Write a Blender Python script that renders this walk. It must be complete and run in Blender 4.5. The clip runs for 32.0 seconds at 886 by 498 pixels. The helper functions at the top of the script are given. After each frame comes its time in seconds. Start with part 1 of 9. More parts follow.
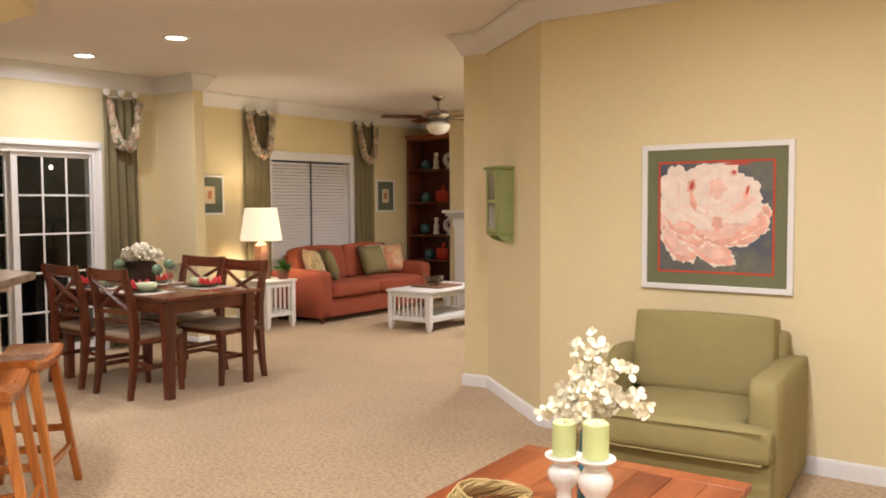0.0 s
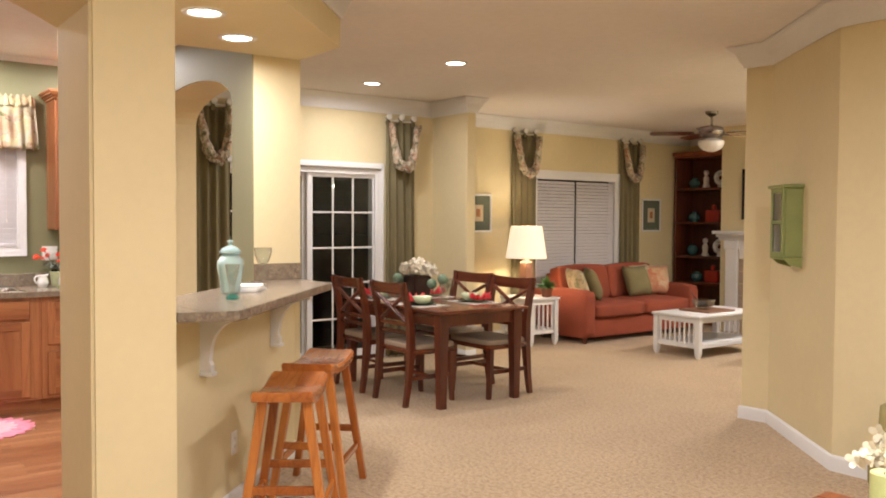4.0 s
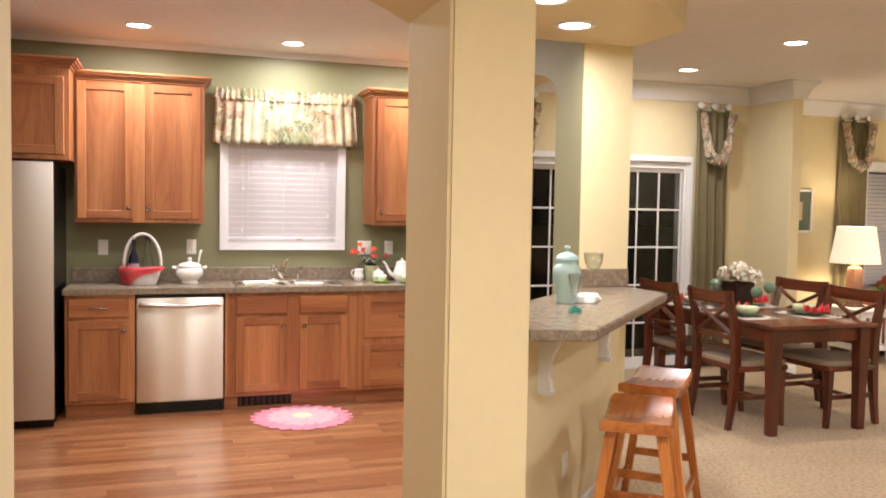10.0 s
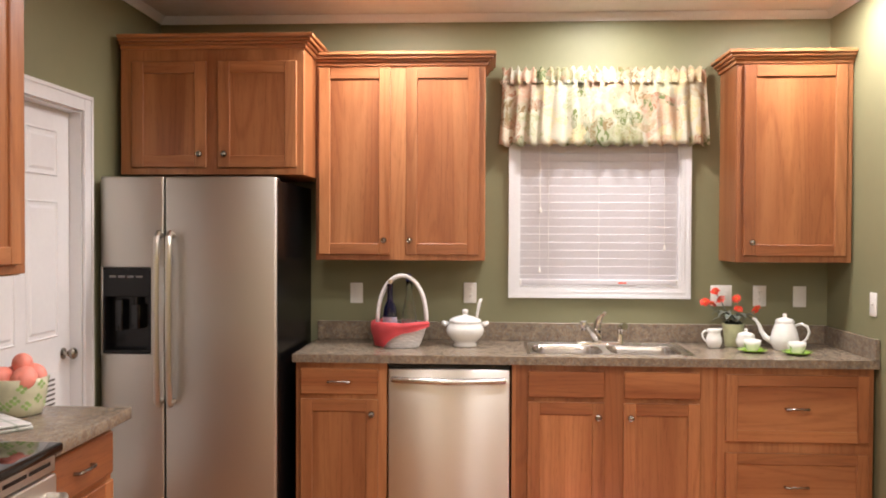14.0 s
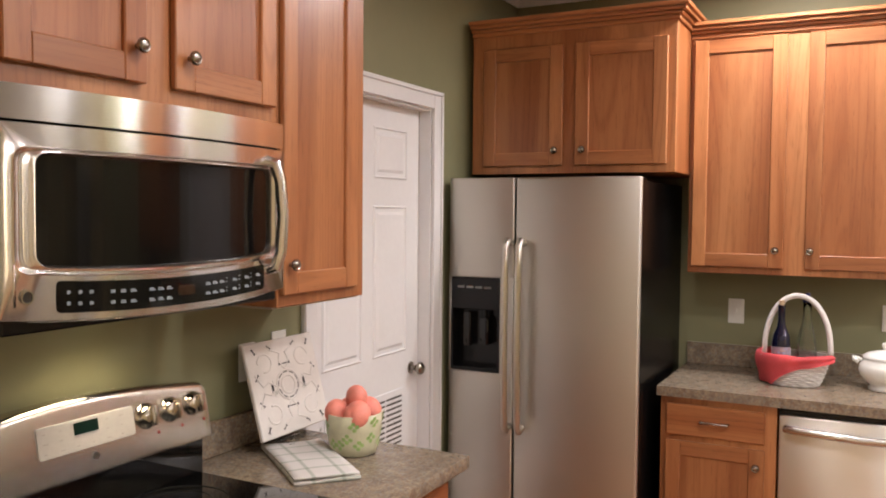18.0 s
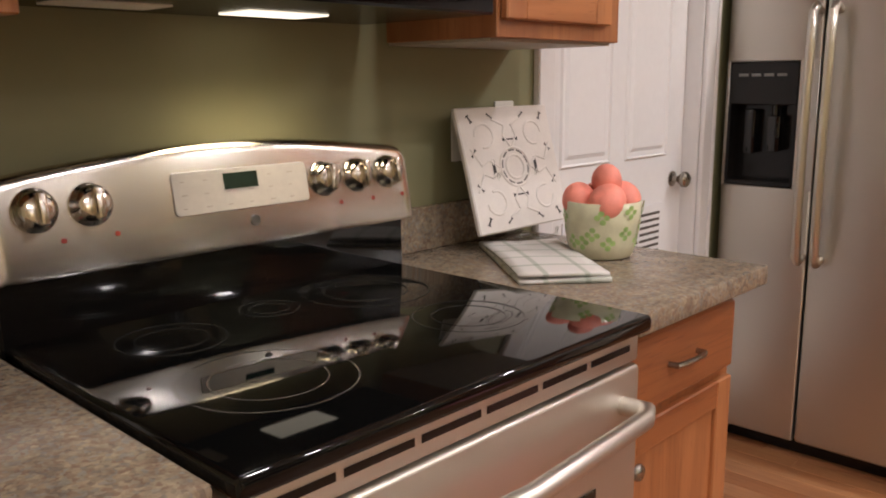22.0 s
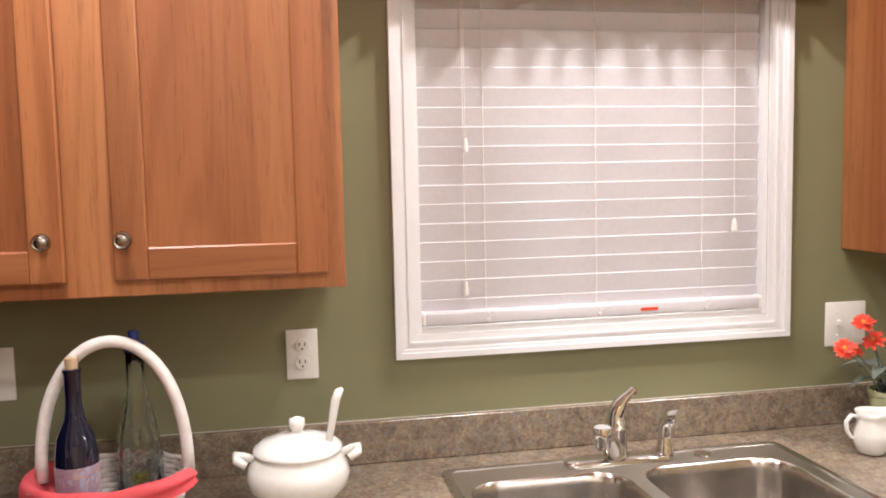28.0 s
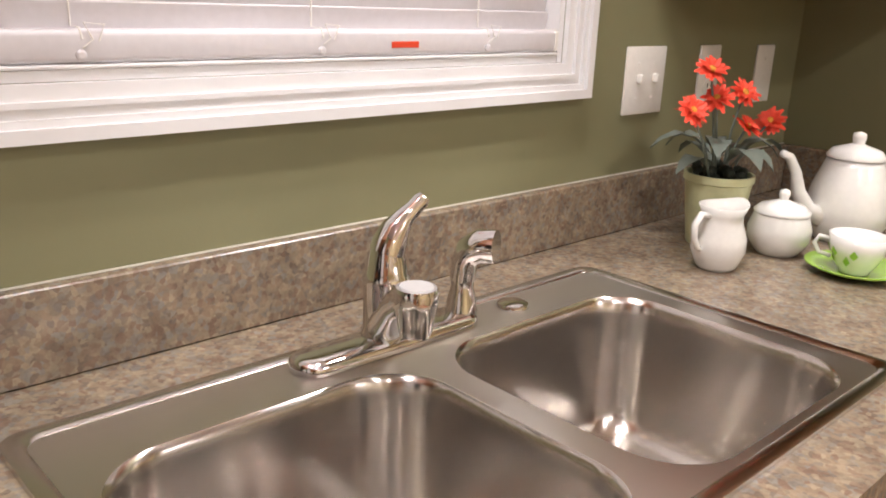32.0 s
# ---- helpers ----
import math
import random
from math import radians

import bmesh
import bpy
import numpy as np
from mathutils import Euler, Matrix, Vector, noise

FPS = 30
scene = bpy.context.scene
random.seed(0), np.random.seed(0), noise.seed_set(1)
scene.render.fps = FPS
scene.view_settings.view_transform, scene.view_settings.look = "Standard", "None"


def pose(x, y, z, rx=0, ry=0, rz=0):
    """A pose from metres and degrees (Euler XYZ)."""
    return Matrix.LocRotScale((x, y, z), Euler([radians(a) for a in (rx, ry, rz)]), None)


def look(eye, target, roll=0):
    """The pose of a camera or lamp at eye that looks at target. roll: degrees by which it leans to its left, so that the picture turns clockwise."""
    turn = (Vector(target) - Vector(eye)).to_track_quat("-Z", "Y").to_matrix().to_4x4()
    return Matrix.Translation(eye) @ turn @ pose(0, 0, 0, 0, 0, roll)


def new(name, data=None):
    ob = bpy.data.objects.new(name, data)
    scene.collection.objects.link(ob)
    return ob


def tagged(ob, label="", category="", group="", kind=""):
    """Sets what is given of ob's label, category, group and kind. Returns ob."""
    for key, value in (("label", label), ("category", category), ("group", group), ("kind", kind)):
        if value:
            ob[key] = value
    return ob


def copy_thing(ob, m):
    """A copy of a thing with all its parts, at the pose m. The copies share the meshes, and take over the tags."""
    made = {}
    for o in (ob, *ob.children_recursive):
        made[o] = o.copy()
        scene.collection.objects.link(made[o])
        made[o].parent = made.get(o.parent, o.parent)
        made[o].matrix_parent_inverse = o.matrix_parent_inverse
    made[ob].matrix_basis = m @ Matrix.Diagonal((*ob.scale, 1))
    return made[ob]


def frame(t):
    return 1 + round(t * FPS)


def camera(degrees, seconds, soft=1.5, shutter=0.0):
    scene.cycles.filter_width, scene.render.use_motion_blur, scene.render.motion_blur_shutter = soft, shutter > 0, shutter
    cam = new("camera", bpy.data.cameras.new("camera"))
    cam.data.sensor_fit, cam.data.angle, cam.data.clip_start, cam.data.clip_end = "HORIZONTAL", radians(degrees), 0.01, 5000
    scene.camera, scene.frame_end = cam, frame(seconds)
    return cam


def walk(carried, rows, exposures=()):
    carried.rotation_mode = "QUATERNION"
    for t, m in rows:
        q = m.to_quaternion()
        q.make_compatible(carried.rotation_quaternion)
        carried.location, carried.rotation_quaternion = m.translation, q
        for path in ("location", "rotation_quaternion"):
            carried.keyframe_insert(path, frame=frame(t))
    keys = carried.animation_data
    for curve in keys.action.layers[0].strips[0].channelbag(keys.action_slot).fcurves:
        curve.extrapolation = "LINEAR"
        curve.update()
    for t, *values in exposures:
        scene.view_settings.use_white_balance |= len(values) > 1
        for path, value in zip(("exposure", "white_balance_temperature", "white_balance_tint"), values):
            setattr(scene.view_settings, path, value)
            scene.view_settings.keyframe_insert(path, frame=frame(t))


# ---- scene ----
cam = camera(55.9, 32.0, 1.9)
PATH = [
    (0, (0.267, 0.279, 1.452), (-0.914, 1.89, 1.341), -0.3),
    (0.5, (0.236, 0.278, 1.451), (-1.024, 1.829, 1.358), 0.4),
    (1, (0.224, 0.266, 1.455), (-1.114, 1.75, 1.376), 0.6),
    (1.5, (0.206, 0.263, 1.454), (-1.198, 1.685, 1.38), 0.2),
    (2, (0.198, 0.25, 1.458), (-1.257, 1.621, 1.386), -0.2),
    (2.5, (0.182, 0.249, 1.452), (-1.313, 1.575, 1.383), -0.3),
    (4.5, (0.164, 0.202, 1.46), (-1.484, 1.333, 1.389), 0.3),
    (5, (0.141, 0.181, 1.458), (-1.548, 1.249, 1.383), -0.0),
    (5.5, (0.131, 0.167, 1.459), (-1.6, 1.165, 1.384), -0.2),
    (6, (0.12, 0.153, 1.462), (-1.637, 1.107, 1.391), -0.1),
    (6.5, (0.117, 0.133, 1.46), (-1.674, 1.022, 1.396), 0.3),
    (7, (0.099, 0.111, 1.466), (-1.724, 0.931, 1.407), 0.7),
    (7.5, (0.085, 0.084, 1.467), (-1.768, 0.836, 1.41), 0.7),
    (8, (0.073, 0.068, 1.468), (-1.804, 0.756, 1.406), 0.3),
    (8.5, (0.043, 0.06, 1.469), (-1.859, 0.675, 1.399), 0.2),
    (9, (-0.053, 0.073, 1.477), (-1.963, 0.658, 1.394), 0.3),
    (9.5, (-0.195, 0.071, 1.494), (-2.1, 0.673, 1.395), 0.6),
    (10, (-0.356, 0.084, 1.52), (-2.251, 0.716, 1.422), 1.0),
    (10.5, (-0.579, 0.153, 1.528), (-2.499, 0.706, 1.435), 0.9),
    (11, (-0.846, 0.211, 1.522), (-2.796, 0.646, 1.44), 0.3),
    (11.5, (-1.181, 0.244, 1.515), (-3.151, 0.577, 1.438), 0.2),
    (12, (-1.482, 0.252, 1.529), (-3.465, 0.503, 1.469), 0.1),
    (12.5, (-1.782, 0.293, 1.536), (-3.774, 0.465, 1.489), -0.4),
    (13, (-2.047, 0.315, 1.507), (-4.045, 0.397, 1.477), -0.4),
    (13.5, (-2.306, 0.35, 1.515), (-4.306, 0.337, 1.485), -0.2),
    (15.5, (-2.835, 0.41, 1.501), (-4.793, 0.007, 1.447), 1.1),
    (16, (-2.883, 0.384, 1.505), (-4.817, -0.124, 1.45), 0.7),
    (16.5, (-2.923, 0.332, 1.526), (-4.832, -0.261, 1.461), 0.7),
    (17, (-2.976, 0.269, 1.566), (-4.853, -0.418, 1.484), 0.4),
    (17.5, (-3.029, 0.23, 1.606), (-4.871, -0.544, 1.524), 0.4),
    (18, (-3.108, 0.207, 1.631), (-4.883, -0.711, 1.542), 0.5),
    (18.5, (-3.211, 0.18, 1.651), (-4.895, -0.894, 1.561), 0.5),
    (19, (-3.29, 0.14, 1.619), (-4.871, -1.082, 1.531), 0.5),
    (19.5, (-3.362, 0.065, 1.563), (-4.874, -1.242, 1.485), 0.5),
    (20, (-3.424, 0.007, 1.502), (-4.911, -1.327, 1.406), 0.0),
    (20.5, (-3.477, -0.055, 1.441), (-4.958, -1.393, 1.317), 0.1),
    (21, (-3.511, -0.119, 1.375), (-4.987, -1.453, 1.167), 0.7),
    (21.5, (-3.553, -0.154, 1.315), (-5.01, -1.487, 0.999), 0.6),
    (22, (-3.631, -0.161, 1.293), (-5.048, -1.516, 0.898), -0.5),
    (22.5, (-3.745, -0.114, 1.294), (-5.184, -1.444, 0.897), -0.7),
    (23, (-3.87, -0.035, 1.312), (-5.352, -1.33, 0.961), -1.3),
    (23.5, (-3.984, 0.007, 1.321), (-5.613, -1.115, 1.025), -0.2),
    (24, (-4.102, -0.006, 1.352), (-5.871, -0.905, 1.101), 0.6),
    (24.5, (-4.221, -0.031, 1.392), (-6.059, -0.792, 1.181), -0.2),
    (26.5, (-4.854, 0.058, 1.528), (-6.839, -0.091, 1.342), -0.7),
    (27, (-5.026, 0.088, 1.559), (-7.018, 0.111, 1.38), -0.3),
    (27.5, (-5.178, 0.14, 1.574), (-7.156, 0.371, 1.397), -1.1),
    (28, (-5.321, 0.248, 1.581), (-7.278, 0.624, 1.406), -1.2),
    (28.5, (-5.416, 0.36, 1.584), (-7.34, 0.878, 1.411), -0.5),
    (29, (-5.565, 0.401, 1.524), (-7.403, 1.162, 1.318), -0.3),
    (29.5, (-5.772, 0.399, 1.462), (-7.517, 1.326, 1.156), -1.4),
    (30, (-5.936, 0.392, 1.41), (-7.627, 1.37, 0.981), -1.5),
    (30.5, (-6.071, 0.42, 1.367), (-7.735, 1.397, 0.841), -1.3),
    (31, (-6.183, 0.444, 1.335), (-7.794, 1.483, 0.766), -0.7),
    (31.5, (-6.287, 0.429, 1.309), (-7.818, 1.582, 0.738), 1.1),
    (32, (-6.395, 0.417, 1.307), (-7.783, 1.733, 0.72), 2.4),
]
walk(cam, [(t, look(eye, target, roll)) for t, eye, target, roll in PATH], [(0.0, 0.03), (9.0, 0.05), (12.0, 0.05), (14.0, -0.08), (17.0, -0.14), (20.0, -0.22), (22.5, -0.3), (25.0, -0.1), (27.0, 0.0), (29.0, -0.18), (32.0, -0.2)])

# ---- world and exposure ----
world = bpy.data.worlds.new("night")
scene.world = world
world.use_nodes = True
world.node_tree.nodes["Background"].inputs[0].default_value = (0.012, 0.014, 0.022, 1)
world.node_tree.nodes["Background"].inputs[1].default_value = 0.06

# ---- plan ----
CEIL = 2.75
KX, KS, KN = -7.24, -1.50, 2.26       # kitchen: window wall, range wall, arch wall
EX0, EX1 = -3.53, -3.01               # thick wall between kitchen and hall
OP0, OP1 = -0.41, 0.985               # opening in it
DX, LX = -7.36, -7.75                 # dining and living window walls
NY = 10.65                            # fireplace wall
JX = -3.49                            # east side of the living room
PY = 4.97                             # wall with the flower picture
EASTX, SOUTHY = 2.6, -3.4

# ---- materials ----


def node_mat(name):
    m = bpy.data.materials.new(name)
    m.use_nodes = True
    nt = m.node_tree
    return m, nt, nt.nodes["Principled BSDF"]


def coords(nt, scale=(1, 1, 1), random_shift=True):
    tc = nt.nodes.new("ShaderNodeTexCoord")
    mp = nt.nodes.new("ShaderNodeMapping")
    mp.inputs["Scale"].default_value = scale
    nt.links.new(tc.outputs["Object"], mp.inputs["Vector"])
    if random_shift:
        oi = nt.nodes.new("ShaderNodeObjectInfo")
        mul = nt.nodes.new("ShaderNodeMath")
        mul.operation = "MULTIPLY"
        mul.inputs[1].default_value = 37.0
        nt.links.new(oi.outputs["Random"], mul.inputs[0])
        cb = nt.nodes.new("ShaderNodeCombineXYZ")
        for k in range(3):
            nt.links.new(mul.outputs[0], cb.inputs[k])
        nt.links.new(cb.outputs[0], mp.inputs["Location"])
    return mp.outputs[0]


def noise_tex(nt, vec, scale, detail=4.0, rough=0.55, distort=0.0):
    n = nt.nodes.new("ShaderNodeTexNoise")
    n.inputs["Scale"].default_value = scale
    n.inputs["Detail"].default_value = detail
    n.inputs["Roughness"].default_value = rough
    n.inputs["Distortion"].default_value = distort
    nt.links.new(vec, n.inputs["Vector"])
    return n.outputs["Fac"]


def ramp(nt, fac, stops):
    r = nt.nodes.new("ShaderNodeValToRGB")
    e = r.color_ramp.elements
    while len(e) < len(stops):
        e.new(0.5)
    for k, (p, c) in enumerate(stops):
        e[k].position, e[k].color = p, (*c, 1)
    nt.links.new(fac, r.inputs[0])
    return r.outputs[0]


def mix(nt, kind, fac, a, b):
    m = nt.nodes.new("ShaderNodeMix")
    m.data_type, m.blend_type = "RGBA", kind
    for k, v in ((0, fac), (6, a), (7, b)):
        if isinstance(v, (int, float)):
            m.inputs[k].default_value = v
        elif isinstance(v, tuple):
            m.inputs[k].default_value = (*v, 1)
        else:
            nt.links.new(v, m.inputs[k])
    return m.outputs[2]


def bump(nt, p, fac, strength, dist=0.001):
    b = nt.nodes.new("ShaderNodeBump")
    b.inputs["Strength"].default_value = strength
    b.inputs["Distance"].default_value = dist
    nt.links.new(fac, b.inputs["Height"])
    nt.links.new(b.outputs[0], p.inputs["Normal"])


def shade(c, k):
    return tuple(min(1.0, v * k) for v in c)


def plain(name, c, rough=0.5, metal=0.0, var=0.12, scale=6.0, grain=0.0, gscale=300.0, spec=None, coat=0.0, fine=0.06):
    """A surface of one colour with broad stains, fine mottling and grain relief."""
    m, nt, p = node_mat(name)
    v = coords(nt)
    broad = noise_tex(nt, v, scale, 3)
    tint = noise_tex(nt, v, scale * 14, 3)
    a = ramp(nt, broad, [(0.3, shade(c, 1 - var)), (0.7, shade(c, 1 + var * 0.6))])
    b = ramp(nt, tint, [(0.3, (1 - fine,) * 3), (0.7, (1.0, 1.0, 1.0))])
    nt.links.new(mix(nt, "MULTIPLY", 1.0, a, b), p.inputs["Base Color"])
    p.inputs["Roughness"].default_value = rough
    p.inputs["Metallic"].default_value = metal
    if spec is not None:
        p.inputs["Specular IOR Level"].default_value = spec
    p.inputs["Coat Weight"].default_value = coat
    if grain:
        bump(nt, p, noise_tex(nt, v, gscale, 2), grain)
    return m


def wood(name, dark, light, axis="z", rough=0.38, scale=1.0, coat=0.15, figure=0.5, spread=1.0):
    """Varnished wood with the grain along one axis: broad tone, plain-sawn figure, fine lines and pores."""
    m, nt, p = node_mat(name)
    k = {"x": (0.9, 14, 14), "y": (14, 0.9, 14), "z": (14, 14, 0.9)}[axis]
    v = coords(nt, tuple(s * scale for s in k))
    big = noise_tex(nt, v, 0.42, 2, 0.5, 0.8)
    fine = noise_tex(nt, v, 5.0, 5, 0.62, 0.5)
    c1 = ramp(nt, big, [(0.25, dark), (0.5, tuple((a + b) / 2 for a, b in zip(dark, light))), (0.75, light)])
    heart = noise_tex(nt, v, 0.16, 2, 0.5, 1.2)
    c1 = mix(nt, "MULTIPLY", 1.0, c1, ramp(nt, heart, [(0.40, (0.74, 0.62, 0.53)), (0.50, (0.95, 0.91, 0.87)), (0.58, (1.05, 1.05, 1.02))]))
    lie = noise_tex(nt, v, 0.30, 1.5, 0.4, 0.35)
    turn = nt.nodes.new("ShaderNodeMath")
    turn.operation = "MULTIPLY"
    turn.inputs[1].default_value = 120.0
    nt.links.new(lie, turn.inputs[0])
    wave = nt.nodes.new("ShaderNodeMath")
    wave.operation = "SINE"
    nt.links.new(turn.outputs[0], wave.inputs[0])
    lines = ramp(nt, wave.outputs[0], [(0.0, (1.0, 1.0, 1.0)), (0.55, (0.97, 0.95, 0.94)), (0.98, (0.66, 0.56, 0.49))])
    col = mix(nt, "MULTIPLY", figure, c1, lines)
    c2 = ramp(nt, fine, [(0.3, (0.62, 0.58, 0.55)), (0.55, (1, 1, 1))])
    col = mix(nt, "MULTIPLY", 0.36, col, c2)
    pore = noise_tex(nt, v, 16.0, 2, 0.5, 0.2)
    col = mix(nt, "MULTIPLY", 0.48, col, ramp(nt, pore, [(0.30, (0.55, 0.48, 0.42)), (0.40, (1, 1, 1))]))
    oi = nt.nodes.new("ShaderNodeObjectInfo")
    tone = ramp(nt, oi.outputs["Random"], [(0.0, (1 - 0.20 * spread, 1 - 0.24 * spread, 1 - 0.28 * spread)), (0.5, (0.98, 0.97, 0.95)), (1.0, (1 + 0.10 * spread, 1 + 0.10 * spread, 1 + 0.06 * spread))])
    nt.links.new(mix(nt, "MULTIPLY", 1.0, col, tone), p.inputs["Base Color"])
    p.inputs["Roughness"].default_value = rough
    p.inputs["Coat Weight"].default_value = coat
    p.inputs["Coat Roughness"].default_value = 0.2
    bump(nt, p, fine, 0.15, 0.0006)
    return m


def brushed(name, c, rough=0.28, axis="z", streak=0.1, stretch=0.9):
    """Brushed metal with fine streaks along one axis."""
    m, nt, p = node_mat(name)
    k = {"x": (0.4, 2, 420), "y": (420, 0.4, 2), "z": (420, 2, 0.4)}[axis]
    v = coords(nt, k)
    f = noise_tex(nt, v, 3.0, 3)
    nt.links.new(ramp(nt, f, [(0.3, shade(c, 1 - streak)), (0.7, shade(c, 1 + streak))]), p.inputs["Base Color"])
    p.inputs["Metallic"].default_value = 1.0
    r = nt.nodes.new("ShaderNodeMapRange")
    r.inputs["To Min"].default_value = rough * 0.96
    r.inputs["To Max"].default_value = rough * 1.05
    nt.links.new(f, r.inputs["Value"])
    nt.links.new(r.outputs[0], p.inputs["Roughness"])
    p.inputs["Anisotropic"].default_value = stretch
    p.inputs["Anisotropic Rotation"].default_value = 0.25 if axis == "x" else 0.0
    return m


def glassy(name, c=(1, 1, 1), rough=0.0, ior=1.45):
    m, nt, p = node_mat(name)
    p.inputs["Base Color"].default_value = (*c, 1)
    p.inputs["Roughness"].default_value = rough
    p.inputs["Transmission Weight"].default_value = 1.0
    p.inputs["IOR"].default_value = ior
    return m


def thin_glass(name, c):
    """Thin clear glass: light passes straight through, the gloss grows towards the rims."""
    m, nt, p = node_mat(name)
    tr, gl, mx = nt.nodes.new("ShaderNodeBsdfTransparent"), nt.nodes.new("ShaderNodeBsdfGlossy"), nt.nodes.new("ShaderNodeMixShader")
    lw = nt.nodes.new("ShaderNodeLayerWeight")
    lw.inputs["Blend"].default_value = 0.5
    pw = nt.nodes.new("ShaderNodeMath")
    pw.operation = "POWER"
    pw.inputs[1].default_value = 3.0
    nt.links.new(lw.outputs["Facing"], pw.inputs[0])
    fr = nt.nodes.new("ShaderNodeMath")
    fr.operation = "MULTIPLY_ADD"
    fr.inputs[1].default_value, fr.inputs[2].default_value = 0.85, 0.09
    nt.links.new(pw.outputs[0], fr.inputs[0])
    tr.inputs["Color"].default_value = (*c, 1)
    gl.inputs["Roughness"].default_value = 0.02
    nt.links.new(fr.outputs[0], mx.inputs[0])
    nt.links.new(tr.outputs[0], mx.inputs[1])
    nt.links.new(gl.outputs[0], mx.inputs[2])
    nt.links.new(mx.outputs[0], nt.nodes["Material Output"].inputs[0])
    return m


def glow(name, c, strength):
    m, nt, p = node_mat(name)
    p.inputs["Base Color"].default_value = (*c, 1)
    p.inputs["Emission Color"].default_value = (*c, 1)
    p.inputs["Emission Strength"].default_value = strength
    return m


def speckled(name, cols, rough=0.3, s1=60.0, s2=160.0):
    """Laminate with stone speckles of several colours."""
    m, nt, p = node_mat(name)
    v = coords(nt, random_shift=False)
    wob = nt.nodes.new("ShaderNodeTexNoise")
    wob.inputs["Scale"].default_value = s1 * 0.9
    nt.links.new(v, wob.inputs["Vector"])
    vo = nt.nodes.new("ShaderNodeTexVoronoi")
    vo.inputs["Scale"].default_value = s1 * 1.9
    nt.links.new(mix(nt, "ADD", 0.012, v, wob.outputs["Color"]), vo.inputs["Vector"])
    chip = nt.nodes.new("ShaderNodeSeparateColor")
    nt.links.new(vo.outputs["Color"], chip.inputs[0])
    b = noise_tex(nt, v, s2, 3, 0.6)
    d = noise_tex(nt, v, s1 * 0.42, 3, 0.6)
    c1 = ramp(nt, chip.outputs[0], [((k + 0.5) / len(cols), c) for k, c in enumerate(cols)])
    c2 = ramp(nt, b, [(0.35, (0.87, 0.85, 0.84)), (0.5, (1, 1, 1)), (0.7, (1.06, 1.04, 1.03))])
    c3 = ramp(nt, d, [(0.36, (0.78, 0.76, 0.75)), (0.50, (0.97, 0.96, 0.94)), (0.64, (1.13, 1.11, 1.07))])
    col = mix(nt, "MULTIPLY", 1.0, mix(nt, "MULTIPLY", 0.9, c1, c2), c3)
    nt.links.new(col, p.inputs["Base Color"])
    p.inputs["Roughness"].default_value = rough
    bump(nt, p, b, 0.06, 0.0005)
    return m


def carpet_mat():
    m, nt, p = node_mat("carpet")
    v = coords(nt, random_shift=False)
    tuft = noise_tex(nt, v, 95.0, 3, 0.7)
    fleck = noise_tex(nt, v, 42.0, 4, 0.7)
    broad = noise_tex(nt, v, 1.6, 3)
    c1 = ramp(nt, fleck, [(0.30, (0.185, 0.110, 0.055)), (0.42, (0.39, 0.268, 0.152)), (0.55, (0.50, 0.368, 0.218)), (0.72, (0.585, 0.455, 0.285))])
    c2 = ramp(nt, broad, [(0.3, (0.90, 0.895, 0.89)), (0.7, (1.02, 1.02, 1.02))])
    nt.links.new(mix(nt, "MULTIPLY", 1.0, c1, c2), p.inputs["Base Color"])
    p.inputs["Roughness"].default_value = 0.95
    p.inputs["Sheen Weight"].default_value = 0.2
    bump(nt, p, tuft, 0.9, 0.006)
    return m


def print_mat(name, ground, cols, scale=9.0, rough=0.85):
    """Cloth printed with leaves and flowers in several colours."""
    m, nt, p = node_mat(name)
    v = coords(nt, random_shift=False)
    warp = nt.nodes.new("ShaderNodeTexNoise")
    warp.inputs["Scale"].default_value = scale * 0.7
    nt.links.new(v, warp.inputs["Vector"])
    vv = mix(nt, "MIX", 0.22, v, warp.outputs["Color"])
    col = ground
    for k, sc in enumerate((scale * 0.55, scale)):
        vo = nt.nodes.new("ShaderNodeTexVoronoi")
        vo.inputs["Scale"].default_value = sc
        nt.links.new(vv, vo.inputs["Vector"])
        sp = nt.nodes.new("ShaderNodeSeparateColor")
        nt.links.new(vo.outputs["Color"], sp.inputs[0])
        tone = ramp(nt, sp.outputs[k], [((i + 0.5) / len(cols), c) for i, c in enumerate(cols)])
        edge = ramp(nt, vo.outputs["Distance"], [(0.56 - 0.06 * k, (1, 1, 1)), (0.68 - 0.06 * k, (0, 0, 0))])
        swirl = ramp(nt, noise_tex(nt, v, sc * 2.5, 1, 0.4, 2.5), [(0.44, (1, 1, 1)), (0.50, (0.45, 0.45, 0.45))])
        col = mix(nt, "MIX", mix(nt, "MULTIPLY", 1.0, edge, swirl), col, tone)
    nt.links.new(col, p.inputs["Base Color"])
    p.inputs["Roughness"].default_value = rough
    p.inputs["Sheen Weight"].default_value = 0.2
    bump(nt, p, noise_tex(nt, v, 600, 2), 0.2)
    return m


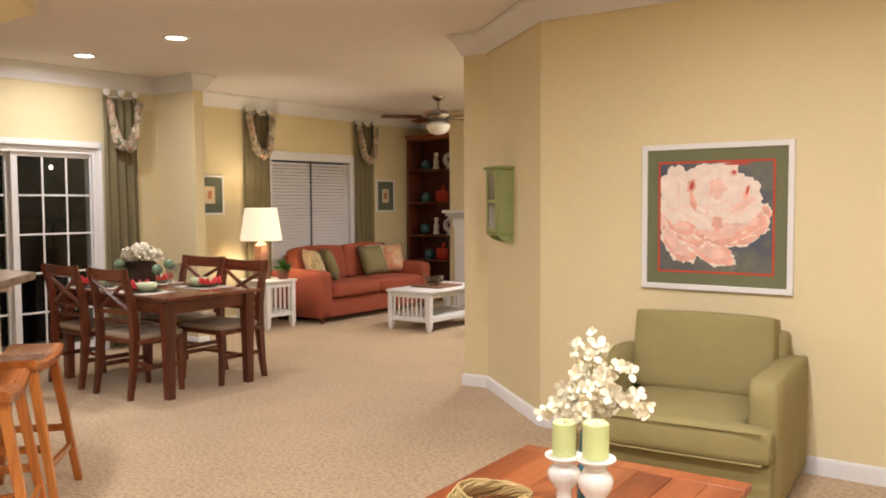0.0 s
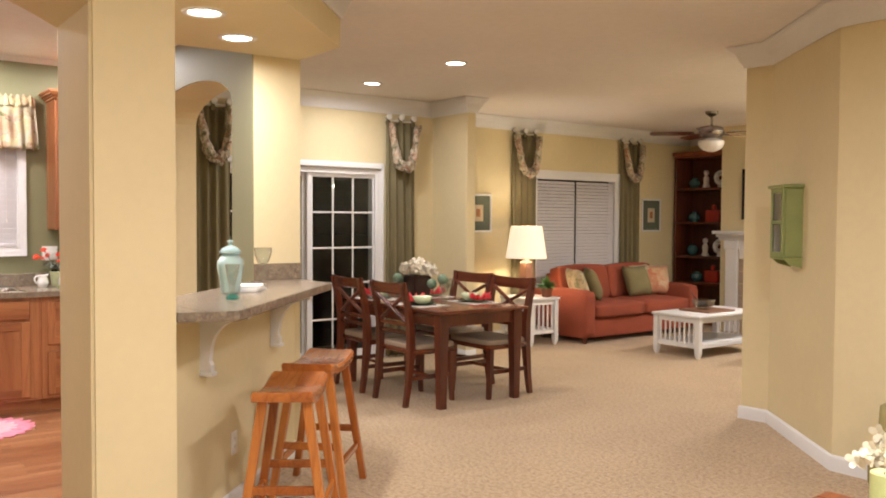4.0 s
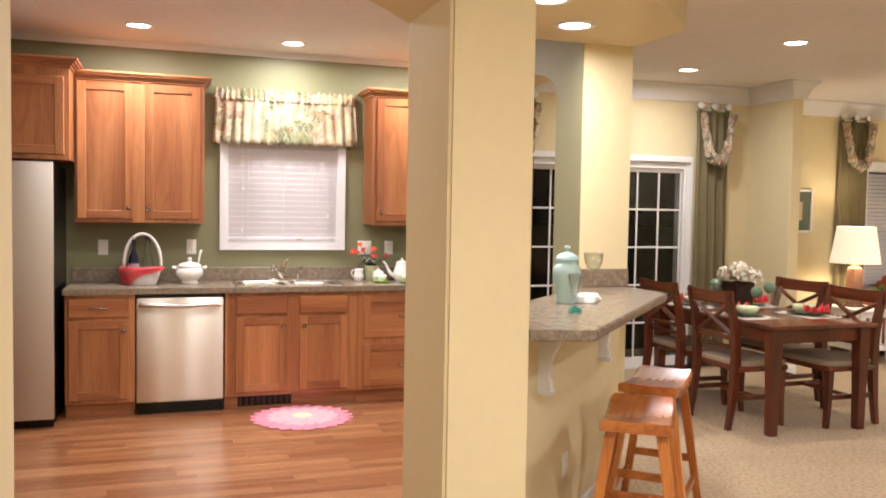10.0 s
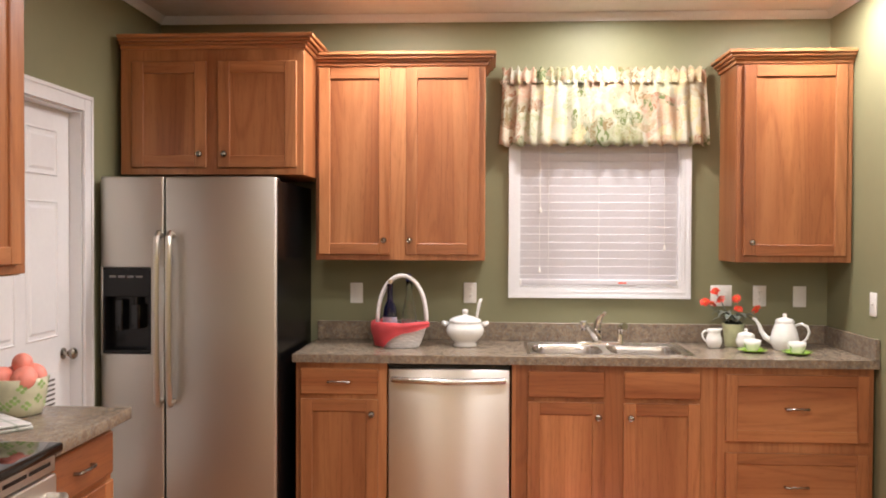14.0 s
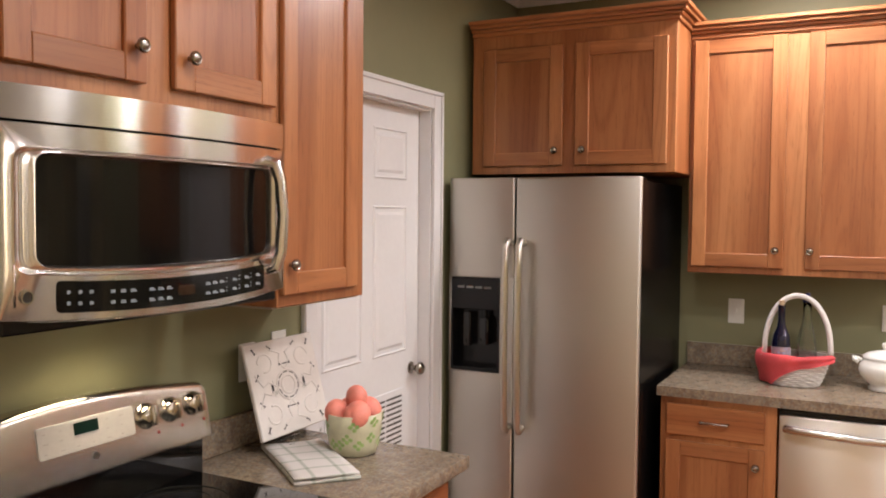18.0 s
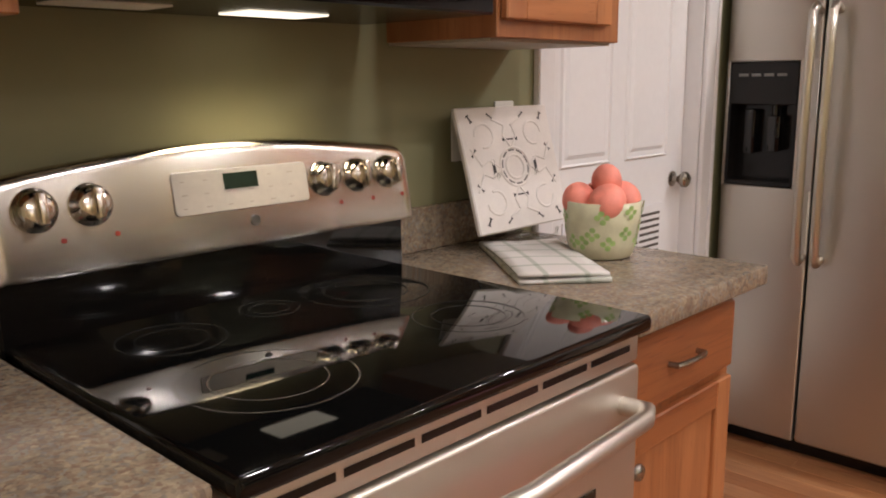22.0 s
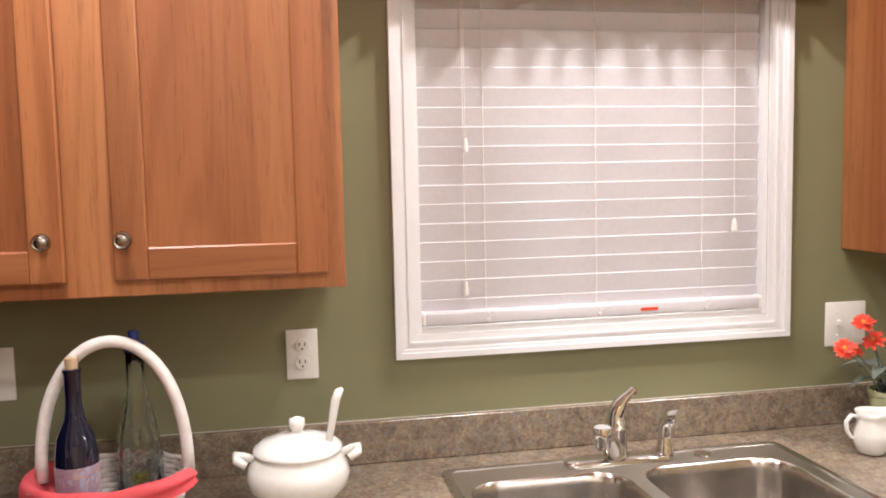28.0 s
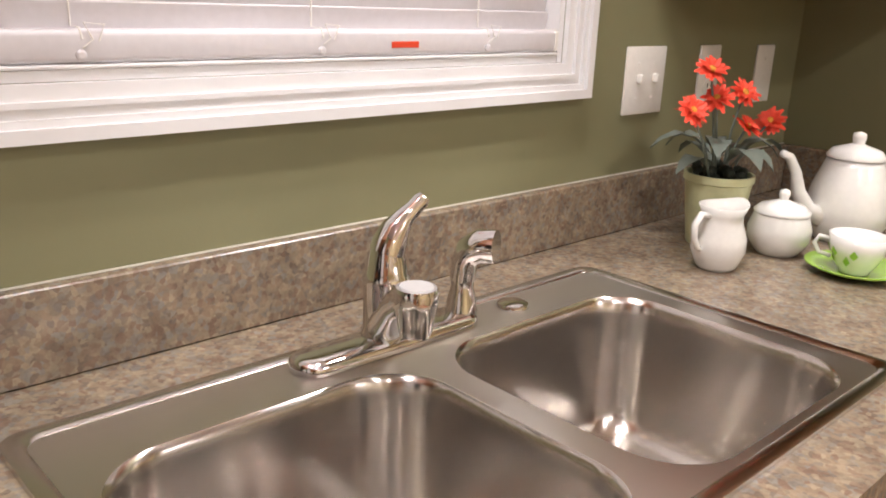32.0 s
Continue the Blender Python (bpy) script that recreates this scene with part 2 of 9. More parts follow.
YELLOW = plain("yellow_wall_paint", (0.692, 0.596, 0.366), 0.75, var=0.03, scale=1.5, grain=0.12, gscale=220, fine=0.03)
GREEN = plain("green_wall_paint", (0.216, 0.208, 0.112), 0.6, var=0.05, scale=1.5, grain=0.12, gscale=220, fine=0.03)
WHITE = plain("white_trim_paint", (0.745, 0.742, 0.745), 0.4, var=0.03, scale=3, fine=0.03)
CEILING = plain("ceiling_paint", (0.80, 0.76, 0.73), 0.85, var=0.03, scale=1.2, grain=0.25, gscale=120, fine=0.05)
CARPET = carpet_mat()
CAB_Z = wood("cabinet_wood_upright", (0.32, 0.120, 0.046), (0.49, 0.216, 0.090), "z", figure=0.38)
CAB_X = wood("cabinet_wood_level", (0.30, 0.111, 0.042), (0.46, 0.197, 0.081), "x", figure=0.38)
FLOORW = wood("floor_wood", (0.305, 0.135, 0.060), (0.40, 0.194, 0.090), "y", rough=0.30, scale=1.0, coat=0.2, figure=0.25, spread=0.45)
DARKW = wood("dark_stained_wood", (0.078, 0.018, 0.009), (0.180, 0.046, 0.020), "z", rough=0.3, coat=0.3)
DARKWX = wood("dark_stained_wood_level", (0.085, 0.021, 0.010), (0.195, 0.052, 0.022), "x", rough=0.25, coat=0.4)
STOOLW = wood("honey_wood", (0.42, 0.13, 0.025), (0.62, 0.24, 0.055), "z", rough=0.28, coat=0.3)
STOOLX = wood("honey_wood_level", (0.36, 0.105, 0.022), (0.60, 0.22, 0.05), "x", rough=0.25, coat=0.4)
REDW = wood("red_brown_wood", (0.25, 0.065, 0.02), (0.40, 0.125, 0.04), "y", rough=0.35)
STEEL_Z = brushed("brushed_steel_upright", (0.575, 0.548, 0.49), 0.28, "z", 0.02)
STEEL_X = brushed("brushed_steel_level", (0.60, 0.565, 0.51), 0.40, "x", 0.012, 0.35)
BOOKW = wood("dark_bookcase_wood", (0.085, 0.020, 0.009), (0.17, 0.045, 0.018), "z", rough=0.35)
STEEL_B = brushed("bright_brushed_steel", (0.74, 0.72, 0.675), 0.33, "x", 0.012)
STEEL_P = brushed("polished_brushed_steel", (0.70, 0.685, 0.665), 0.165, "x", 0.02)
STEEL_C = brushed("satin_panel_steel", (0.74, 0.695, 0.64), 0.23, "x", 0.004, 0.85)
STEEL_F = brushed("refrigerator_steel", (0.545, 0.522, 0.474), 0.41, "x", 0.012, 0.35)
DECKM = brushed("sink_deck_steel", (0.70, 0.67, 0.63), 0.29, "x", 0.012, 0.55)
SINKM = brushed("sink_steel", (0.62, 0.585, 0.545), 0.20, "x", 0.02, 0.85)
NICKEL = plain("satin_nickel", (0.33, 0.295, 0.255), 0.26, 1.0, 0.05)
CHROME = plain("chrome", (0.78, 0.77, 0.76), 0.06, 1.0, 0.02)
COUNTER = speckled("speckled_laminate", [(0.195, 0.138, 0.100), (0.258, 0.204, 0.142), (0.222, 0.204, 0.178), (0.168, 0.132, 0.100), (0.295, 0.245, 0.174), (0.228, 0.172, 0.124)], 0.27, 82.0, 210.0)
BLACK = plain("black_plastic", (0.006, 0.0055, 0.0055), 0.22, var=0.1, spec=0.3)
BLACKG = plain("black_glass", (0.004, 0.004, 0.004), 0.05, var=0.1, fine=0.0)
FRBLACK = plain("black_side_panel", (0.004, 0.0036, 0.0036), 0.24, var=0.1, grain=0.08, gscale=400, spec=0.07)
CERAMIC = plain("white_glazed_ceramic", (0.78, 0.77, 0.73), 0.14, var=0.03, coat=0.4)
BLIND = plain("white_blind_vinyl", (0.612, 0.590, 0.606), 0.45, var=0.03)
PLATE = plain("white_plastic", (0.78, 0.76, 0.71), 0.35, var=0.03)
GLASS = thin_glass("clear_glass", (0.92, 0.94, 0.93))
AQUA = thin_glass("aqua_glass", (0.25, 0.78, 0.78))
PANE = glassy("window_glass", (0.9, 0.95, 0.93), 0.0, 1.30)
OLIVE = plain("olive_fabric", (0.27, 0.225, 0.092), 0.9, var=0.08, scale=5, grain=0.6, gscale=700)
RUST = plain("rust_fabric", (0.29, 0.064, 0.030), 0.9, var=0.1, scale=5, grain=0.6, gscale=600)
DRAPE = plain("olive_drape_cloth", (0.175, 0.145, 0.070), 0.7, var=0.08, scale=4, grain=0.4, gscale=600)
TAN = plain("tan_seat_cloth", (0.34, 0.265, 0.195), 0.9, var=0.08, grain=0.5, gscale=500)
SHADE = None
CREAM_PETAL = plain("cream_petal", (0.80, 0.755, 0.58), 0.7, var=0.08, scale=20)
CANDLE = plain("green_candle_wax", (0.58, 0.66, 0.30), 0.5, var=0.08)
CORAL = plain("coral_cloth", (0.93, 0.155, 0.175), 0.8, var=0.1, grain=0.3, gscale=500)
PINK = plain("pink_rug_pile", (0.80, 0.27, 0.36), 0.95, var=0.15, scale=20, grain=0.7, gscale=250)
PINK2 = plain("pale_pink_rug_pile", (0.82, 0.42, 0.48), 0.95, var=0.1, scale=20, grain=0.7, gscale=250)
LEAFM = plain("plant_leaf", (0.065, 0.16, 0.03), 0.5, var=0.25, scale=30)
DUSTLEAF = plain("dusty_leaf", (0.16, 0.19, 0.16), 0.7, var=0.2, scale=30)
REDFLOWER = plain("red_petal", (0.84, 0.075, 0.035), 0.6, var=0.15, scale=40)
LIME = plain("lime_glaze", (0.30, 0.50, 0.07), 0.2, var=0.08, coat=0.3)
WALLGREENCAB = plain("sage_painted_wood", (0.26, 0.30, 0.105), 0.55, var=0.1, scale=8)
LAMPON = glow("lamp_glow", (1.0, 0.90, 0.74), 14.0)
PAPER = plain("matt_grey_green_mat_board", (0.115, 0.135, 0.10), 0.8, var=0.06)
CLOTHPRINT = print_mat("printed_valance_cloth", (0.44, 0.42, 0.32), [(0.10, 0.13, 0.035), (0.28, 0.13, 0.07), (0.55, 0.50, 0.38), (0.22, 0.25, 0.11), (0.46, 0.26, 0.18), (0.50, 0.42, 0.22)], 11.0)
SWAGPRINT = print_mat("printed_swag_cloth", (0.56, 0.50, 0.38), [(0.08, 0.08, 0.035), (0.42, 0.17, 0.10), (0.60, 0.55, 0.44), (0.20, 0.21, 0.11), (0.26, 0.18, 0.10)], 24.0)


# ---- mesh helpers ----
def slab(bm, x0, y0, z0, x1, y1, z1, bev=0.0, segs=1, m=None):
    """A box between two corners, with rounded edges."""
    before = set(bm.verts) if m is not None else None
    vs = bmesh.ops.create_cube(bm, size=1.0)["verts"]
    for v in vs:
        v.co = Vector(((x0 + x1) / 2 + v.co.x * abs(x1 - x0), (y0 + y1) / 2 + v.co.y * abs(y1 - y0), (z0 + z1) / 2 + v.co.z * abs(z1 - z0)))
    if bev > 0:
        es = {e for v in vs for e in v.link_edges}
        bmesh.ops.bevel(bm, geom=list(es), offset=bev, segments=segs, affect="EDGES", profile=0.5, clamp_overlap=True)
    if m is not None:
        vs = [v for v in bm.verts if v not in before]
        bmesh.ops.transform(bm, matrix=m, verts=vs)
    return vs


def prism(bm, pts, z0, z1, m=None):
    """A solid with a plan outline between two heights."""
    lo = [bm.verts.new((x, y, z0)) for x, y in pts]
    hi = [bm.verts.new((x, y, z1)) for x, y in pts]
    n = len(pts)
    area = sum(pts[i][0] * pts[(i + 1) % n][1] - pts[(i + 1) % n][0] * pts[i][1] for i in range(n))
    if area < 0:
        lo.reverse()
        hi.reverse()
    bm.faces.new(list(reversed(lo)))
    bm.faces.new(hi)
    for i in range(n):
        bm.faces.new((lo[i], lo[(i + 1) % n], hi[(i + 1) % n], hi[i]))
    if m is not None:
        bmesh.ops.transform(bm, matrix=m, verts=lo + hi)
    return lo + hi


def lathe(bm, prof, segs=24, m=None, sx=1.0, sy=1.0):
    """A turned body from a profile of (radius, height)."""
    rings = []
    for r, z in prof:
        if r < 1e-5:
            rings.append([bm.verts.new((0, 0, z))])
        else:
            rings.append([bm.verts.new((sx * r * math.cos(2 * math.pi * k / segs), sy * r * math.sin(2 * math.pi * k / segs), z)) for k in range(segs)])
    for a, b in zip(rings, rings[1:]):
        for k in range(segs):
            q = [a[k % len(a)], a[(k + 1) % len(a)], b[(k + 1) % len(b)], b[k % len(b)]]
            q = list(dict.fromkeys(q))
            if len(q) > 2:
                bm.faces.new(q)
    vs = [v for r in rings for v in r]
    if m is not None:
        bmesh.ops.transform(bm, matrix=m, verts=vs)
    return vs


def tube(bm, pts, r, segs=10, closed=False, m=None):
    """A round bar along points; r may be one radius or one for each point."""
    pts = [Vector(p) for p in pts]
    n = len(pts)
    rings, up = [], Vector((0, 0, 1))
    for i, p in enumerate(pts):
        a = pts[(i - 1) % n] if closed or i > 0 else p
        b = pts[(i + 1) % n] if closed or i < n - 1 else p
        d = (b - a).normalized()
        if abs(d.dot(up)) > 0.98:
            up = Vector((1, 0, 0)) if abs(d.x) < 0.9 else Vector((0, 1, 0))
        s = d.cross(up).normalized()
        up = s.cross(d).normalized()
        rr = r[i] if isinstance(r, (list, tuple)) else r
        rings.append([bm.verts.new(p + rr * (math.cos(2 * math.pi * k / segs) * s + math.sin(2 * math.pi * k / segs) * up)) for k in range(segs)])
    pairs = list(zip(rings, rings[1:])) + ([(rings[-1], rings[0])] if closed else [])
    for a, b in pairs:
        for k in range(segs):
            bm.faces.new((a[k], a[(k + 1) % segs], b[(k + 1) % segs], b[k]))
    if not closed:
        bm.faces.new(list(reversed(rings[0])))
        bm.faces.new(rings[-1])
    vs = [v for q in rings for v in q]
    if m is not None:
        bmesh.ops.transform(bm, matrix=m, verts=vs)
    return vs


def ball(bm, c, rx, ry, rz, u=16, v=10):
    vs = bmesh.ops.create_uvsphere(bm, u_segments=u, v_segments=v, radius=1.0)["verts"]
    for w in vs:
        w.co = Vector((c[0] + w.co.x * rx, c[1] + w.co.y * ry, c[2] + w.co.z * rz))
    return vs


def cushion(bm, x0, y0, z0, x1, y1, z1, bev=0.05, puff=0.03, cuts=6):
    """A soft box, swollen in the middle of each side."""
    vs = bmesh.ops.create_cube(bm, size=1.0)["verts"]
    es = list({e for v in vs for e in v.link_edges})
    bmesh.ops.subdivide_edges(bm, edges=es, cuts=cuts, use_grid_fill=True)
    alls = list(bm.verts)
    w, d, h = x1 - x0, y1 - y0, z1 - z0
    for v in alls:
        p = v.co * 2
        fx, fy, fz = 1 - p.x * p.x, 1 - p.y * p.y, 1 - p.z * p.z
        q = Vector((p.x * w / 2, p.y * d / 2, p.z * h / 2))
        q.x += (1 if p.x > 0 else -1) * puff * fy * fz * (abs(p.x) ** 3)
        q.y += (1 if p.y > 0 else -1) * puff * fx * fz * (abs(p.y) ** 3)
        q.z += (1 if p.z > 0 else -1) * puff * fx * fy * (abs(p.z) ** 3)
        inner = Vector((max(-w / 2 + bev, min(w / 2 - bev, q.x)), max(-d / 2 + bev, min(d / 2 - bev, q.y)), max(-h / 2 + bev, min(h / 2 - bev, q.z))))
        o = q - inner
        if o.length > bev:
            o = o.normalized() * max(bev, min(o.length, bev + puff) if (abs(p.x) > .99) + (abs(p.y) > .99) + (abs(p.z) > .99) == 1 else bev)
        v.co = inner + o + Vector(((x0 + x1) / 2, (y0 + y1) / 2, (z0 + z1) / 2))
    return alls


def part(name, bm, material, parent=None, label="", smooth=False, m=None, kind=""):
    """Links a bmesh as one mesh object, under a thing or a part."""
    bmesh.ops.recalc_face_normals(bm, faces=bm.faces)
    me = bpy.data.meshes.new(name)
    bm.to_mesh(me)
    bm.free()
    me.materials.append(material)
    if smooth:
        for p in me.polygons:
            p.use_smooth = True
        if smooth != "all":
            me.set_sharp_from_angle(angle=radians(40))
    ob = new(name, me)
    if parent is not None:
        ob.parent = parent
    if m is not None:
        ob.matrix_basis = m
    if label:
        ob["label"] = label
    if kind:
        ob["kind"] = kind
    return ob


def thing(name, m, label, category, group="", kind=""):
    ob = new(name)
    ob.empty_display_size = 0.05
    ob.matrix_basis = m
    return tagged(ob, label, category, group, kind)


def boxpart(name, x0, y0, z0, x1, y1, z1, material, parent=None, bev=0.003, label="", segs=1):
    bm = bmesh.new()
    slab(bm, x0, y0, z0, x1, y1, z1, bev, segs)
    return part(name, bm, material, parent, label, smooth=segs > 1)


def structure(name, bm, material, label, category="wall"):
    return tagged(part(name, bm, material), label, category, kind="structure")


# ---- setting: floors, ceilings, walls ----
def arch_curve(a, b, spring, top, power, n=14):
    """Points of an arch between two edges at the spring height: round for power 0.75, flat for 2."""
    c, r = (a + b) / 2, (b - a) / 2
    return [(c - r * math.cos(math.pi * k / n), spring + (top - spring) * (math.sin(math.pi * k / n) ** power)) for k in range(n + 1)]


def header(bm, axis, a, b, d0, d1, spring, top, z1, power=0.9):
    """Wall above an arched opening that runs along an axis from a to b, between depths d0 and d1."""
    pts = arch_curve(a, b, spring, top, power)
    outline = pts + [(b, z1), (a, z1)]
    near, far = [[bm.verts.new((u, d, z) if axis == "x" else (d, u, z)) for u, z in outline] for d in (d0, d1)]
    bm.faces.new(near)
    bm.faces.new(list(reversed(far)))
    for k in range(len(outline)):
        j = (k + 1) % len(outline)
        bm.faces.new((near[j], near[k], far[k], far[j]))


bm = bmesh.new()
prism(bm, [(-8.4, 2.40), (-4.45, 2.40), (-4.3, 2.25), (EX1 + 0.02, 0.95), (EX1 + 0.02, -0.45), (EX1, SOUTHY), (EASTX, SOUTHY), (EASTX, 11.2), (-8.4, 11.2)], -0.12, 0.0)
structure("floor", bm, CARPET, "beige flecked cut-pile carpet across hall, dining and living room", "floor")

bm = bmesh.new()
prism(bm, [(KX - 0.2, KS - 0.6), (EX1 + 0.02, KS - 0.6), (EX1 + 0.02, 0.95), (-4.3, 2.25), (-4.45, 2.40), (KX - 0.2, 2.40)], -0.14, -0.005)
kfloor = structure("floor_kitchen", bm, FLOORW, "honey-brown wood plank kitchen floor", "floor")

bm = bmesh.new()
prism(bm, [(-8.4, -3.9), (EASTX + 0.4, -3.9), (EASTX + 0.4, 11.4), (-8.4, 11.4)], CEIL, CEIL + 0.15)
structure("ceiling", bm, CEILING, "smooth off-white painted ceiling", "ceiling")

# Kitchen window wall with its opening
WY0, WY1, WZ0, WZ1 = 0.551, 1.454, 1.210, 2.34
bm = bmesh.new()
slab(bm, KX - 0.14, KS - 0.5, 0, KX, WY0, CEIL)
slab(bm, KX - 0.14, WY1, 0, KX, KN, CEIL)
slab(bm, KX - 0.14, WY0, 0, KX, WY1, WZ0)
slab(bm, KX - 0.14, WY0, WZ1, KX, WY1, CEIL)
structure("wall_kitchen_window", bm, GREEN, "olive green painted kitchen wall around the sink window")

# Range wall with the pantry door's opening
PDX0, PDX1, PDZ = -6.295, -5.442, 2.076
bm = bmesh.new()
slab(bm, PDX1, KS - 0.14, 0, EX0, KS, CEIL)
slab(bm, KX, KS - 0.14, 0, PDX0, KS, CEIL)
slab(bm, PDX0, KS - 0.14, PDZ, PDX1, KS, CEIL)
structure("wall_kitchen_range", bm, GREEN, "olive green painted kitchen wall behind the range")

# Thick arch wall between kitchen and dining room: green kitchen skin, yellow core, reveals and end face
ARX0, ARX1, ARE = -6.312, -4.825, -4.508
KN2 = KN + 0.312
for nm, d0, d1, mm, lab in (("wall_kitchen_arch", KN, KN + 0.006, GREEN, "olive green kitchen face of the arched wall"), ("wall_dining_arch", KN + 0.006, KN2, YELLOW, "pale yellow thick wall with an arched opening to the dining room")):
    bm = bmesh.new()
    slab(bm, KX - 0.14, d0, 0, ARX0, d1, CEIL)
    slab(bm, ARX1, d0, 0, ARE, d1, CEIL)
    header(bm, "x", ARX0, ARX1, d0, d1, 2.20, 2.40, CEIL, 1.0)
    structure(nm, bm, mm, lab)

# Thick wall between hall and kitchen with a wide arched opening
bm = bmesh.new()
slab(bm, EX0, KS - 0.5, 0, EX1, OP0, CEIL, 0.012, 2)
structure("wall_hall_thick", bm, YELLOW, "pale yellow painted thick wall beside the kitchen opening")
bm = bmesh.new()
header(bm, "y", OP0, OP1, EX0, EX1, 2.235, 2.425, CEIL, 2.0)
structure("arch_header", bm, YELLOW, "pale yellow flat arch over the kitchen opening")
bm = bmesh.new()
prism(bm, [(EX1, OP1), (EX1 - 0.015, 1.303), (EX0, 1.303), (EX0, OP1)], 0, CEIL)
bmesh.ops.bevel(bm, geom=[e for e in bm.edges if abs(e.verts[0].co.z - e.verts[1].co.z) > 1], offset=0.012, segments=2, affect="EDGES")
structure("wall_pier", bm, YELLOW, "pale yellow painted pier between kitchen opening and breakfast bar")

# Slanted bar wall: half wall, soffit above
BARZ = 1.095                          # top of the breakfast bar
DG = Vector((-0.7071, 0.7071))
NG = Vector((0.7071, 0.7071))


def slant(along, out):
    """A plan point on the bar wall: metres along it from the pier, metres out from its hall face."""
    p = Vector((-3.27, 1.30)) + along * DG + out * NG
    return (p.x, p.y)


bm = bmesh.new()
prism(bm, [slant(0.02, 0), slant(1.742, 0), slant(1.742, -0.02), (ARE + 0.002, KN + 0.05), slant(1.40, -0.12), slant(0.02, -0.12)], 0, BARZ - 0.042)
structure("wall_bar", bm, YELLOW, "pale yellow half wall under the breakfast bar")
SOFZ = 2.437
SOFFIT = [(EX1 - 0.004, 1.306), (EX1 - 0.004, 1.625), (-4.005, 2.568), (ARE - 0.002, 2.568), (ARE - 0.002, 1.55), (-3.75, 1.306)]
bm = bmesh.new()
prism(bm, SOFFIT, SOFZ, CEIL)
structure("soffit", bm, YELLOW, "pale yellow soffit over the breakfast bar with two downlights")

# Dining window wall with the sliding door's opening
SLY0, SLY1, SLZ = 3.12, 4.91, 2.00
bm = bmesh.new()
slab(bm, DX - 0.14, KN2, 0, DX, SLY0, CEIL)
slab(bm, DX - 0.14, SLY1, 0, DX, 5.62, CEIL)
slab(bm, DX - 0.14, SLY0, SLZ, DX, SLY1, CEIL)
structure("wall_dining", bm, YELLOW, "pale yellow dining wall around the glass sliding door")
bm = bmesh.new()
slab(bm, LX - 0.1, 5.62, 0, -6.745, 5.74, CEIL, 0.008, 1)
structure("wall_stub", bm, YELLOW, "pale yellow wall stub between dining and living room")

# Living window wall
LWY0, LWY1, LWZ0, LWZ1 = 7.54, 9.03, 0.62, 2.06
bm = bmesh.new()
slab(bm, LX - 0.14, 5.74, 0, LX, LWY0, CEIL)
slab(bm, LX - 0.14, LWY1, 0, LX, NY, CEIL)
slab(bm, LX - 0.14, LWY0, 0, LX, LWY1, LWZ0)
slab(bm, LX - 0.14, LWY0, LWZ1, LX, LWY1, CEIL)
structure("wall_living", bm, YELLOW, "pale yellow living room wall around the window")
bm = bmesh.new()
slab(bm, LX - 0.14, NY, 0, JX + 0.15, NY + 0.14, CEIL)
structure("wall_north", bm, YELLOW, "pale yellow living room end wall")

# Angled partition, picture wall and the unseen rest of the hall
PART = [(JX, 5.69), (-3.285, 5.715), (-2.395, PY), (EASTX, PY), (EASTX, PY + 0.12), (-2.34, PY + 0.12), (JX + 0.13, 5.95), (JX + 0.13, NY), (JX, NY)]
bm = bmesh.new()
prism(bm, PART, 0, CEIL)
structure("wall_partition", bm, YELLOW, "pale yellow partition with an angled corner and the picture wall")
bm = bmesh.new()
slab(bm, EASTX, SOUTHY, 0, EASTX + 0.14, PY + 0.12, CEIL)
structure("wall_east", bm, YELLOW, "pale yellow hall end wall")
bm = bmesh.new()
slab(bm, EX1, SOUTHY - 0.14, 0, EASTX + 0.14, SOUTHY, CEIL)
structure("wall_south", bm, YELLOW, "pale yellow hall side wall")
bm = bmesh.new()
slab(bm, EX0, SOUTHY - 0.14, 0, EX1, KS - 0.5, CEIL)
structure("wall_south_corner", bm, YELLOW, "pale yellow hall wall by the kitchen")
bm = bmesh.new()
slab(bm, KX, KS - 0.9, 0, EX0, KS - 0.8, CEIL)
structure("wall_pantry", bm, WHITE, "white pantry back wall")


# Crown moulding and baseboards along runs of wall
def run(name, pts, prof, label, material=None, closed=False):
    """A moulding swept along plan points. Profile of (out from the wall, height); the room lies to the left of the run."""
    bm = bmesh.new()
    P = [Vector(p) for p in pts]
    rows = []
    for i, p in enumerate(P):
        d0 = (P[i] - P[i - 1]).normalized() if i > 0 else (P[1] - P[0]).normalized()
        d1 = (P[i + 1] - P[i]).normalized() if i < len(P) - 1 else d0
        n0, n1 = Vector((-d0.y, d0.x)), Vector((-d1.y, d1.x))
        n = (n0 + n1)
        n = n / max(0.3, n.dot(n0))
        rows.append([bm.verts.new((p.x + n.x * o, p.y + n.y * o, z)) for o, z in prof])
    k = len(prof)
    for a, b in zip(rows, rows[1:]):
        for j in range(k):
            bm.faces.new((a[j], a[(j + 1) % k], b[(j + 1) % k], b[j]))
    bm.faces.new(rows[0])
    bm.faces.new(list(reversed(rows[-1])))
    return tagged(part(name, bm, material or WHITE, smooth=True), label, "trim", kind="structure")


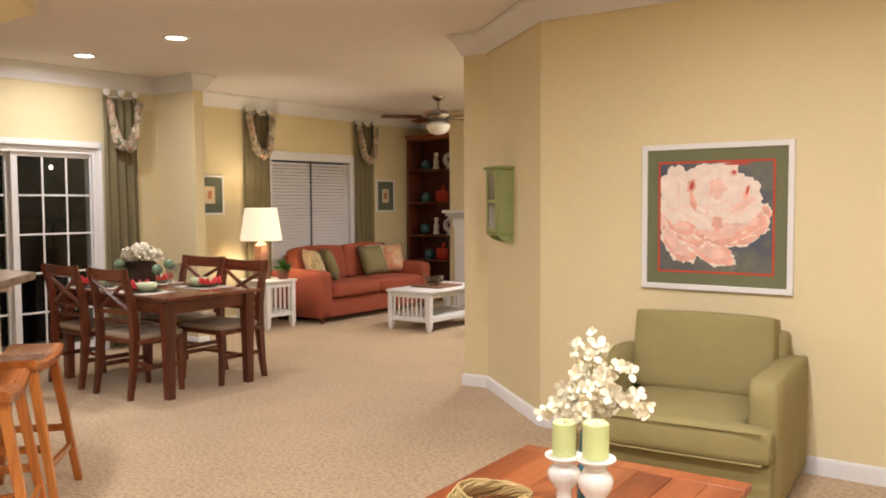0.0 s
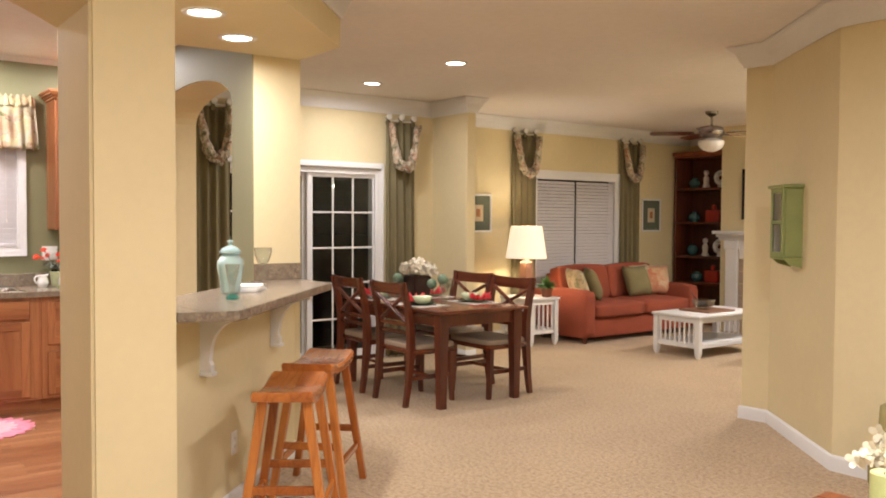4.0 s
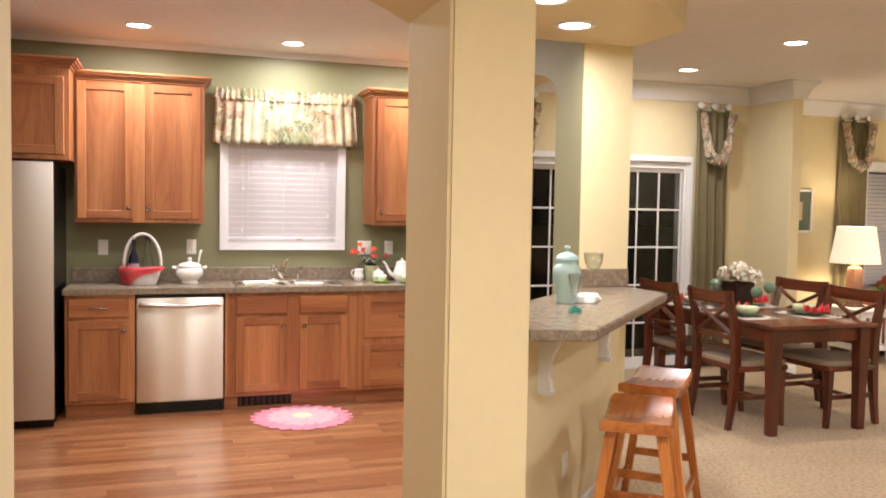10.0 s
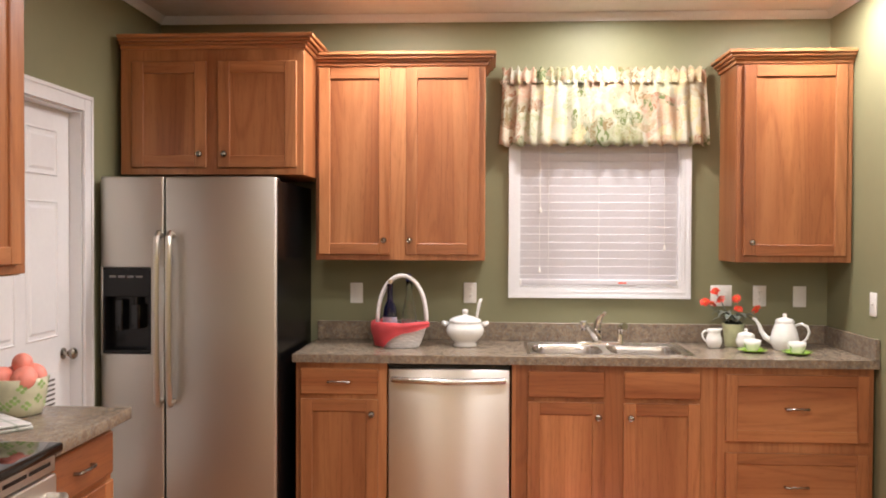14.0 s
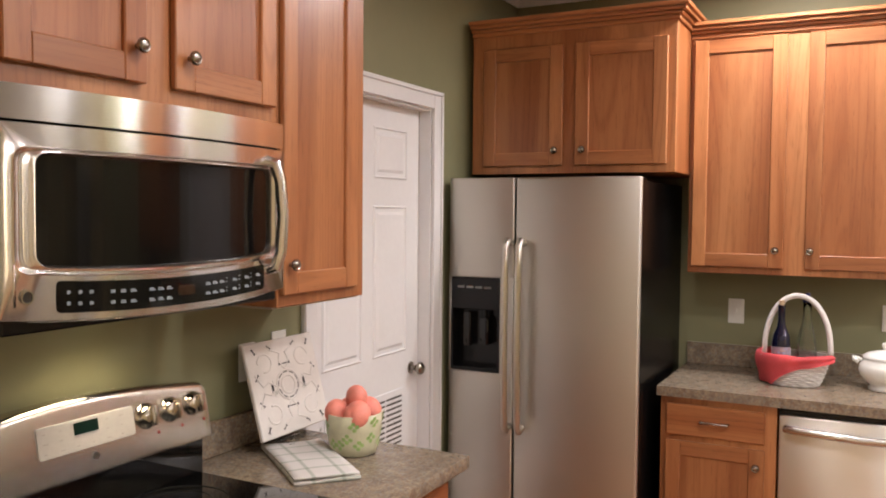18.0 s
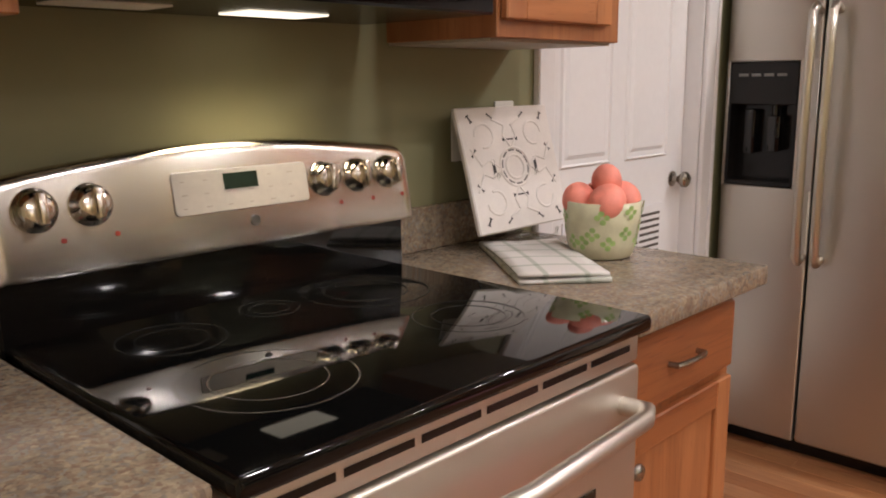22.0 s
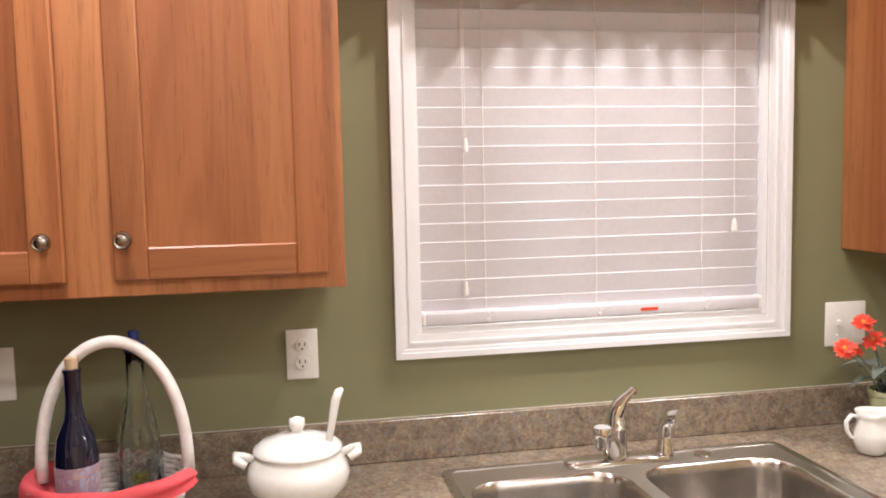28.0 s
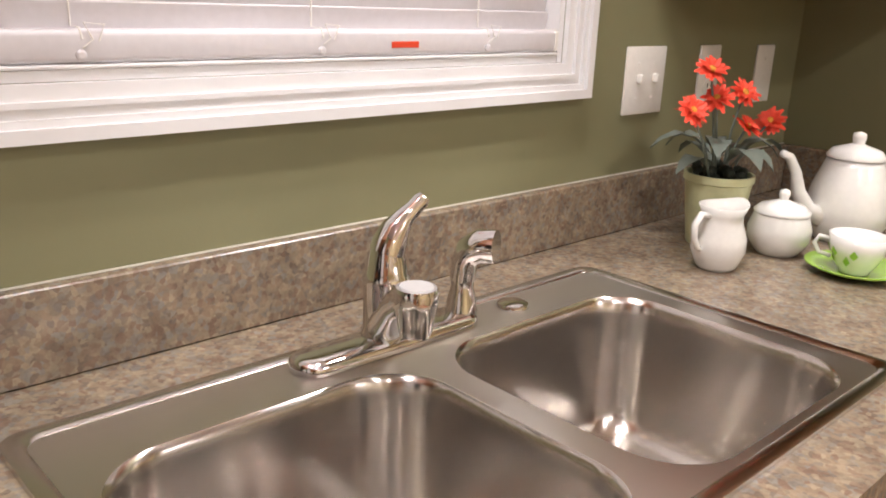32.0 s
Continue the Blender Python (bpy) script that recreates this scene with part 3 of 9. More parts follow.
C = CEIL
CROWN = [(0.003, C - 0.158), (0.014, C - 0.158), (0.018, C - 0.136), (0.032, C - 0.118), (0.044, C - 0.082), (0.065, C - 0.045), (0.085, C - 0.032), (0.09, C - 0.018), (0.10, C - 0.014), (0.10, C - 0.003), (0.003, C - 0.003)]
KCROWN = [(0.003, C - 0.045), (0.008, C - 0.045), (0.014, C - 0.03), (0.03, C - 0.015), (0.036, C - 0.003), (0.003, C - 0.003)]
BASE = [(0.002, 0.0), (0.016, 0.0), (0.016, 0.075), (0.012, 0.088), (0.006, 0.095), (0.002, 0.095)]
run("trim_crown_east", [(EASTX, PY), (-2.395, PY), (-3.285, 5.715), (JX, 5.69), (JX, NY)], CROWN, "white crown moulding on the partition")
run("trim_crown_north", [(JX, NY), (LX, NY), (LX, 5.74), (-6.745, 5.74), (-6.745, 5.62), (DX, 5.62), (DX, KN2), (ARE, KN2)], CROWN, "white crown moulding round living and dining room")
run("trim_crown_soffit", [(ARE, 2.568), (-4.005, 2.568), (EX1 - 0.004, 1.625), (EX1, 1.3), (EX1, SOUTHY), (EASTX, SOUTHY), (EASTX, PY)], CROWN, "white crown moulding over bar soffit and hall")
run("trim_crown_kitchen", [(ARE - 0.01, KN), (KX, KN), (KX, KS), (EX0, KS), (EX0, 1.30)], KCROWN, "narrow white kitchen crown moulding")
run("baseboard_east", [(EASTX, PY), (-2.395, PY), (-3.285, 5.715), (JX, 5.69), (JX, NY)], BASE, "white baseboard along the partition")
run("baseboard_north", [(JX, NY), (LX, NY), (LX, 5.74), (-6.745, 5.74), (-6.745, 5.62), (DX, 5.62), (DX, SLY1 + 0.07)], BASE, "white baseboard round the living room")
run("baseboard_bar", [slant(1.74, 0), slant(0.1, 0)], BASE, "white baseboard under the breakfast bar")
run("baseboard_hall", [(EX1, OP0), (EX1, SOUTHY), (EASTX, SOUTHY), (EASTX, PY)], BASE, "white baseboard round the hall")
run("baseboard_kitchen", [(KX + 0.66, KN), (ARX0, KN)][::-1], BASE, "white baseboard by the kitchen arch")


# ---- lamps ----
def disk_lamp(name, x, y, z, watts, size=0.13, col=(1.0, 0.945, 0.955), spread=175):
    l = bpy.data.lights.new(name, "AREA")
    l.shape, l.size, l.energy, l.color, l.spread = "DISK", size, watts, col, radians(spread)
    ob = new(name, l)
    ob.location = (x, y, z)
    return ob


def downlight(x, y, z, watts, group="recessed ceiling downlights"):
    # serves the visible downlights and the added, unseen ones alike
    t = thing("downlight", pose(x, y, z), "white recessed ceiling downlight, lit; unseen ones are added", "ceiling light", group)
    bm = bmesh.new()
    lathe(bm, [(0.105, -0.001), (0.102, -0.006), (0.082, -0.009), (0.074, -0.004), (0.074, -0.001)], 32)
    part("trim_ring", bm, WHITE, t, smooth=True)
    bm = bmesh.new()
    lathe(bm, [(0.0, -0.0035), (0.074, -0.0035)], 32)
    part("bulb", bm, LAMPON, t, "glowing frosted lamp face")
    disk_lamp("downlight_lamp", x, y, z - 0.012, watts)
    return t


KW, HW = 25.0, 20.0
# The last one is unseen: a guessed downlight added near the range
for x, y, w in ((-6.58, -0.09, KW), (-6.80, 1.006, 21.0), (-6.60, 1.976, KW), (-5.07, 0.70, 27.0), (-4.6, -0.35, 15.0)):
    downlight(x, y, CEIL, w)
for x, y in ((-6.60, 4.37), (-5.31, 4.375)):
    downlight(x, y, CEIL, HW)
for x, y, w in ((-3.70, 1.665, 18.0), (-4.125, 2.008, 15.0)):
    downlight(x, y, SOFZ, w)
# Unseen downlights, added to light the hall and its walls
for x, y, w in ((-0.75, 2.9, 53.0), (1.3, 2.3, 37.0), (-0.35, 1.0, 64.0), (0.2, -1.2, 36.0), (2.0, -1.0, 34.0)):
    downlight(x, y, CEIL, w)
# Added downlights, out of sight behind the partition, to brighten the living room
for x, y, w in ((-3.95, 6.9, 20.0), (-4.25, 8.6, 30.0), (-4.25, 10.1, 66.0)):
    downlight(x, y, CEIL, w)


# ---- kitchen: cabinets ----
def on_window_wall(y, z=0.0, off=0.0):
    return pose(KX + off, y, z, 0, 0, 90)


def on_range_wall(x, z=0.0, off=0.0):
    return pose(x, KS + off, z, 0, 0, 180)


def knob(parent, x, y, z):
    bm = bmesh.new()
    lathe(bm, [(0.0, 0.0), (0.006, 0.0), (0.006, 0.012), (0.009, 0.014), (0.0165, 0.018), (0.0165, 0.022), (0.0135, 0.0265), (0.011, 0.0255), (0.0075, 0.0285), (0.0, 0.029)], 18, pose(x, y, z, 90))
    return part("knob", bm, NICKEL, parent, "turned satin nickel knob", smooth=True)


def pull(parent, x, y, z):
    bm = bmesh.new()
    tube(bm, [(x - 0.055, y, z), (x - 0.052, y - 0.018, z), (x - 0.035, y - 0.024, z + 0.002), (x, y - 0.027, z + 0.003), (x + 0.035, y - 0.024, z + 0.002), (x + 0.052, y - 0.018, z), (x + 0.055, y, z)], [0.006, 0.0065, 0.006, 0.005, 0.006, 0.0065, 0.006], 8)
    return part("handle", bm, NICKEL, parent, "bowed nickel pull", smooth=True)


def door_front(parent, x0, x1, z0, z1, y, kx=None, kz=None, fw=0.06):
    """A frame-and-panel cabinet door: recessed panel, two stiles, two rails, a knob."""
    t = 0.019
    d = boxpart("door", x0 + fw - 0.008, y - 0.009, z0 + fw - 0.008, x1 - fw + 0.008, y - 0.002, z1 - fw + 0.008, CAB_Z, parent, 0.001)
    for a, b in ((x0, x0 + fw), (x1 - fw, x1)):
        boxpart("stile", a, y - t, z0, b, y - 0.001, z1, CAB_Z, d, 0.003)
    for a, b in ((z0, z0 + fw), (z1 - fw, z1)):
        boxpart("rail", x0 + fw - 0.001, y - t + 0.0008, a, x1 - fw + 0.001, y - 0.001, b, CAB_X, d, 0.003)
    if kx is not None:
        knob(d, kx, y - t, kz)
    return d


def drawer_front(parent, x0, x1, z0, z1, y, pulled=True, framed=False):
    if framed:
        fw = 0.055
        d = boxpart("drawer_front", x0 + fw - 0.006, y - 0.010, z0 + fw - 0.006, x1 - fw + 0.006, y - 0.002, z1 - fw + 0.006, CAB_X, parent, 0.001)
        for a, b in ((x0, x0 + fw), (x1 - fw, x1)):
            boxpart("stile", a, y - 0.019, z0, b, y - 0.001, z1, CAB_Z, d, 0.003)
        for a, b in ((z0, z0 + fw), (z1 - fw, z1)):
            boxpart("rail", x0 + fw - 0.001, y - 0.0182, a, x1 - fw + 0.001, y - 0.001, b, CAB_X, d, 0.003)
    else:
        d = boxpart("drawer_front", x0, y - 0.019, z0, x1, y - 0.001, z1, CAB_X, parent, 0.005)
    if pulled:
        pull(d, (x0 + x1) / 2, y - (0.010 if framed else 0.019), (z0 + z1) / 2)
    return d


def crown_piece(parent, x0, x1, z, d, left=True, right=True):
    """Stepped cornice round the top of a wall cabinet."""
    bm = bmesh.new()
    for o, a, b in ((0.012, 0.0, 0.02), (0.025, 0.02, 0.034), (0.042, 0.034, 0.05), (0.055, 0.05, 0.068)):
        slab(bm, x0 - (o if left else 0), -d - o, z + a, x1 + (o if right else 0), 0.0, z + b, 0.003)
    return part("cornice", bm, CAB_X, parent)


def cabinet(name, m, w, d, z0, z1, label, group, toe=False, open_top=False):
    t = thing(name, m, label, "cabinet", group)
    if open_top:
        zz = z0 + 0.10
        for nm, a in (("side_panel", (0, -d, zz, 0.018, 0, z1)), ("side_panel", (w - 0.018, -d, zz, w, 0, z1)), ("bottom_panel", (0.0182, -d, zz, w - 0.0182, 0, zz + 0.018)), ("back_panel", (0.0182, -0.012, zz + 0.0182, w - 0.0182, 0, z1)), ("face_frame", (0.0182, -d, zz + 0.0182, w - 0.0182, -d + 0.019, z1))):
            boxpart(nm, *a, CAB_Z, t, 0.0)
        boxpart("toe_board", 0.0, -d + 0.06, 0, w, -d + 0.075, z0 + 0.10, CAB_X, t, 0.001)
    elif toe:
        boxpart("body", 0, -d, z0 + 0.10, w, 0, z1, CAB_Z, t, 0.002)
        boxpart("toe_board", 0.0, -d + 0.06, 0, w, -d + 0.075, z0 + 0.10, CAB_X, t, 0.001)
    else:
        boxpart("body", 0, -d, z0, w, 0, z1, CAB_Z, t, 0.002)
    return t


UG, BG = "kitchen wall cabinets", "kitchen base cabinets"
# wall cabinet between refrigerator and window
c = cabinet("wall_cabinet", on_window_wall(-0.535), 0.90, 0.315, 1.372, 2.41, "honey oak two-door wall cabinet beside the sink window", UG)
door_front(c, 0.018, 0.398, 1.402, 2.39, -0.315, 0.367, 1.478)
door_front(c, 0.481, 0.868, 1.402, 2.39, -0.315, 0.502, 1.478)
crown_piece(c, 0, 0.90, 2.398, 0.315, left=False)
# deep cabinet above the refrigerator
c = cabinet("refrigerator_cabinet", on_window_wall(-1.47), 0.932, 0.60, 1.805, 2.45, "deep oak two-door cabinet above the refrigerator", UG)
door_front(c, 0.062, 0.442, 1.840, 2.37, -0.60, 0.412, 1.906)
door_front(c, 0.502, 0.898, 1.840, 2.37, -0.60, 0.538, 1.906)
crown_piece(c, 0, 0.932, 2.432, 0.60, left=False)
# narrow wall cabinet right of the window
c = cabinet("wall_cabinet", on_window_wall(1.665), 0.588, 0.315, 1.372, 2.41, "honey oak one-door wall cabinet in the kitchen corner", UG)
door_front(c, 0.035, 0.555, 1.405, 2.39, -0.315, 0.075, 1.475)
crown_piece(c, 0, 0.588, 2.398, 0.315, right=False)

# base cabinets under the sink counter
FD = 0.605
c = cabinet("base_cabinet", on_window_wall(-0.575), 0.458, FD, 0, 0.872, "honey oak base cabinet with one drawer and one door", BG, toe=True)
drawer_front(c, 0.025, 0.415, 0.712, 0.842, -FD)
door_front(c, 0.025, 0.415, 0.130, 0.688, -FD, 0.385, 0.62)
c = cabinet("sink_cabinet", on_window_wall(0.503), 0.995, FD, 0, 0.872, "honey oak sink base cabinet with two doors", BG, open_top=True)
for x0, x1, kx in ((0.078, 0.452, 0.42), (0.545, 0.915, 0.577)):
    drawer_front(c, x0, x1, 0.712, 0.842, -FD, pulled=False)
    door_front(c, x0, x1, 0.130, 0.688, -FD, kx, 0.62)
g = thing("toe_vent", on_window_wall(0.60), "dark metal floor register in the toe board", "vent")
boxpart("backing", 0.0, -0.549, 0.012, 0.40, -0.5305, 0.085, BLACK, g, 0.002)
for k in range(9):
    boxpart("slat", 0.012 + 0.043 * k, -0.553, 0.018, 0.030 + 0.043 * k, -0.5495, 0.079, plain("dark_bronze", (0.06, 0.035, 0.02), 0.5, 0.5) if k == 0 else bpy.data.materials["dark_bronze"], g, 0.001)
c = cabinet("drawer_cabinet", on_window_wall(1.50), 0.745, FD, 0, 0.872, "honey oak cabinet with two wide framed drawers", BG, toe=True)
drawer_front(c, 0.04, 0.718, 0.510, 0.836, -FD, framed=True)
drawer_front(c, 0.04, 0.718, 0.130, 0.455, -FD, framed=True)

# dishwasher
KNOBS = plain("polished_bar_steel", (0.60, 0.575, 0.54), 0.22, 1.0, 0.03)
t = thing("dishwasher", on_window_wall(-0.112), "brushed stainless steel dishwasher with a bar handle", "dishwasher")
boxpart("tub", 0.005, -0.56, 0.10, 0.603, -0.02, 0.865, BLACK, t, 0.003)
boxpart("kick_plate", 0.004, -0.575, 0.0, 0.604, -0.555, 0.085, BLACK, t, 0.002)
boxpart("control_strip", 0.004, -0.62, 0.845, 0.604, -0.562, 0.868, BLACK, t, 0.003)
boxpart("door_panel", 0.004, -0.625, 0.092, 0.604, -0.565, 0.845, STEEL_B, t, 0.008, segs=3)
bm = bmesh.new()
tube(bm, [(0.03, -0.622, 0.795), (0.032, -0.655, 0.797), (0.06, -0.662, 0.795), (0.30, -0.672, 0.788), (0.545, -0.662, 0.795), (0.574, -0.655, 0.797), (0.578, -0.622, 0.795)], [0.013, 0.0155, 0.0155, 0.016, 0.0155, 0.0155, 0.013], 14)
part("handle", bm, KNOBS, t, "bowed stainless bar handle", smooth=True)

# counter with a hole for the sink, and its upstands
CF = 0.645
SX0, SX1, SY0, SY1 = 0.60, 1.375, 0.135, 0.545    # hole: along the wall, out from it
bm = bmesh.new()
for a in ((-0.585, 0.0, SX0, CF), (SX1, 0.0, 2.255, CF), (SX0, 0.0, SX1, SY0), (SX0, SY1, SX1, CF)):
    slab(bm, KX + a[1] + 0.001, a[0], 0.874, KX + a[3], a[2], 0.914)
bmesh.ops.remove_doubles(bm, verts=bm.verts, dist=1e-4)
ct = part("countertop", bm, COUNTER)
tagged(ct, "speckled brown laminate countertop along the sink wall", "countertop")
up = boxpart("backsplash", KX + 0.001, -0.585, 0.9145, KX + 0.021, 2.258, 1.014, COUNTER, None, 0.002)
tagged(up, "speckled brown laminate upstand along the sink wall", "backsplash")
up = boxpart("backsplash", KX + 0.022, 2.238, 0.9145, KX + CF - 0.01, 2.258, 1.014, COUNTER, None, 0.002)
tagged(up, "speckled brown laminate upstand on the kitchen side wall", "backsplash")
caulk = boxpart("caulk_line", KX + 0.001, -0.585, 1.0141, KX + 0.006, 2.258, 1.0150, plain("cream_caulk", (0.56, 0.52, 0.44), 0.5), None, 0.0)
tagged(caulk, "thin cream caulk line on the upstand", "trim", kind="structure")


# ---- sink and tap ----
def rrect(x0, y0, x1, y1, r, n=6):
    pts = []
    for cx, cy, a in ((x1 - r, y1 - r, 0), (x0 + r, y1 - r, 90), (x0 + r, y0 + r, 180), (x1 - r, y0 + r, 270)):
        for k in range(n + 1):
            b = radians(a + 90 * k / n)
            pts.append((cx + r * math.cos(b), cy + r * math.sin(b)))
    return pts


def loft(bm, rings, cap_last=True, cap_first=False):
    rows = [[bm.verts.new(p) for p in r] for r in rings]
    n = len(rows[0])
    for a, b in zip(rows, rows[1:]):
        for k in range(n):
            bm.faces.new((a[k], a[(k + 1) % n], b[(k + 1) % n], b[k]))
    if cap_last:
        bm.faces.new(rows[-1])
    if cap_first:
        bm.faces.new(list(reversed(rows[0])))
    return rows


# local frame: x along the wall from y = 0.575, y out from the wall towards the room is negative
sink = thing("sink", on_window_wall(0.577, 0.914), "double-bowl stainless steel drop-in sink", "sink")
SW, SD0, SD1 = 0.832, -0.115, -0.575
bowls = [(0.035, 0.391), (0.426, 0.782)]
BY0, BY1 = -0.209, -0.547
bm = bmesh.new()
N = 10
# rim: outer rolled edge
outer = rrect(0, SD1, SW, SD0, 0.025, N)
inner = rrect(0.014, SD1 + 0.014, SW - 0.014, SD0 - 0.014, 0.02, N)
loft(bm, [[(x, y, 0.0005) for x, y in outer], [(x * 0.998 + 0.0008, y, 0.006) for x, y in outer], [(x, y, 0.0075) for x, y in inner], [(x + (0.005 if x < SW / 2 else -0.005), y + (0.005 if y < -0.34 else -0.005), 0.004) for x, y in inner]], cap_last=False)
part("rim", bm, SINKM, sink, smooth=True)
# deck: plate with two bowl holes, built from strips round them
bm = bmesh.new()


def deck_ring(bm, x0, x1, y0, y1, hole):
    """Fills between a rectangle and a rounded hole inside it."""
    n = len(hole)
    o = []
    for x, y in hole:
        cx, cy = (x0 + x1) / 2, (y0 + y1) / 2
        dx, dy = x - cx, y - cy
        k = min((x1 - x0) / 2 / max(abs(dx), 1e-6), (y1 - y0) / 2 / max(abs(dy), 1e-6))
        o.append((cx + dx * k, cy + dy * k))
    a = [bm.verts.new((x, y, 0.004)) for x, y in o]
    b = [bm.verts.new((x, y, 0.004)) for x, y in hole]
    c = [bm.verts.new((x0 + (x - x0), y, -0.001)) for x, y in hole]
    for k in range(n):
        bm.faces.new((a[k], a[(k + 1) % n], b[(k + 1) % n], b[k]))
    corners = [(x0, y0), (x1, y0), (x1, y1), (x0, y1)]
    for cx, cy in corners:
        i = min(range(n), key=lambda k: (o[k][0] - cx) ** 2 + (o[k][1] - cy) ** 2)
        j = (i + 1) % n if ((o[(i + 1) % n][0] - cx) ** 2 + (o[(i + 1) % n][1] - cy) ** 2) < ((o[i - 1][0] - cx) ** 2 + (o[i - 1][1] - cy) ** 2) else i - 1
        v = bm.verts.new((cx, cy, 0.004))
        try:
            bm.faces.new((a[i], a[j], v))
        except ValueError:
            pass


mid = 0.4085
for (b0, b1), (d0, d1) in zip(bowls, ((0.018, mid), (mid, SW - 0.018))):
    deck_ring(bm, d0, d1, SD1 + 0.018, BY0 + 0.03, rrect(b0, BY1, b1, BY0, 0.075, N))
slab(bm, 0.018, BY0 + 0.03, 0.001, SW - 0.018, SD0 - 0.018, 0.004)
bmesh.ops.remove_doubles(bm, verts=bm.verts, dist=2e-4)
part("deck", bm, DECKM, sink)
for b0, b1 in bowls:
    bm = bmesh.new()
    rings = []
    for inset, z, r in ((0.0, 0.004, 0.075), (0.003, 0.002, 0.074), (0.006, -0.004, 0.072), (0.008, -0.02, 0.070), (0.011, -0.08, 0.068), (0.014, -0.150, 0.066), (0.018, -0.168, 0.064), (0.027, -0.182, 0.060), (0.040, -0.190, 0.055), (0.06, -0.193, 0.05), (0.11, -0.195, 0.03)):
        rings.append([(x, y, z) for x, y in rrect(b0 + inset, BY1 + inset, b1 - inset, BY0 - inset, r, N)])
    loft(bm, rings)
    bowl = part("bowl", bm, SINKM, sink, smooth="all")
    bm = bmesh.new()
    lathe(bm, [(0.056, 0.0), (0.054, 0.004), (0.040, 0.004), (0.034, -0.004), (0.0, -0.004)], 24, pose((b0 + b1) / 2, (BY0 + BY1) / 2 + 0.02, -0.1885))
    part("strainer", bm, CHROME, bowl, smooth=True)
bm = bmesh.new()
lathe(bm, [(0.0, 0.012), (0.012, 0.0115), (0.02, 0.009), (0.022, 0.0055), (0.022, 0.0042)], 24, pose(0.615, -0.165, 0))
part("hole_cover", bm, CHROME, sink, smooth=True)

tap = thing("kitchen_tap", on_window_wall(0.577, 0.918), "chrome single-lever kitchen tap with side spray", "tap")
bm = bmesh.new()
loft(bm, [[(x, y, z) for x, y in rrect(0.278 + i, -0.190 + i, 0.541 - i, -0.134 - i, 0.0279 - i, 8)] for i, z in ((0, 0.0008), (0, 0.009), (0.004, 0.014), (0.012, 0.017))])
part("base_plate", bm, CHROME, tap, smooth=True)
TX, TY = 0.402, -0.162
bm = bmesh.new()
lathe(bm, [(0.029, 0.014), (0.0285, 0.020), (0.0255, 0.026), (0.0255, 0.074), (0.027, 0.080), (0.027, 0.086), (0.0245, 0.090), (0.022, 0.104), (0.0165, 0.120), (0.0, 0.126)], 32, pose(TX, TY, 0))
part("body", bm, CHROME, tap, smooth=True)
# spout: rises out of the body's foot and ends in an upright nozzle with a flat cap
bm = bmesh.new()
spx, spy = -0.516, -0.857
tube(bm, [(TX + spx * d, TY + spy * d, z) for d, z in ((0.0, 0.026), (0.022, 0.034), (0.055, 0.056), (0.095, 0.086), (0.135, 0.108), (0.165, 0.117), (0.186, 0.118))], [0.022, 0.022, 0.020, 0.018, 0.0165, 0.016, 0.015], 18)
sp = part("spout", bm, CHROME, tap, smooth=True)
bm = bmesh.new()
lathe(bm, [(0.0, 0.092), (0.0145, 0.092), (0.0155, 0.096), (0.0195, 0.120), (0.0200, 0.133), (0.0185, 0.1375), (0.0, 0.138)], 28, pose(TX + spx * 0.186, TY + spy * 0.186, 0))
part("nozzle", bm, CHROME, sp, smooth=True)
bm = bmesh.new()
lathe(bm, [(0.0, 0.1392), (0.0150, 0.1390), (0.0160, 0.1376), (0.0, 0.1376)], 24, pose(TX + spx * 0.186, TY + spy * 0.186, 0))
part("nozzle_cap", bm, plain("grey_cap_plastic", (0.45, 0.44, 0.43), 0.45), sp, "flat grey cap", smooth=True)
bm = bmesh.new()
tube(bm, [(TX, TY, 0.112), (TX + 0.004, TY - 0.001, 0.124), (TX + 0.010, TY - 0.003, 0.138), (TX + 0.019, TY - 0.006, 0.150), (TX + 0.029, TY - 0.010, 0.160), (TX + 0.036, TY - 0.013, 0.168), (TX + 0.040, TY - 0.015, 0.174)], [0.0205, 0.0195, 0.0165, 0.0120, 0.0098, 0.0100, 0.0070], 16)
part("lever", bm, CHROME, tap, smooth=True)
bm = bmesh.new()
lathe(bm, [(0.021, 0.013), (0.018, 0.03), (0.014, 0.045), (0.0135, 0.062), (0.0, 0.064)], 20, pose(0.522, -0.162, 0))
part("spray_holder", bm, CHROME, tap, smooth=True)
bm = bmesh.new()
tube(bm, [(0.522, -0.162, 0.055), (0.523, -0.163, 0.078), (0.526, -0.168, 0.092), (0.533, -0.182, 0.101), (0.541, -0.198, 0.102)], [0.0150, 0.0165, 0.0190, 0.0215, 0.0205], 16)
part("spray_head", bm, CHROME, tap, smooth=True)

# ---- kitchen window, blind and valance ----
win = thing("window_1", on_window_wall(0), "white-cased kitchen window with closed white blinds", "window", kind="structure")


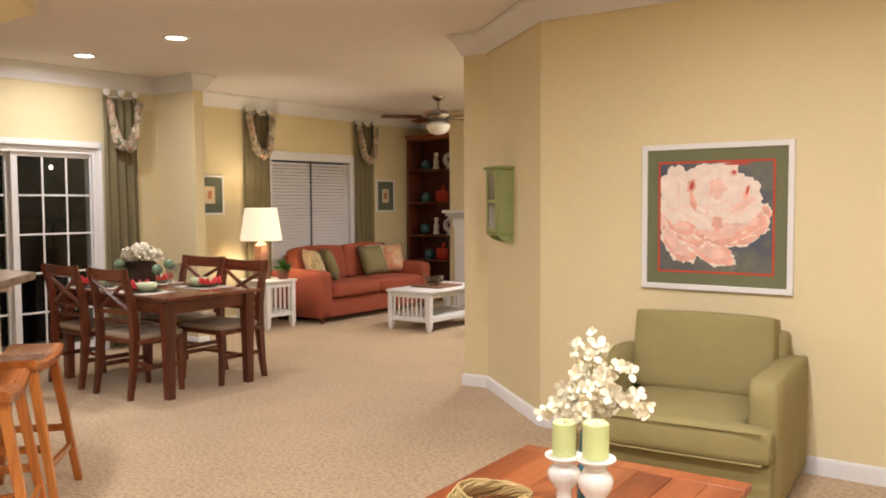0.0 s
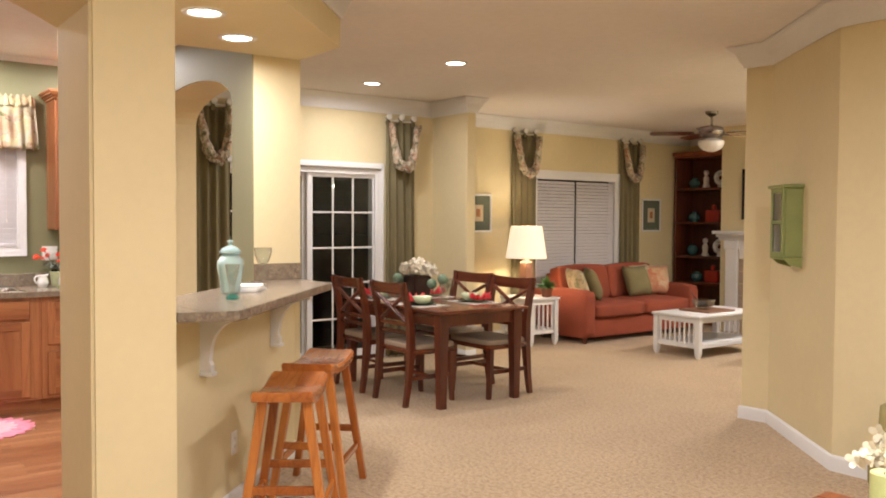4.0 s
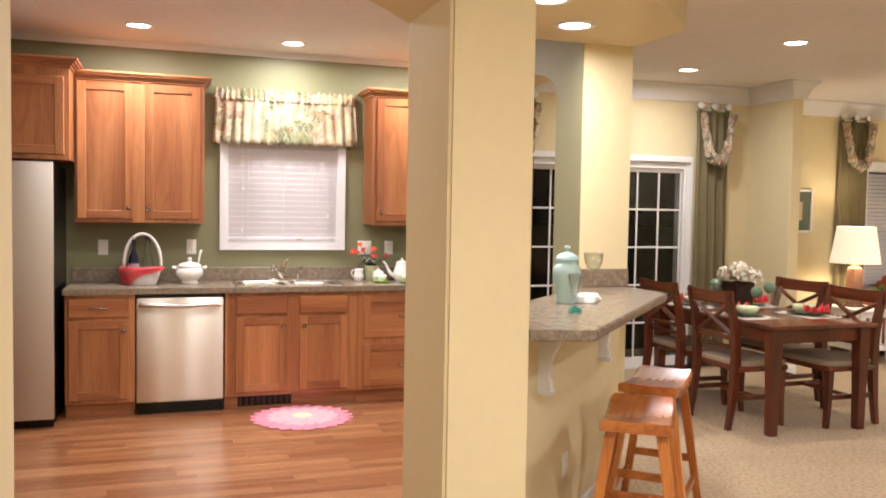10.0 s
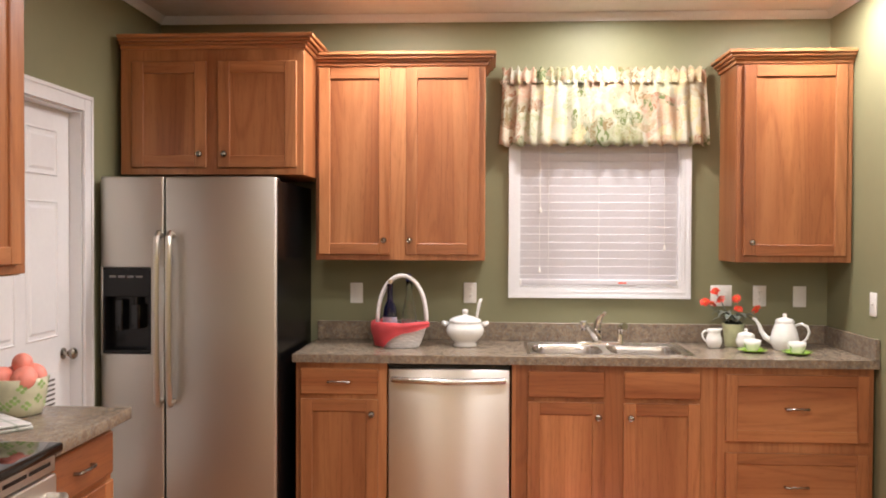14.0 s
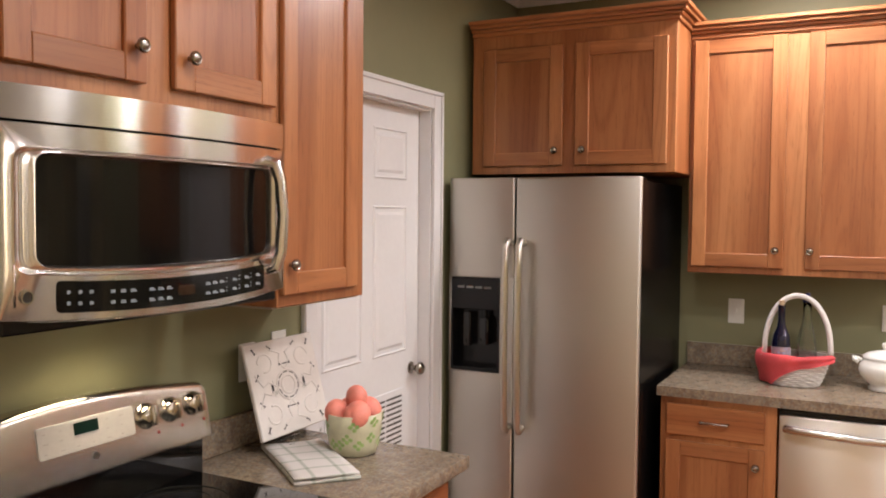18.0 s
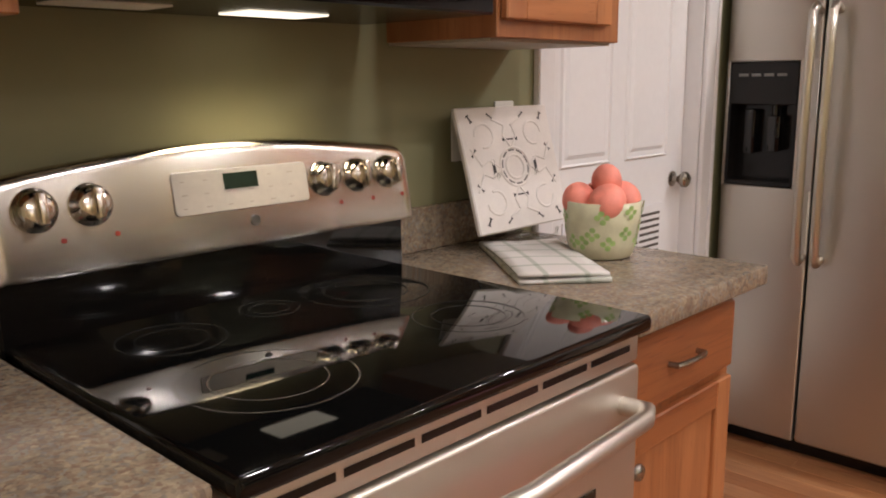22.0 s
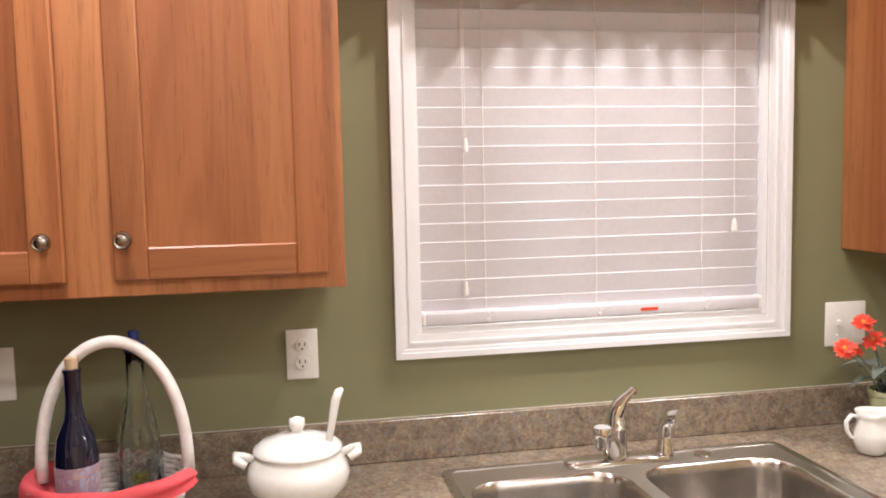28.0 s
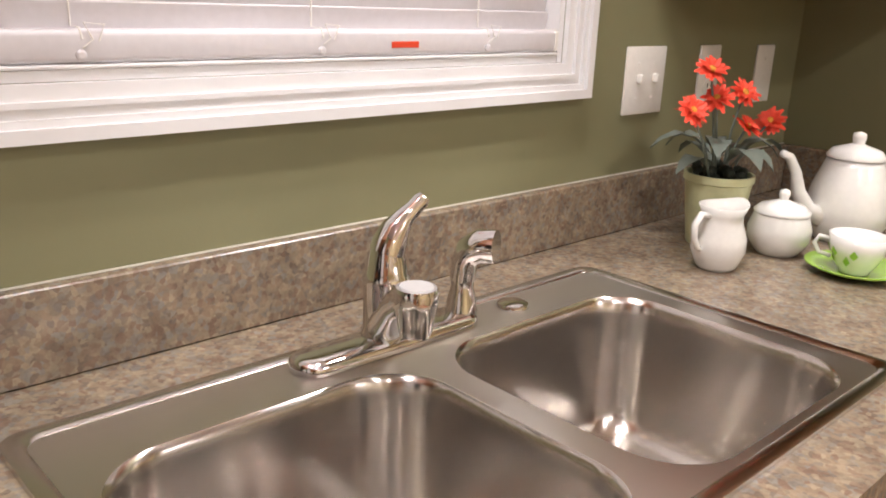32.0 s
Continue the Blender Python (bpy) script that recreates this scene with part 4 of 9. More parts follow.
def casing(parent, x0, x1, z0, z1, w=0.07, y=0.0):
    """Moulded casing round an opening: a flat, a bead and a raised outer edge on each side."""
    for nm, a in (("casing_side", "l"), ("casing_side", "r"), ("casing_bottom", "b"), ("casing_top", "t")):
        bm = bmesh.new()
        for o0, o1, d in ((0.0, 0.016, 0.010), (0.016, 0.022, 0.016), (0.022, w - 0.022, 0.013), (w - 0.022, w - 0.014, 0.018), (w - 0.014, w, 0.024)):
            if a == "l":
                q = [(x0 - o0, z0 - o0), (x0 - o1, z0 - o1), (x0 - o1, z1 + o1), (x0 - o0, z1 + o0)]
            elif a == "r":
                q = [(x1 + o0, z0 - o0), (x1 + o1, z0 - o1), (x1 + o1, z1 + o1), (x1 + o0, z1 + o0)]
            elif a == "b":
                q = [(x0 - o0, z0 - o0), (x0 - o1, z0 - o1), (x1 + o1, z0 - o1), (x1 + o0, z0 - o0)]
            else:
                q = [(x0 - o0, z1 + o0), (x0 - o1, z1 + o1), (x1 + o1, z1 + o1), (x1 + o0, z1 + o0)]
            fr = [bm.verts.new((u, y - d, v)) for u, v in q]
            bk = [bm.verts.new((u, y - 0.001, v)) for u, v in q]
            bm.faces.new(fr)
            for k in range(4):
                bm.faces.new((fr[k], fr[(k + 1) % 4], bk[(k + 1) % 4], bk[k]))
        part(nm, bm, WHITE, parent)


casing(win, WY0, WY1, WZ0, WZ1, 0.054)
bm = bmesh.new()
for a in ((WY0, WZ0, WY0 + 0.012, WZ1), (WY1 - 0.012, WZ0, WY1, WZ1), (WY0 + 0.012, WZ0, WY1 - 0.012, WZ0 + 0.012), (WY0 + 0.012, WZ1 - 0.012, WY1 - 0.012, WZ1)):
    slab(bm, a[0] + 0.0005, 0.0, a[1] + 0.0005, a[2] - 0.0005, 0.12, a[3] - 0.0005)
part("jamb", bm, WHITE, win)
boxpart("pane", WY0 + 0.012, 0.10, WZ0 + 0.012, WY1 - 0.012, 0.104, WZ1 - 0.012, PANE, win, 0.0)
boxpart("window_stool", WY0 + 0.013, -0.004, WZ0 + 0.0122, WY1 - 0.013, 0.09, WZ0 + 0.0162, WHITE, win, 0.0015, segs=2)

blind = thing("window_blind", on_window_wall(0), "white horizontal slat blind, lowered and closed", "blind")
n_slats = 26
slat_me = None
bx0, bx1 = WY0 + 0.0125, WY1 - 0.0125
zb = WZ0 + 0.052
pitch = 0.0455
for k in range(n_slats):
    z = zb + k * pitch
    if z > WZ1 - 0.05:
        break
    if slat_me is None:
        bm = bmesh.new()
        prof = [(0.0050, -0.026), (0.0022, -0.010), (-0.0010, 0.008), (-0.0035, 0.0228), (-0.0032, 0.0238), (-0.0024, 0.0245), (-0.0012, 0.0248)]
        fr = [[bm.verts.new((x, 0.026 + a + s, b)) for a, b in prof] for s in (0, 0.0032) for x in (bx0, bx1)]
        for i in range(len(prof) - 1):
            bm.faces.new((fr[0][i], fr[1][i], fr[1][i + 1], fr[0][i + 1]))
            bm.faces.new((fr[2][i], fr[2][i + 1], fr[3][i + 1], fr[3][i]))
        bm.faces.new((fr[0][0], fr[2][0], fr[3][0], fr[1][0]))
        bm.faces.new((fr[0][-1], fr[1][-1], fr[3][-1], fr[2][-1]))
        ob = part("slat", bm, BLIND, blind)
        slat_me = ob.data
        ob.location.z = z
    else:
        ob = new("slat", slat_me)
        ob.parent = blind
        ob.location.z = z
    ob.rotation_euler = (radians(random.uniform(-0.6, 0.6)), radians(random.uniform(-0.12, 0.12)), 0)
boxpart("bottom_rail", bx0, -0.001, zb - 0.0352, bx1, 0.042, zb - 0.003, BLIND, blind, 0.006, segs=3)
for x in (bx0 - 0.002, bx1 - 0.010):
    boxpart("end_cap", x, -0.0025, zb - 0.0355, x + 0.012, 0.0435, zb - 0.002, PLATE, blind, 0.004)
boxpart("head_rail", bx0, 0.008, WZ1 - 0.05, bx1, 0.05, WZ1 - 0.014, BLIND, blind, 0.003)
for x in (0.722, 1.003, 1.285):
    bm = bmesh.new()
    tube(bm, [(x, 0.0215, WZ1 - 0.05), (x, 0.0195, 1.7), (x + 0.001, 0.0195, zb), (x + 0.003, 0.002, zb - 0.001), (x + 0.004, -0.0018, zb - 0.012)], 0.0011, 6)
    part("ladder_cord", bm, PLATE, blind)
    bm = bmesh.new()
    tube(bm, [(x + 0.004, -0.0020, zb - 0.020), (x + 0.014, -0.0026, zb - 0.012), (x + 0.006, -0.0024, zb + 0.004), (x + 0.026, -0.0024, zb + 0.002), (x + 0.020, -0.0020, zb - 0.014)], 0.0009, 6)
    part("cord_loop", bm, PLATE, blind)
    bm = bmesh.new()
    lathe(bm, [(0.0, 0.0), (0.0055, 0.0), (0.0055, 0.002), (0.003, 0.003), (0.0, 0.003)], 12, pose(x + 0.002, -0.0008, zb - 0.027, 90))
    part("rail_plug", bm, BLIND, blind)
for x, z in ((0.671, 1.297), (bx0 + 0.112, 1.635), (bx1 - 0.075, 1.425)):
    bm = bmesh.new()
    tube(bm, [(x, 0.012, WZ1 - 0.06), (x, 0.006, z + 0.03)], 0.0011, 6)
    lathe(bm, [(0.0, 0.032), (0.004, 0.031), (0.006, 0.022), (0.0075, 0.004), (0.006, 0.0), (0.0, 0.0)], 12, pose(x, 0.006, z))
    part("tassel", bm, PLATE, blind)
boxpart("warning_tag", 1.112, -0.0022, zb - 0.025, 1.158, -0.0012, zb - 0.017, plain("red_label", (0.70, 0.06, 0.02), 0.5), blind, 0.0005, "small red warning tag")

val = thing("valance", on_window_wall(0.455), "gathered floral print valance above the sink window", "curtain")


def gathered(name, parent, w, zt, zb, mat, depth=0.03, folds=22, y=-0.05, seed=1, flare=1.5, hem=0.008, thick=0.002, crest=0.0):
    """Cloth hanging in uneven folds."""
    rnd = random.Random(seed)
    bm = bmesh.new()
    nx, nz = folds * 8, 10
    ph = [rnd.uniform(-0.9, 0.9) for _ in range(folds + 2)]
    am = [rnd.uniform(0.55, 1.15) for _ in range(folds + 2)]
    grid = []
    for s in (0, 1):
        rows = []
        for j in range(nz + 1):
            v = j / nz
            row = []
            for i in range(nx + 1):
                u = i / nx
                f = u * folds
                k = int(min(folds, f))
                a = am[k] * (1 - (f - k)) + am[k + 1] * (f - k)
                p = ph[k] * (1 - (f - k)) + ph[k + 1] * (f - k)
                yy = y - depth * a * (0.35 + 0.65 * v) * (0.5 + 0.5 * math.sin(2 * math.pi * f + p * (0.5 + v))) * 1.0
                x = w * (0.5 + (u - 0.5) * (1 + 0.02 * flare * v)) + 0.004 * math.sin(7 * f + 3 * v)
                z = zt + (zb - zt) * v + hem * v * math.sin(2 * math.pi * f + 1.2 + p) + crest * (1 - v) * math.sin(2 * math.pi * f + 0.6 + p) * a
                row.append(bm.verts.new((x, yy + s * thick, z)))
            rows.append(row)
        grid.append(rows)
    for s, rows in enumerate(grid):
        for a, b in zip(rows, rows[1:]):
            for i in range(nx):
                q = (a[i], a[i + 1], b[i + 1], b[i])
                bm.faces.new(q if s == 0 else tuple(reversed(q)))
    for rr in (0, -1):
        for i in range(nx):
            bm.faces.new((grid[0][rr][i], grid[0][rr][i + 1], grid[1][rr][i + 1], grid[1][rr][i]))
    return part(name, bm, mat, parent, smooth="all")


gathered("skirt", val, 1.125, 2.365, 2.005, CLOTHPRINT, 0.042, 15, -0.045, 3)
gathered("heading", val, 1.115, 2.432, 2.350, CLOTHPRINT, 0.036, 26, -0.045, 5, 0.3, 0.004, crest=0.014)
bm = bmesh.new()
tube(bm, [(0.0, 0.0, 2.362), (0.0, -0.035, 2.362), (0.02, -0.040, 2.362), (1.095, -0.040, 2.362), (1.115, -0.035, 2.362), (1.115, 0.0, 2.362)], 0.009, 8)
part("rod", bm, PLATE, val, smooth=True)


# ---- switch plates and outlets ----
def wall_plate(m, kind, label, w=0.072, h=0.116):
    t = thing("wall_outlet" if kind == "outlet" else "light_switch" if kind.startswith("switch") else "wall_plate", m, label, "outlet" if kind == "outlet" else "switch")
    boxpart("cover_plate", -w / 2, -0.006, -h / 2, w / 2, -0.0005, h / 2, PLATE, t, 0.003, segs=2)
    if kind == "outlet":
        for dz in (-0.020, 0.020):
            bm = bmesh.new()
            lathe(bm, [(0.0, 0.009), (0.015, 0.009), (0.0165, 0.0075), (0.0165, 0.005)], 18, pose(0, 0, dz, 90))
            s = part("socket", bm, PLATE, t)
            for dx in (-0.006, 0.006):
                boxpart("slot", dx - 0.0012, -0.0096, dz + 0.000, dx + 0.0012, -0.0092, dz + 0.008, BLACK, s, 0.0)
            boxpart("slot", -0.002, -0.0096, dz - 0.009, 0.002, -0.0092, dz - 0.005, BLACK, s, 0.0)
    else:
        xs = {"switch": (0.0,), "switch2": (-0.023, 0.023), "blank": (0.0,)}[kind]
        for x in xs:
            if kind != "blank":
                boxpart("toggle", x - 0.005, -0.016, -0.004, x + 0.005, -0.006, 0.012, PLATE, t, 0.0025)
        for x in xs:
            for dz in (-0.03, 0.03):
                bm = bmesh.new()
                lathe(bm, [(0.0, 0.0075), (0.003, 0.007), (0.0035, 0.006)], 10, pose(x, 0, dz, 90))
                part("screw", bm, PLATE, t)
    return t


wall_plate(on_window_wall(-0.365, 1.175), "switch", "white switch plate above the gift basket")
wall_plate(on_window_wall(0.282, 1.180), "outlet", "white duplex outlet above the tureen")
wall_plate(on_window_wall(1.680, 1.175), "switch2", "white double toggle switch plate", 0.117)
wall_plate(on_window_wall(1.890, 1.175), "outlet", "white duplex outlet above the flower pot")
wall_plate(on_window_wall(2.108, 1.173), "blank", "white blank plate with two screws")
wall_plate(pose(-6.68, KN, 1.178, 0, 0, 0), "switch", "white switch plate by the kitchen arch")
wall_plate(on_range_wall(-5.095, 1.165), "outlet", "white duplex outlet behind the scroll tile")
wall_plate(on_range_wall(-5.25, 1.185), "switch", "white switch plate beside the pantry door")

# ---- refrigerator ----
fr = thing("refrigerator", on_window_wall(-1.467), "stainless side-by-side refrigerator with water dispenser and black sides", "refrigerator")
FW, FX = 0.852, 0.835          # width; front of doors from the wall
boxpart("body", 0.004, -FX + 0.075, 0.03, FW - 0.004, -0.04, 1.765, FRBLACK, fr, 0.004)
boxpart("grille", 0.01, -FX + 0.06, 0.0, FW - 0.01, -FX + 0.085, 0.055, BLACK, fr, 0.003)
SPL = 0.312
bm = bmesh.new()
for a, b in ((0.0, SPL - 0.003),):
    slab(bm, a, -FX, 0.06, b, -FX + 0.07, 0.935, 0.008, 3)
    slab(bm, a, -FX, 1.345, b, -FX + 0.07, 1.78, 0.008, 3)
    slab(bm, a, -FX, 0.928, 0.012, -FX + 0.07, 1.352, 0.002)
    slab(bm, 0.246, -FX, 0.928, b, -FX + 0.07, 1.352, 0.002)
d1 = part("freezer_door", bm, STEEL_F, fr, smooth=True)
d2 = boxpart("fresh_food_door", SPL + 0.003, -FX, 0.06, FW, -FX + 0.026, 1.78, STEEL_F, fr, 0.012, segs=3)
boxpart("door_liner", SPL + 0.005, -FX + 0.0265, 0.062, FW - 0.002, -FX + 0.072, 1.778, FRBLACK, d2, 0.003, "black door edge")
bm = bmesh.new()
slab(bm, 0.012, -FX + 0.062, 0.935, 0.246, -FX + 0.068, 1.345)
part("dispenser_recess", bm, BLACK, d1, "black ice and water dispenser recess")
boxpart("dispenser_panel", 0.012, -FX - 0.002, 1.205, 0.246, -FX + 0.06, 1.345, BLACK, d1, 0.004)
boxpart("drip_tray", 0.012, -FX - 0.004, 0.935, 0.246, -FX + 0.06, 0.952, BLACK, d1, 0.003)
for x in (0.012, 0.236):
    boxpart("dispenser_cheek", x, -FX, 0.9525, x + 0.010, -FX + 0.06, 1.2045, BLACK, d1, 0.0)
bm = bmesh.new()
slab(bm, 0.06, -FX + 0.02, 1.04, 0.10, -FX + 0.05, 1.19, 0.006, 2)
slab(bm, 0.145, -FX + 0.01, 1.05, 0.19, -FX + 0.05, 1.17, 0.008, 2)
lathe(bm, [(0.012, 0.0), (0.012, 0.05)], 12, pose(0.165, -FX + 0.03, 1.155))
part("dispenser_paddle", bm, BLACKG, d1, smooth=True)
for k in range(4):
    boxpart("dispenser_key", 0.045 + 0.043 * k, -FX - 0.0035, 1.298, 0.078 + 0.043 * k, -FX - 0.002, 1.308, plain("grey_legend", (0.16, 0.16, 0.15), 0.4) if k == 0 else bpy.data.materials["grey_legend"], d1, 0.0005)
for x, par in ((SPL - 0.016, d1), (SPL + 0.042, d2)):
    bm = bmesh.new()
    tube(bm, [(x, -FX, 1.498), (x, -FX - 0.035, 1.512), (x, -FX - 0.055, 1.495), (x, -FX - 0.062, 1.40), (x, -FX - 0.066, 1.10), (x, -FX - 0.062, 0.80), (x, -FX - 0.055, 0.72), (x, -FX - 0.035, 0.700), (x, -FX, 0.712)], [0.014, 0.014, 0.015, 0.014, 0.014, 0.014, 0.015, 0.014, 0.014], 14)
    part("handle", bm, STEEL_Z, par, "curved stainless bar handle", smooth=True)

# ---- range wall: cabinets, range, microwave ----
RX0, RX1 = -4.017, -4.806         # range and microwave, left to right as one faces them
UD = 0.305
MCX = -4.862                     # seam between the cabinets over and beside the microwave
TCW = 5.280 + MCX - 0.001
c = cabinet("wall_cabinet", on_range_wall(MCX - 0.001), TCW, UD, 1.372, 2.41, "honey oak one-door wall cabinet beside the microwave", UG)
door_front(c, 0.008, TCW - 0.055, 1.405, 2.39, -UD, 0.032, 1.486)
boxpart("underside", 0.004, -UD + 0.02, 1.366, TCW - 0.004, -0.004, 1.3715, plain("pale_board", (0.42, 0.38, 0.32), 0.6), c, 0.0)
crown_piece(c, 0, TCW, 2.398, UD, left=False)
c = cabinet("wall_cabinet", on_range_wall(RX0), RX0 - MCX, UD, 1.857, 2.41, "honey oak two-door cabinet above the microwave", UG)
door_front(c, 0.058, 0.392, 1.897, 2.39, -UD, 0.362, 1.972)
door_front(c, 0.472, 0.825, 1.897, 2.39, -UD, 0.512, 1.970)
crown_piece(c, 0, RX0 - MCX, 2.398, UD, left=False, right=False)
c = cabinet("wall_cabinet", on_range_wall(EX0 - 0.003), EX0 - 0.003 - RX0 - 0.002, UD, 1.372, 2.41, "honey oak one-door wall cabinet in the range corner", UG)
wl = EX0 - 0.003 - RX0 - 0.002
door_front(c, 0.02, wl - 0.035, 1.405, 2.39, -UD, wl - 0.066, 1.49)
crown_piece(c, 0, wl, 2.398, UD, left=False, right=False)
BD = 0.60
c = cabinet("base_cabinet", on_range_wall(RX1 - 0.002), 0.474, BD, 0, 0.872, "honey oak base cabinet with one drawer beside the range", BG, toe=True)
drawer_front(c, 0.018, 0.455, 0.700, 0.845, -BD)
door_front(c, 0.018, 0.455, 0.130, 0.680, -BD, 0.05, 0.61)
c = cabinet("base_cabinet", on_range_wall(EX0 - 0.003), wl, BD, 0, 0.872, "honey oak base cabinet in the range corner", BG, toe=True)
drawer_front(c, 0.03, wl - 0.03, 0.700, 0.845, -BD)
door_front(c, 0.03, wl - 0.03, 0.130, 0.680, -BD, wl - 0.06, 0.61)
for x0, x1, lab in ((RX1 - 0.001, RX1 - 0.506, "speckled laminate countertop between range and pantry"), (EX0 - 0.001, RX0 + 0.002, "speckled laminate countertop in the range corner")):
    o = boxpart("countertop", min(x0, x1), KS + 0.001, 0.874, max(x0, x1), KS + 0.663, 0.914, COUNTER, None, 0.005, segs=2)
    tagged(o, lab, "countertop")
    o = boxpart("backsplash", min(x0, x1), KS + 0.001, 0.9145, max(x0, x1), KS + 0.021, 1.014, COUNTER, None, 0.002)
    tagged(o, "speckled laminate upstand on the range wall", "backsplash")

rg = thing("range", on_range_wall(RX0), "stainless electric range with black glass cooktop", "range")
RW = RX0 - RX1
boxpart("body", 0.004, -0.60, 0.08, RW - 0.004, -0.02, 0.895, BLACK, rg, 0.003)
boxpart("kick_drawer", 0.006, -0.64, 0.08, RW - 0.006, -0.60, 0.255, STEEL_X, rg, 0.006, segs=2)
od = boxpart("oven_door", 0.006, -0.668, 0.27, RW - 0.006, -0.60, 0.835, STEEL_X, rg, 0.008, segs=3)
boxpart("oven_window", 0.13, -0.6705, 0.36, RW - 0.13, -0.6685, 0.66, BLACKG, od, 0.001)
bm = bmesh.new()
tube(bm, [(0.055, -0.666, 0.775), (0.057, -0.712, 0.777), (0.085, -0.726, 0.777), (RW / 2, -0.746, 0.777), (RW - 0.085, -0.726, 0.777), (RW - 0.057, -0.712, 0.777), (RW - 0.055, -0.666, 0.775)], [0.016, 0.017, 0.0155, 0.0155, 0.0155, 0.017, 0.016], 14)
part("oven_handle", bm, STEEL_X, od, "bowed stainless oven handle", smooth=True)
vent = boxpart("vent_trim", 0.006, -0.664, 0.84, RW - 0.006, -0.60, 0.893, STEEL_X, rg, 0.006, segs=2)
for k in range(6):
    x = 0.03 + k * (RW - 0.06) / 6
    boxpart("vent_slot", x + 0.006, -0.6652, 0.862, x + (RW - 0.06) / 6 - 0.006, -0.6644, 0.873, BLACK, vent, 0.0)
bm = bmesh.new()
slab(bm, 0.006, -0.692, 0.896, RW - 0.012, -0.085, 0.924, 0.009, 3)
ck = part("cooktop", bm, plain("black_ceramic_glass", (0.003, 0.003, 0.003), 0.045, var=0.1, fine=0.0, spec=0.30), rg, "glossy black glass cooktop", smooth=True)
RING = plain("burner_mark", (0.022, 0.022, 0.022), 0.15)
for x, y, r in ((0.19, -0.48, 0.115), (0.19, -0.235, 0.08), (0.575, -0.475, 0.09), (0.575, -0.225, 0.115), (0.385, -0.20, 0.05)):
    for q in (r, r * 0.66):
        bm = bmesh.new()
        lathe(bm, [(q - 0.0012, 0.0), (q - 0.0012, 0.0004), (q + 0.0012, 0.0004), (q + 0.0012, 0.0)], 48, pose(x, y, 0.9241))
        part("burner_ring", bm, RING, ck)
# backguard: black lower riser, leaning steel panel with an arched top
bm = bmesh.new()
slab(bm, 0.0, -0.10, 0.90, RW, -0.015, 1.035, 0.004)
part("riser", bm, BLACKG, rg, smooth=True)
bm = bmesh.new()
rowf, rowb = [], []
ends = [0.0, 0.0015, 0.004, 0.008, 0.013, 0.019, 0.026, 0.034]
for u in ends + [0.034 + 0.932 * i / 24 for i in range(1, 24)] + [1 - e for e in reversed(ends)]:
    x = -0.004 + (RW + 0.016) * u
    e = max(0.0, 1 - min(u, 1 - u) / 0.034)
    top = 1.163 + 0.033 * math.sin(math.pi * u) - 0.024 * (1 - math.sqrt(max(0.0, 1 - e * e)))
    back = -0.1235 + 0.1853 * (top - 1.026)
    foot = 0.006 * (1 - math.sqrt(max(0.0, 1 - e * e)))
    prof = [(-0.120 + foot, 1.018), (-0.1235 + foot, 1.026), (back - 0.0035 + foot, top - 0.020)]
    prof += [(back - 0.0035 + foot + 0.019 * (1 - math.cos(radians(q))), top - 0.020 + 0.020 * math.sin(radians(q))) for q in (18, 36, 54, 72, 90)]
    rowf.append([bm.verts.new((x, y, z)) for y, z in prof])
    rowb.append([bm.verts.new((x, y, z)) for y, z in ((-0.03, 1.018), (-0.022, top - 0.010))])
for a, b, c0, d0 in zip(rowf, rowf[1:], rowb, rowb[1:]):
    for j in range(7):
        bm.faces.new((a[j], b[j], b[j + 1], a[j + 1]))
    bm.faces.new((a[7], b[7], d0[1], c0[1]))
    bm.faces.new((c0[1], d0[1], d0[0], c0[0]))
    bm.faces.new((c0[0], d0[0], b[0], a[0]))
bm.faces.new(rowf[0] + [rowb[0][1], rowb[0][0]])
bm.faces.new(rowf[-1] + [rowb[-1][1], rowb[-1][0]])
bg = part("control_panel", bm, STEEL_C, rg, smooth=True)
KNOBM = plain("polished_knob_steel", (0.62, 0.58, 0.52), 0.16, 1.0, 0.03)
LEAN = pose(0, -0.1235, 1.026, -10.5)
PANELM = plain("control_overlay", (0.50, 0.47, 0.44), 0.22, 0.1)
bm = bmesh.new()
loft(bm, [[LEAN @ Vector((x, y, z)) for x, z in rrect(0.276 + i, 0.056 + i, 0.543 - i, 0.127 - i, 0.008 - i, 5)] for i, y in ((0, 0.0), (0, -0.002), (0.001, -0.003))])
key = part("key_panel", bm, PANELM, bg, "pale key panel")
bm = bmesh.new()
slab(bm, 0.370, -0.0045, 0.092, 0.437, -0.003, 0.119, 0.0005, m=LEAN)
part("clock_display", bm, plain("display_green_black", (0.006, 0.02, 0.016), 0.1), bg)
LEG = plain("legend_grey", (0.30, 0.275, 0.25), 0.5)
for k in range(6):
    for j in range(3):
        if not (2 <= k <= 3 and j == 2):
            x = 0.290 + 0.042 * k
            bm = bmesh.new()
            slab(bm, x, -0.0036, 0.066 + 0.022 * j, x + (0.007, 0.011, 0.008)[(k + j) % 3], -0.003, 0.0677 + 0.022 * j, m=LEAN)
            part("key_legend", bm, LEG, key)
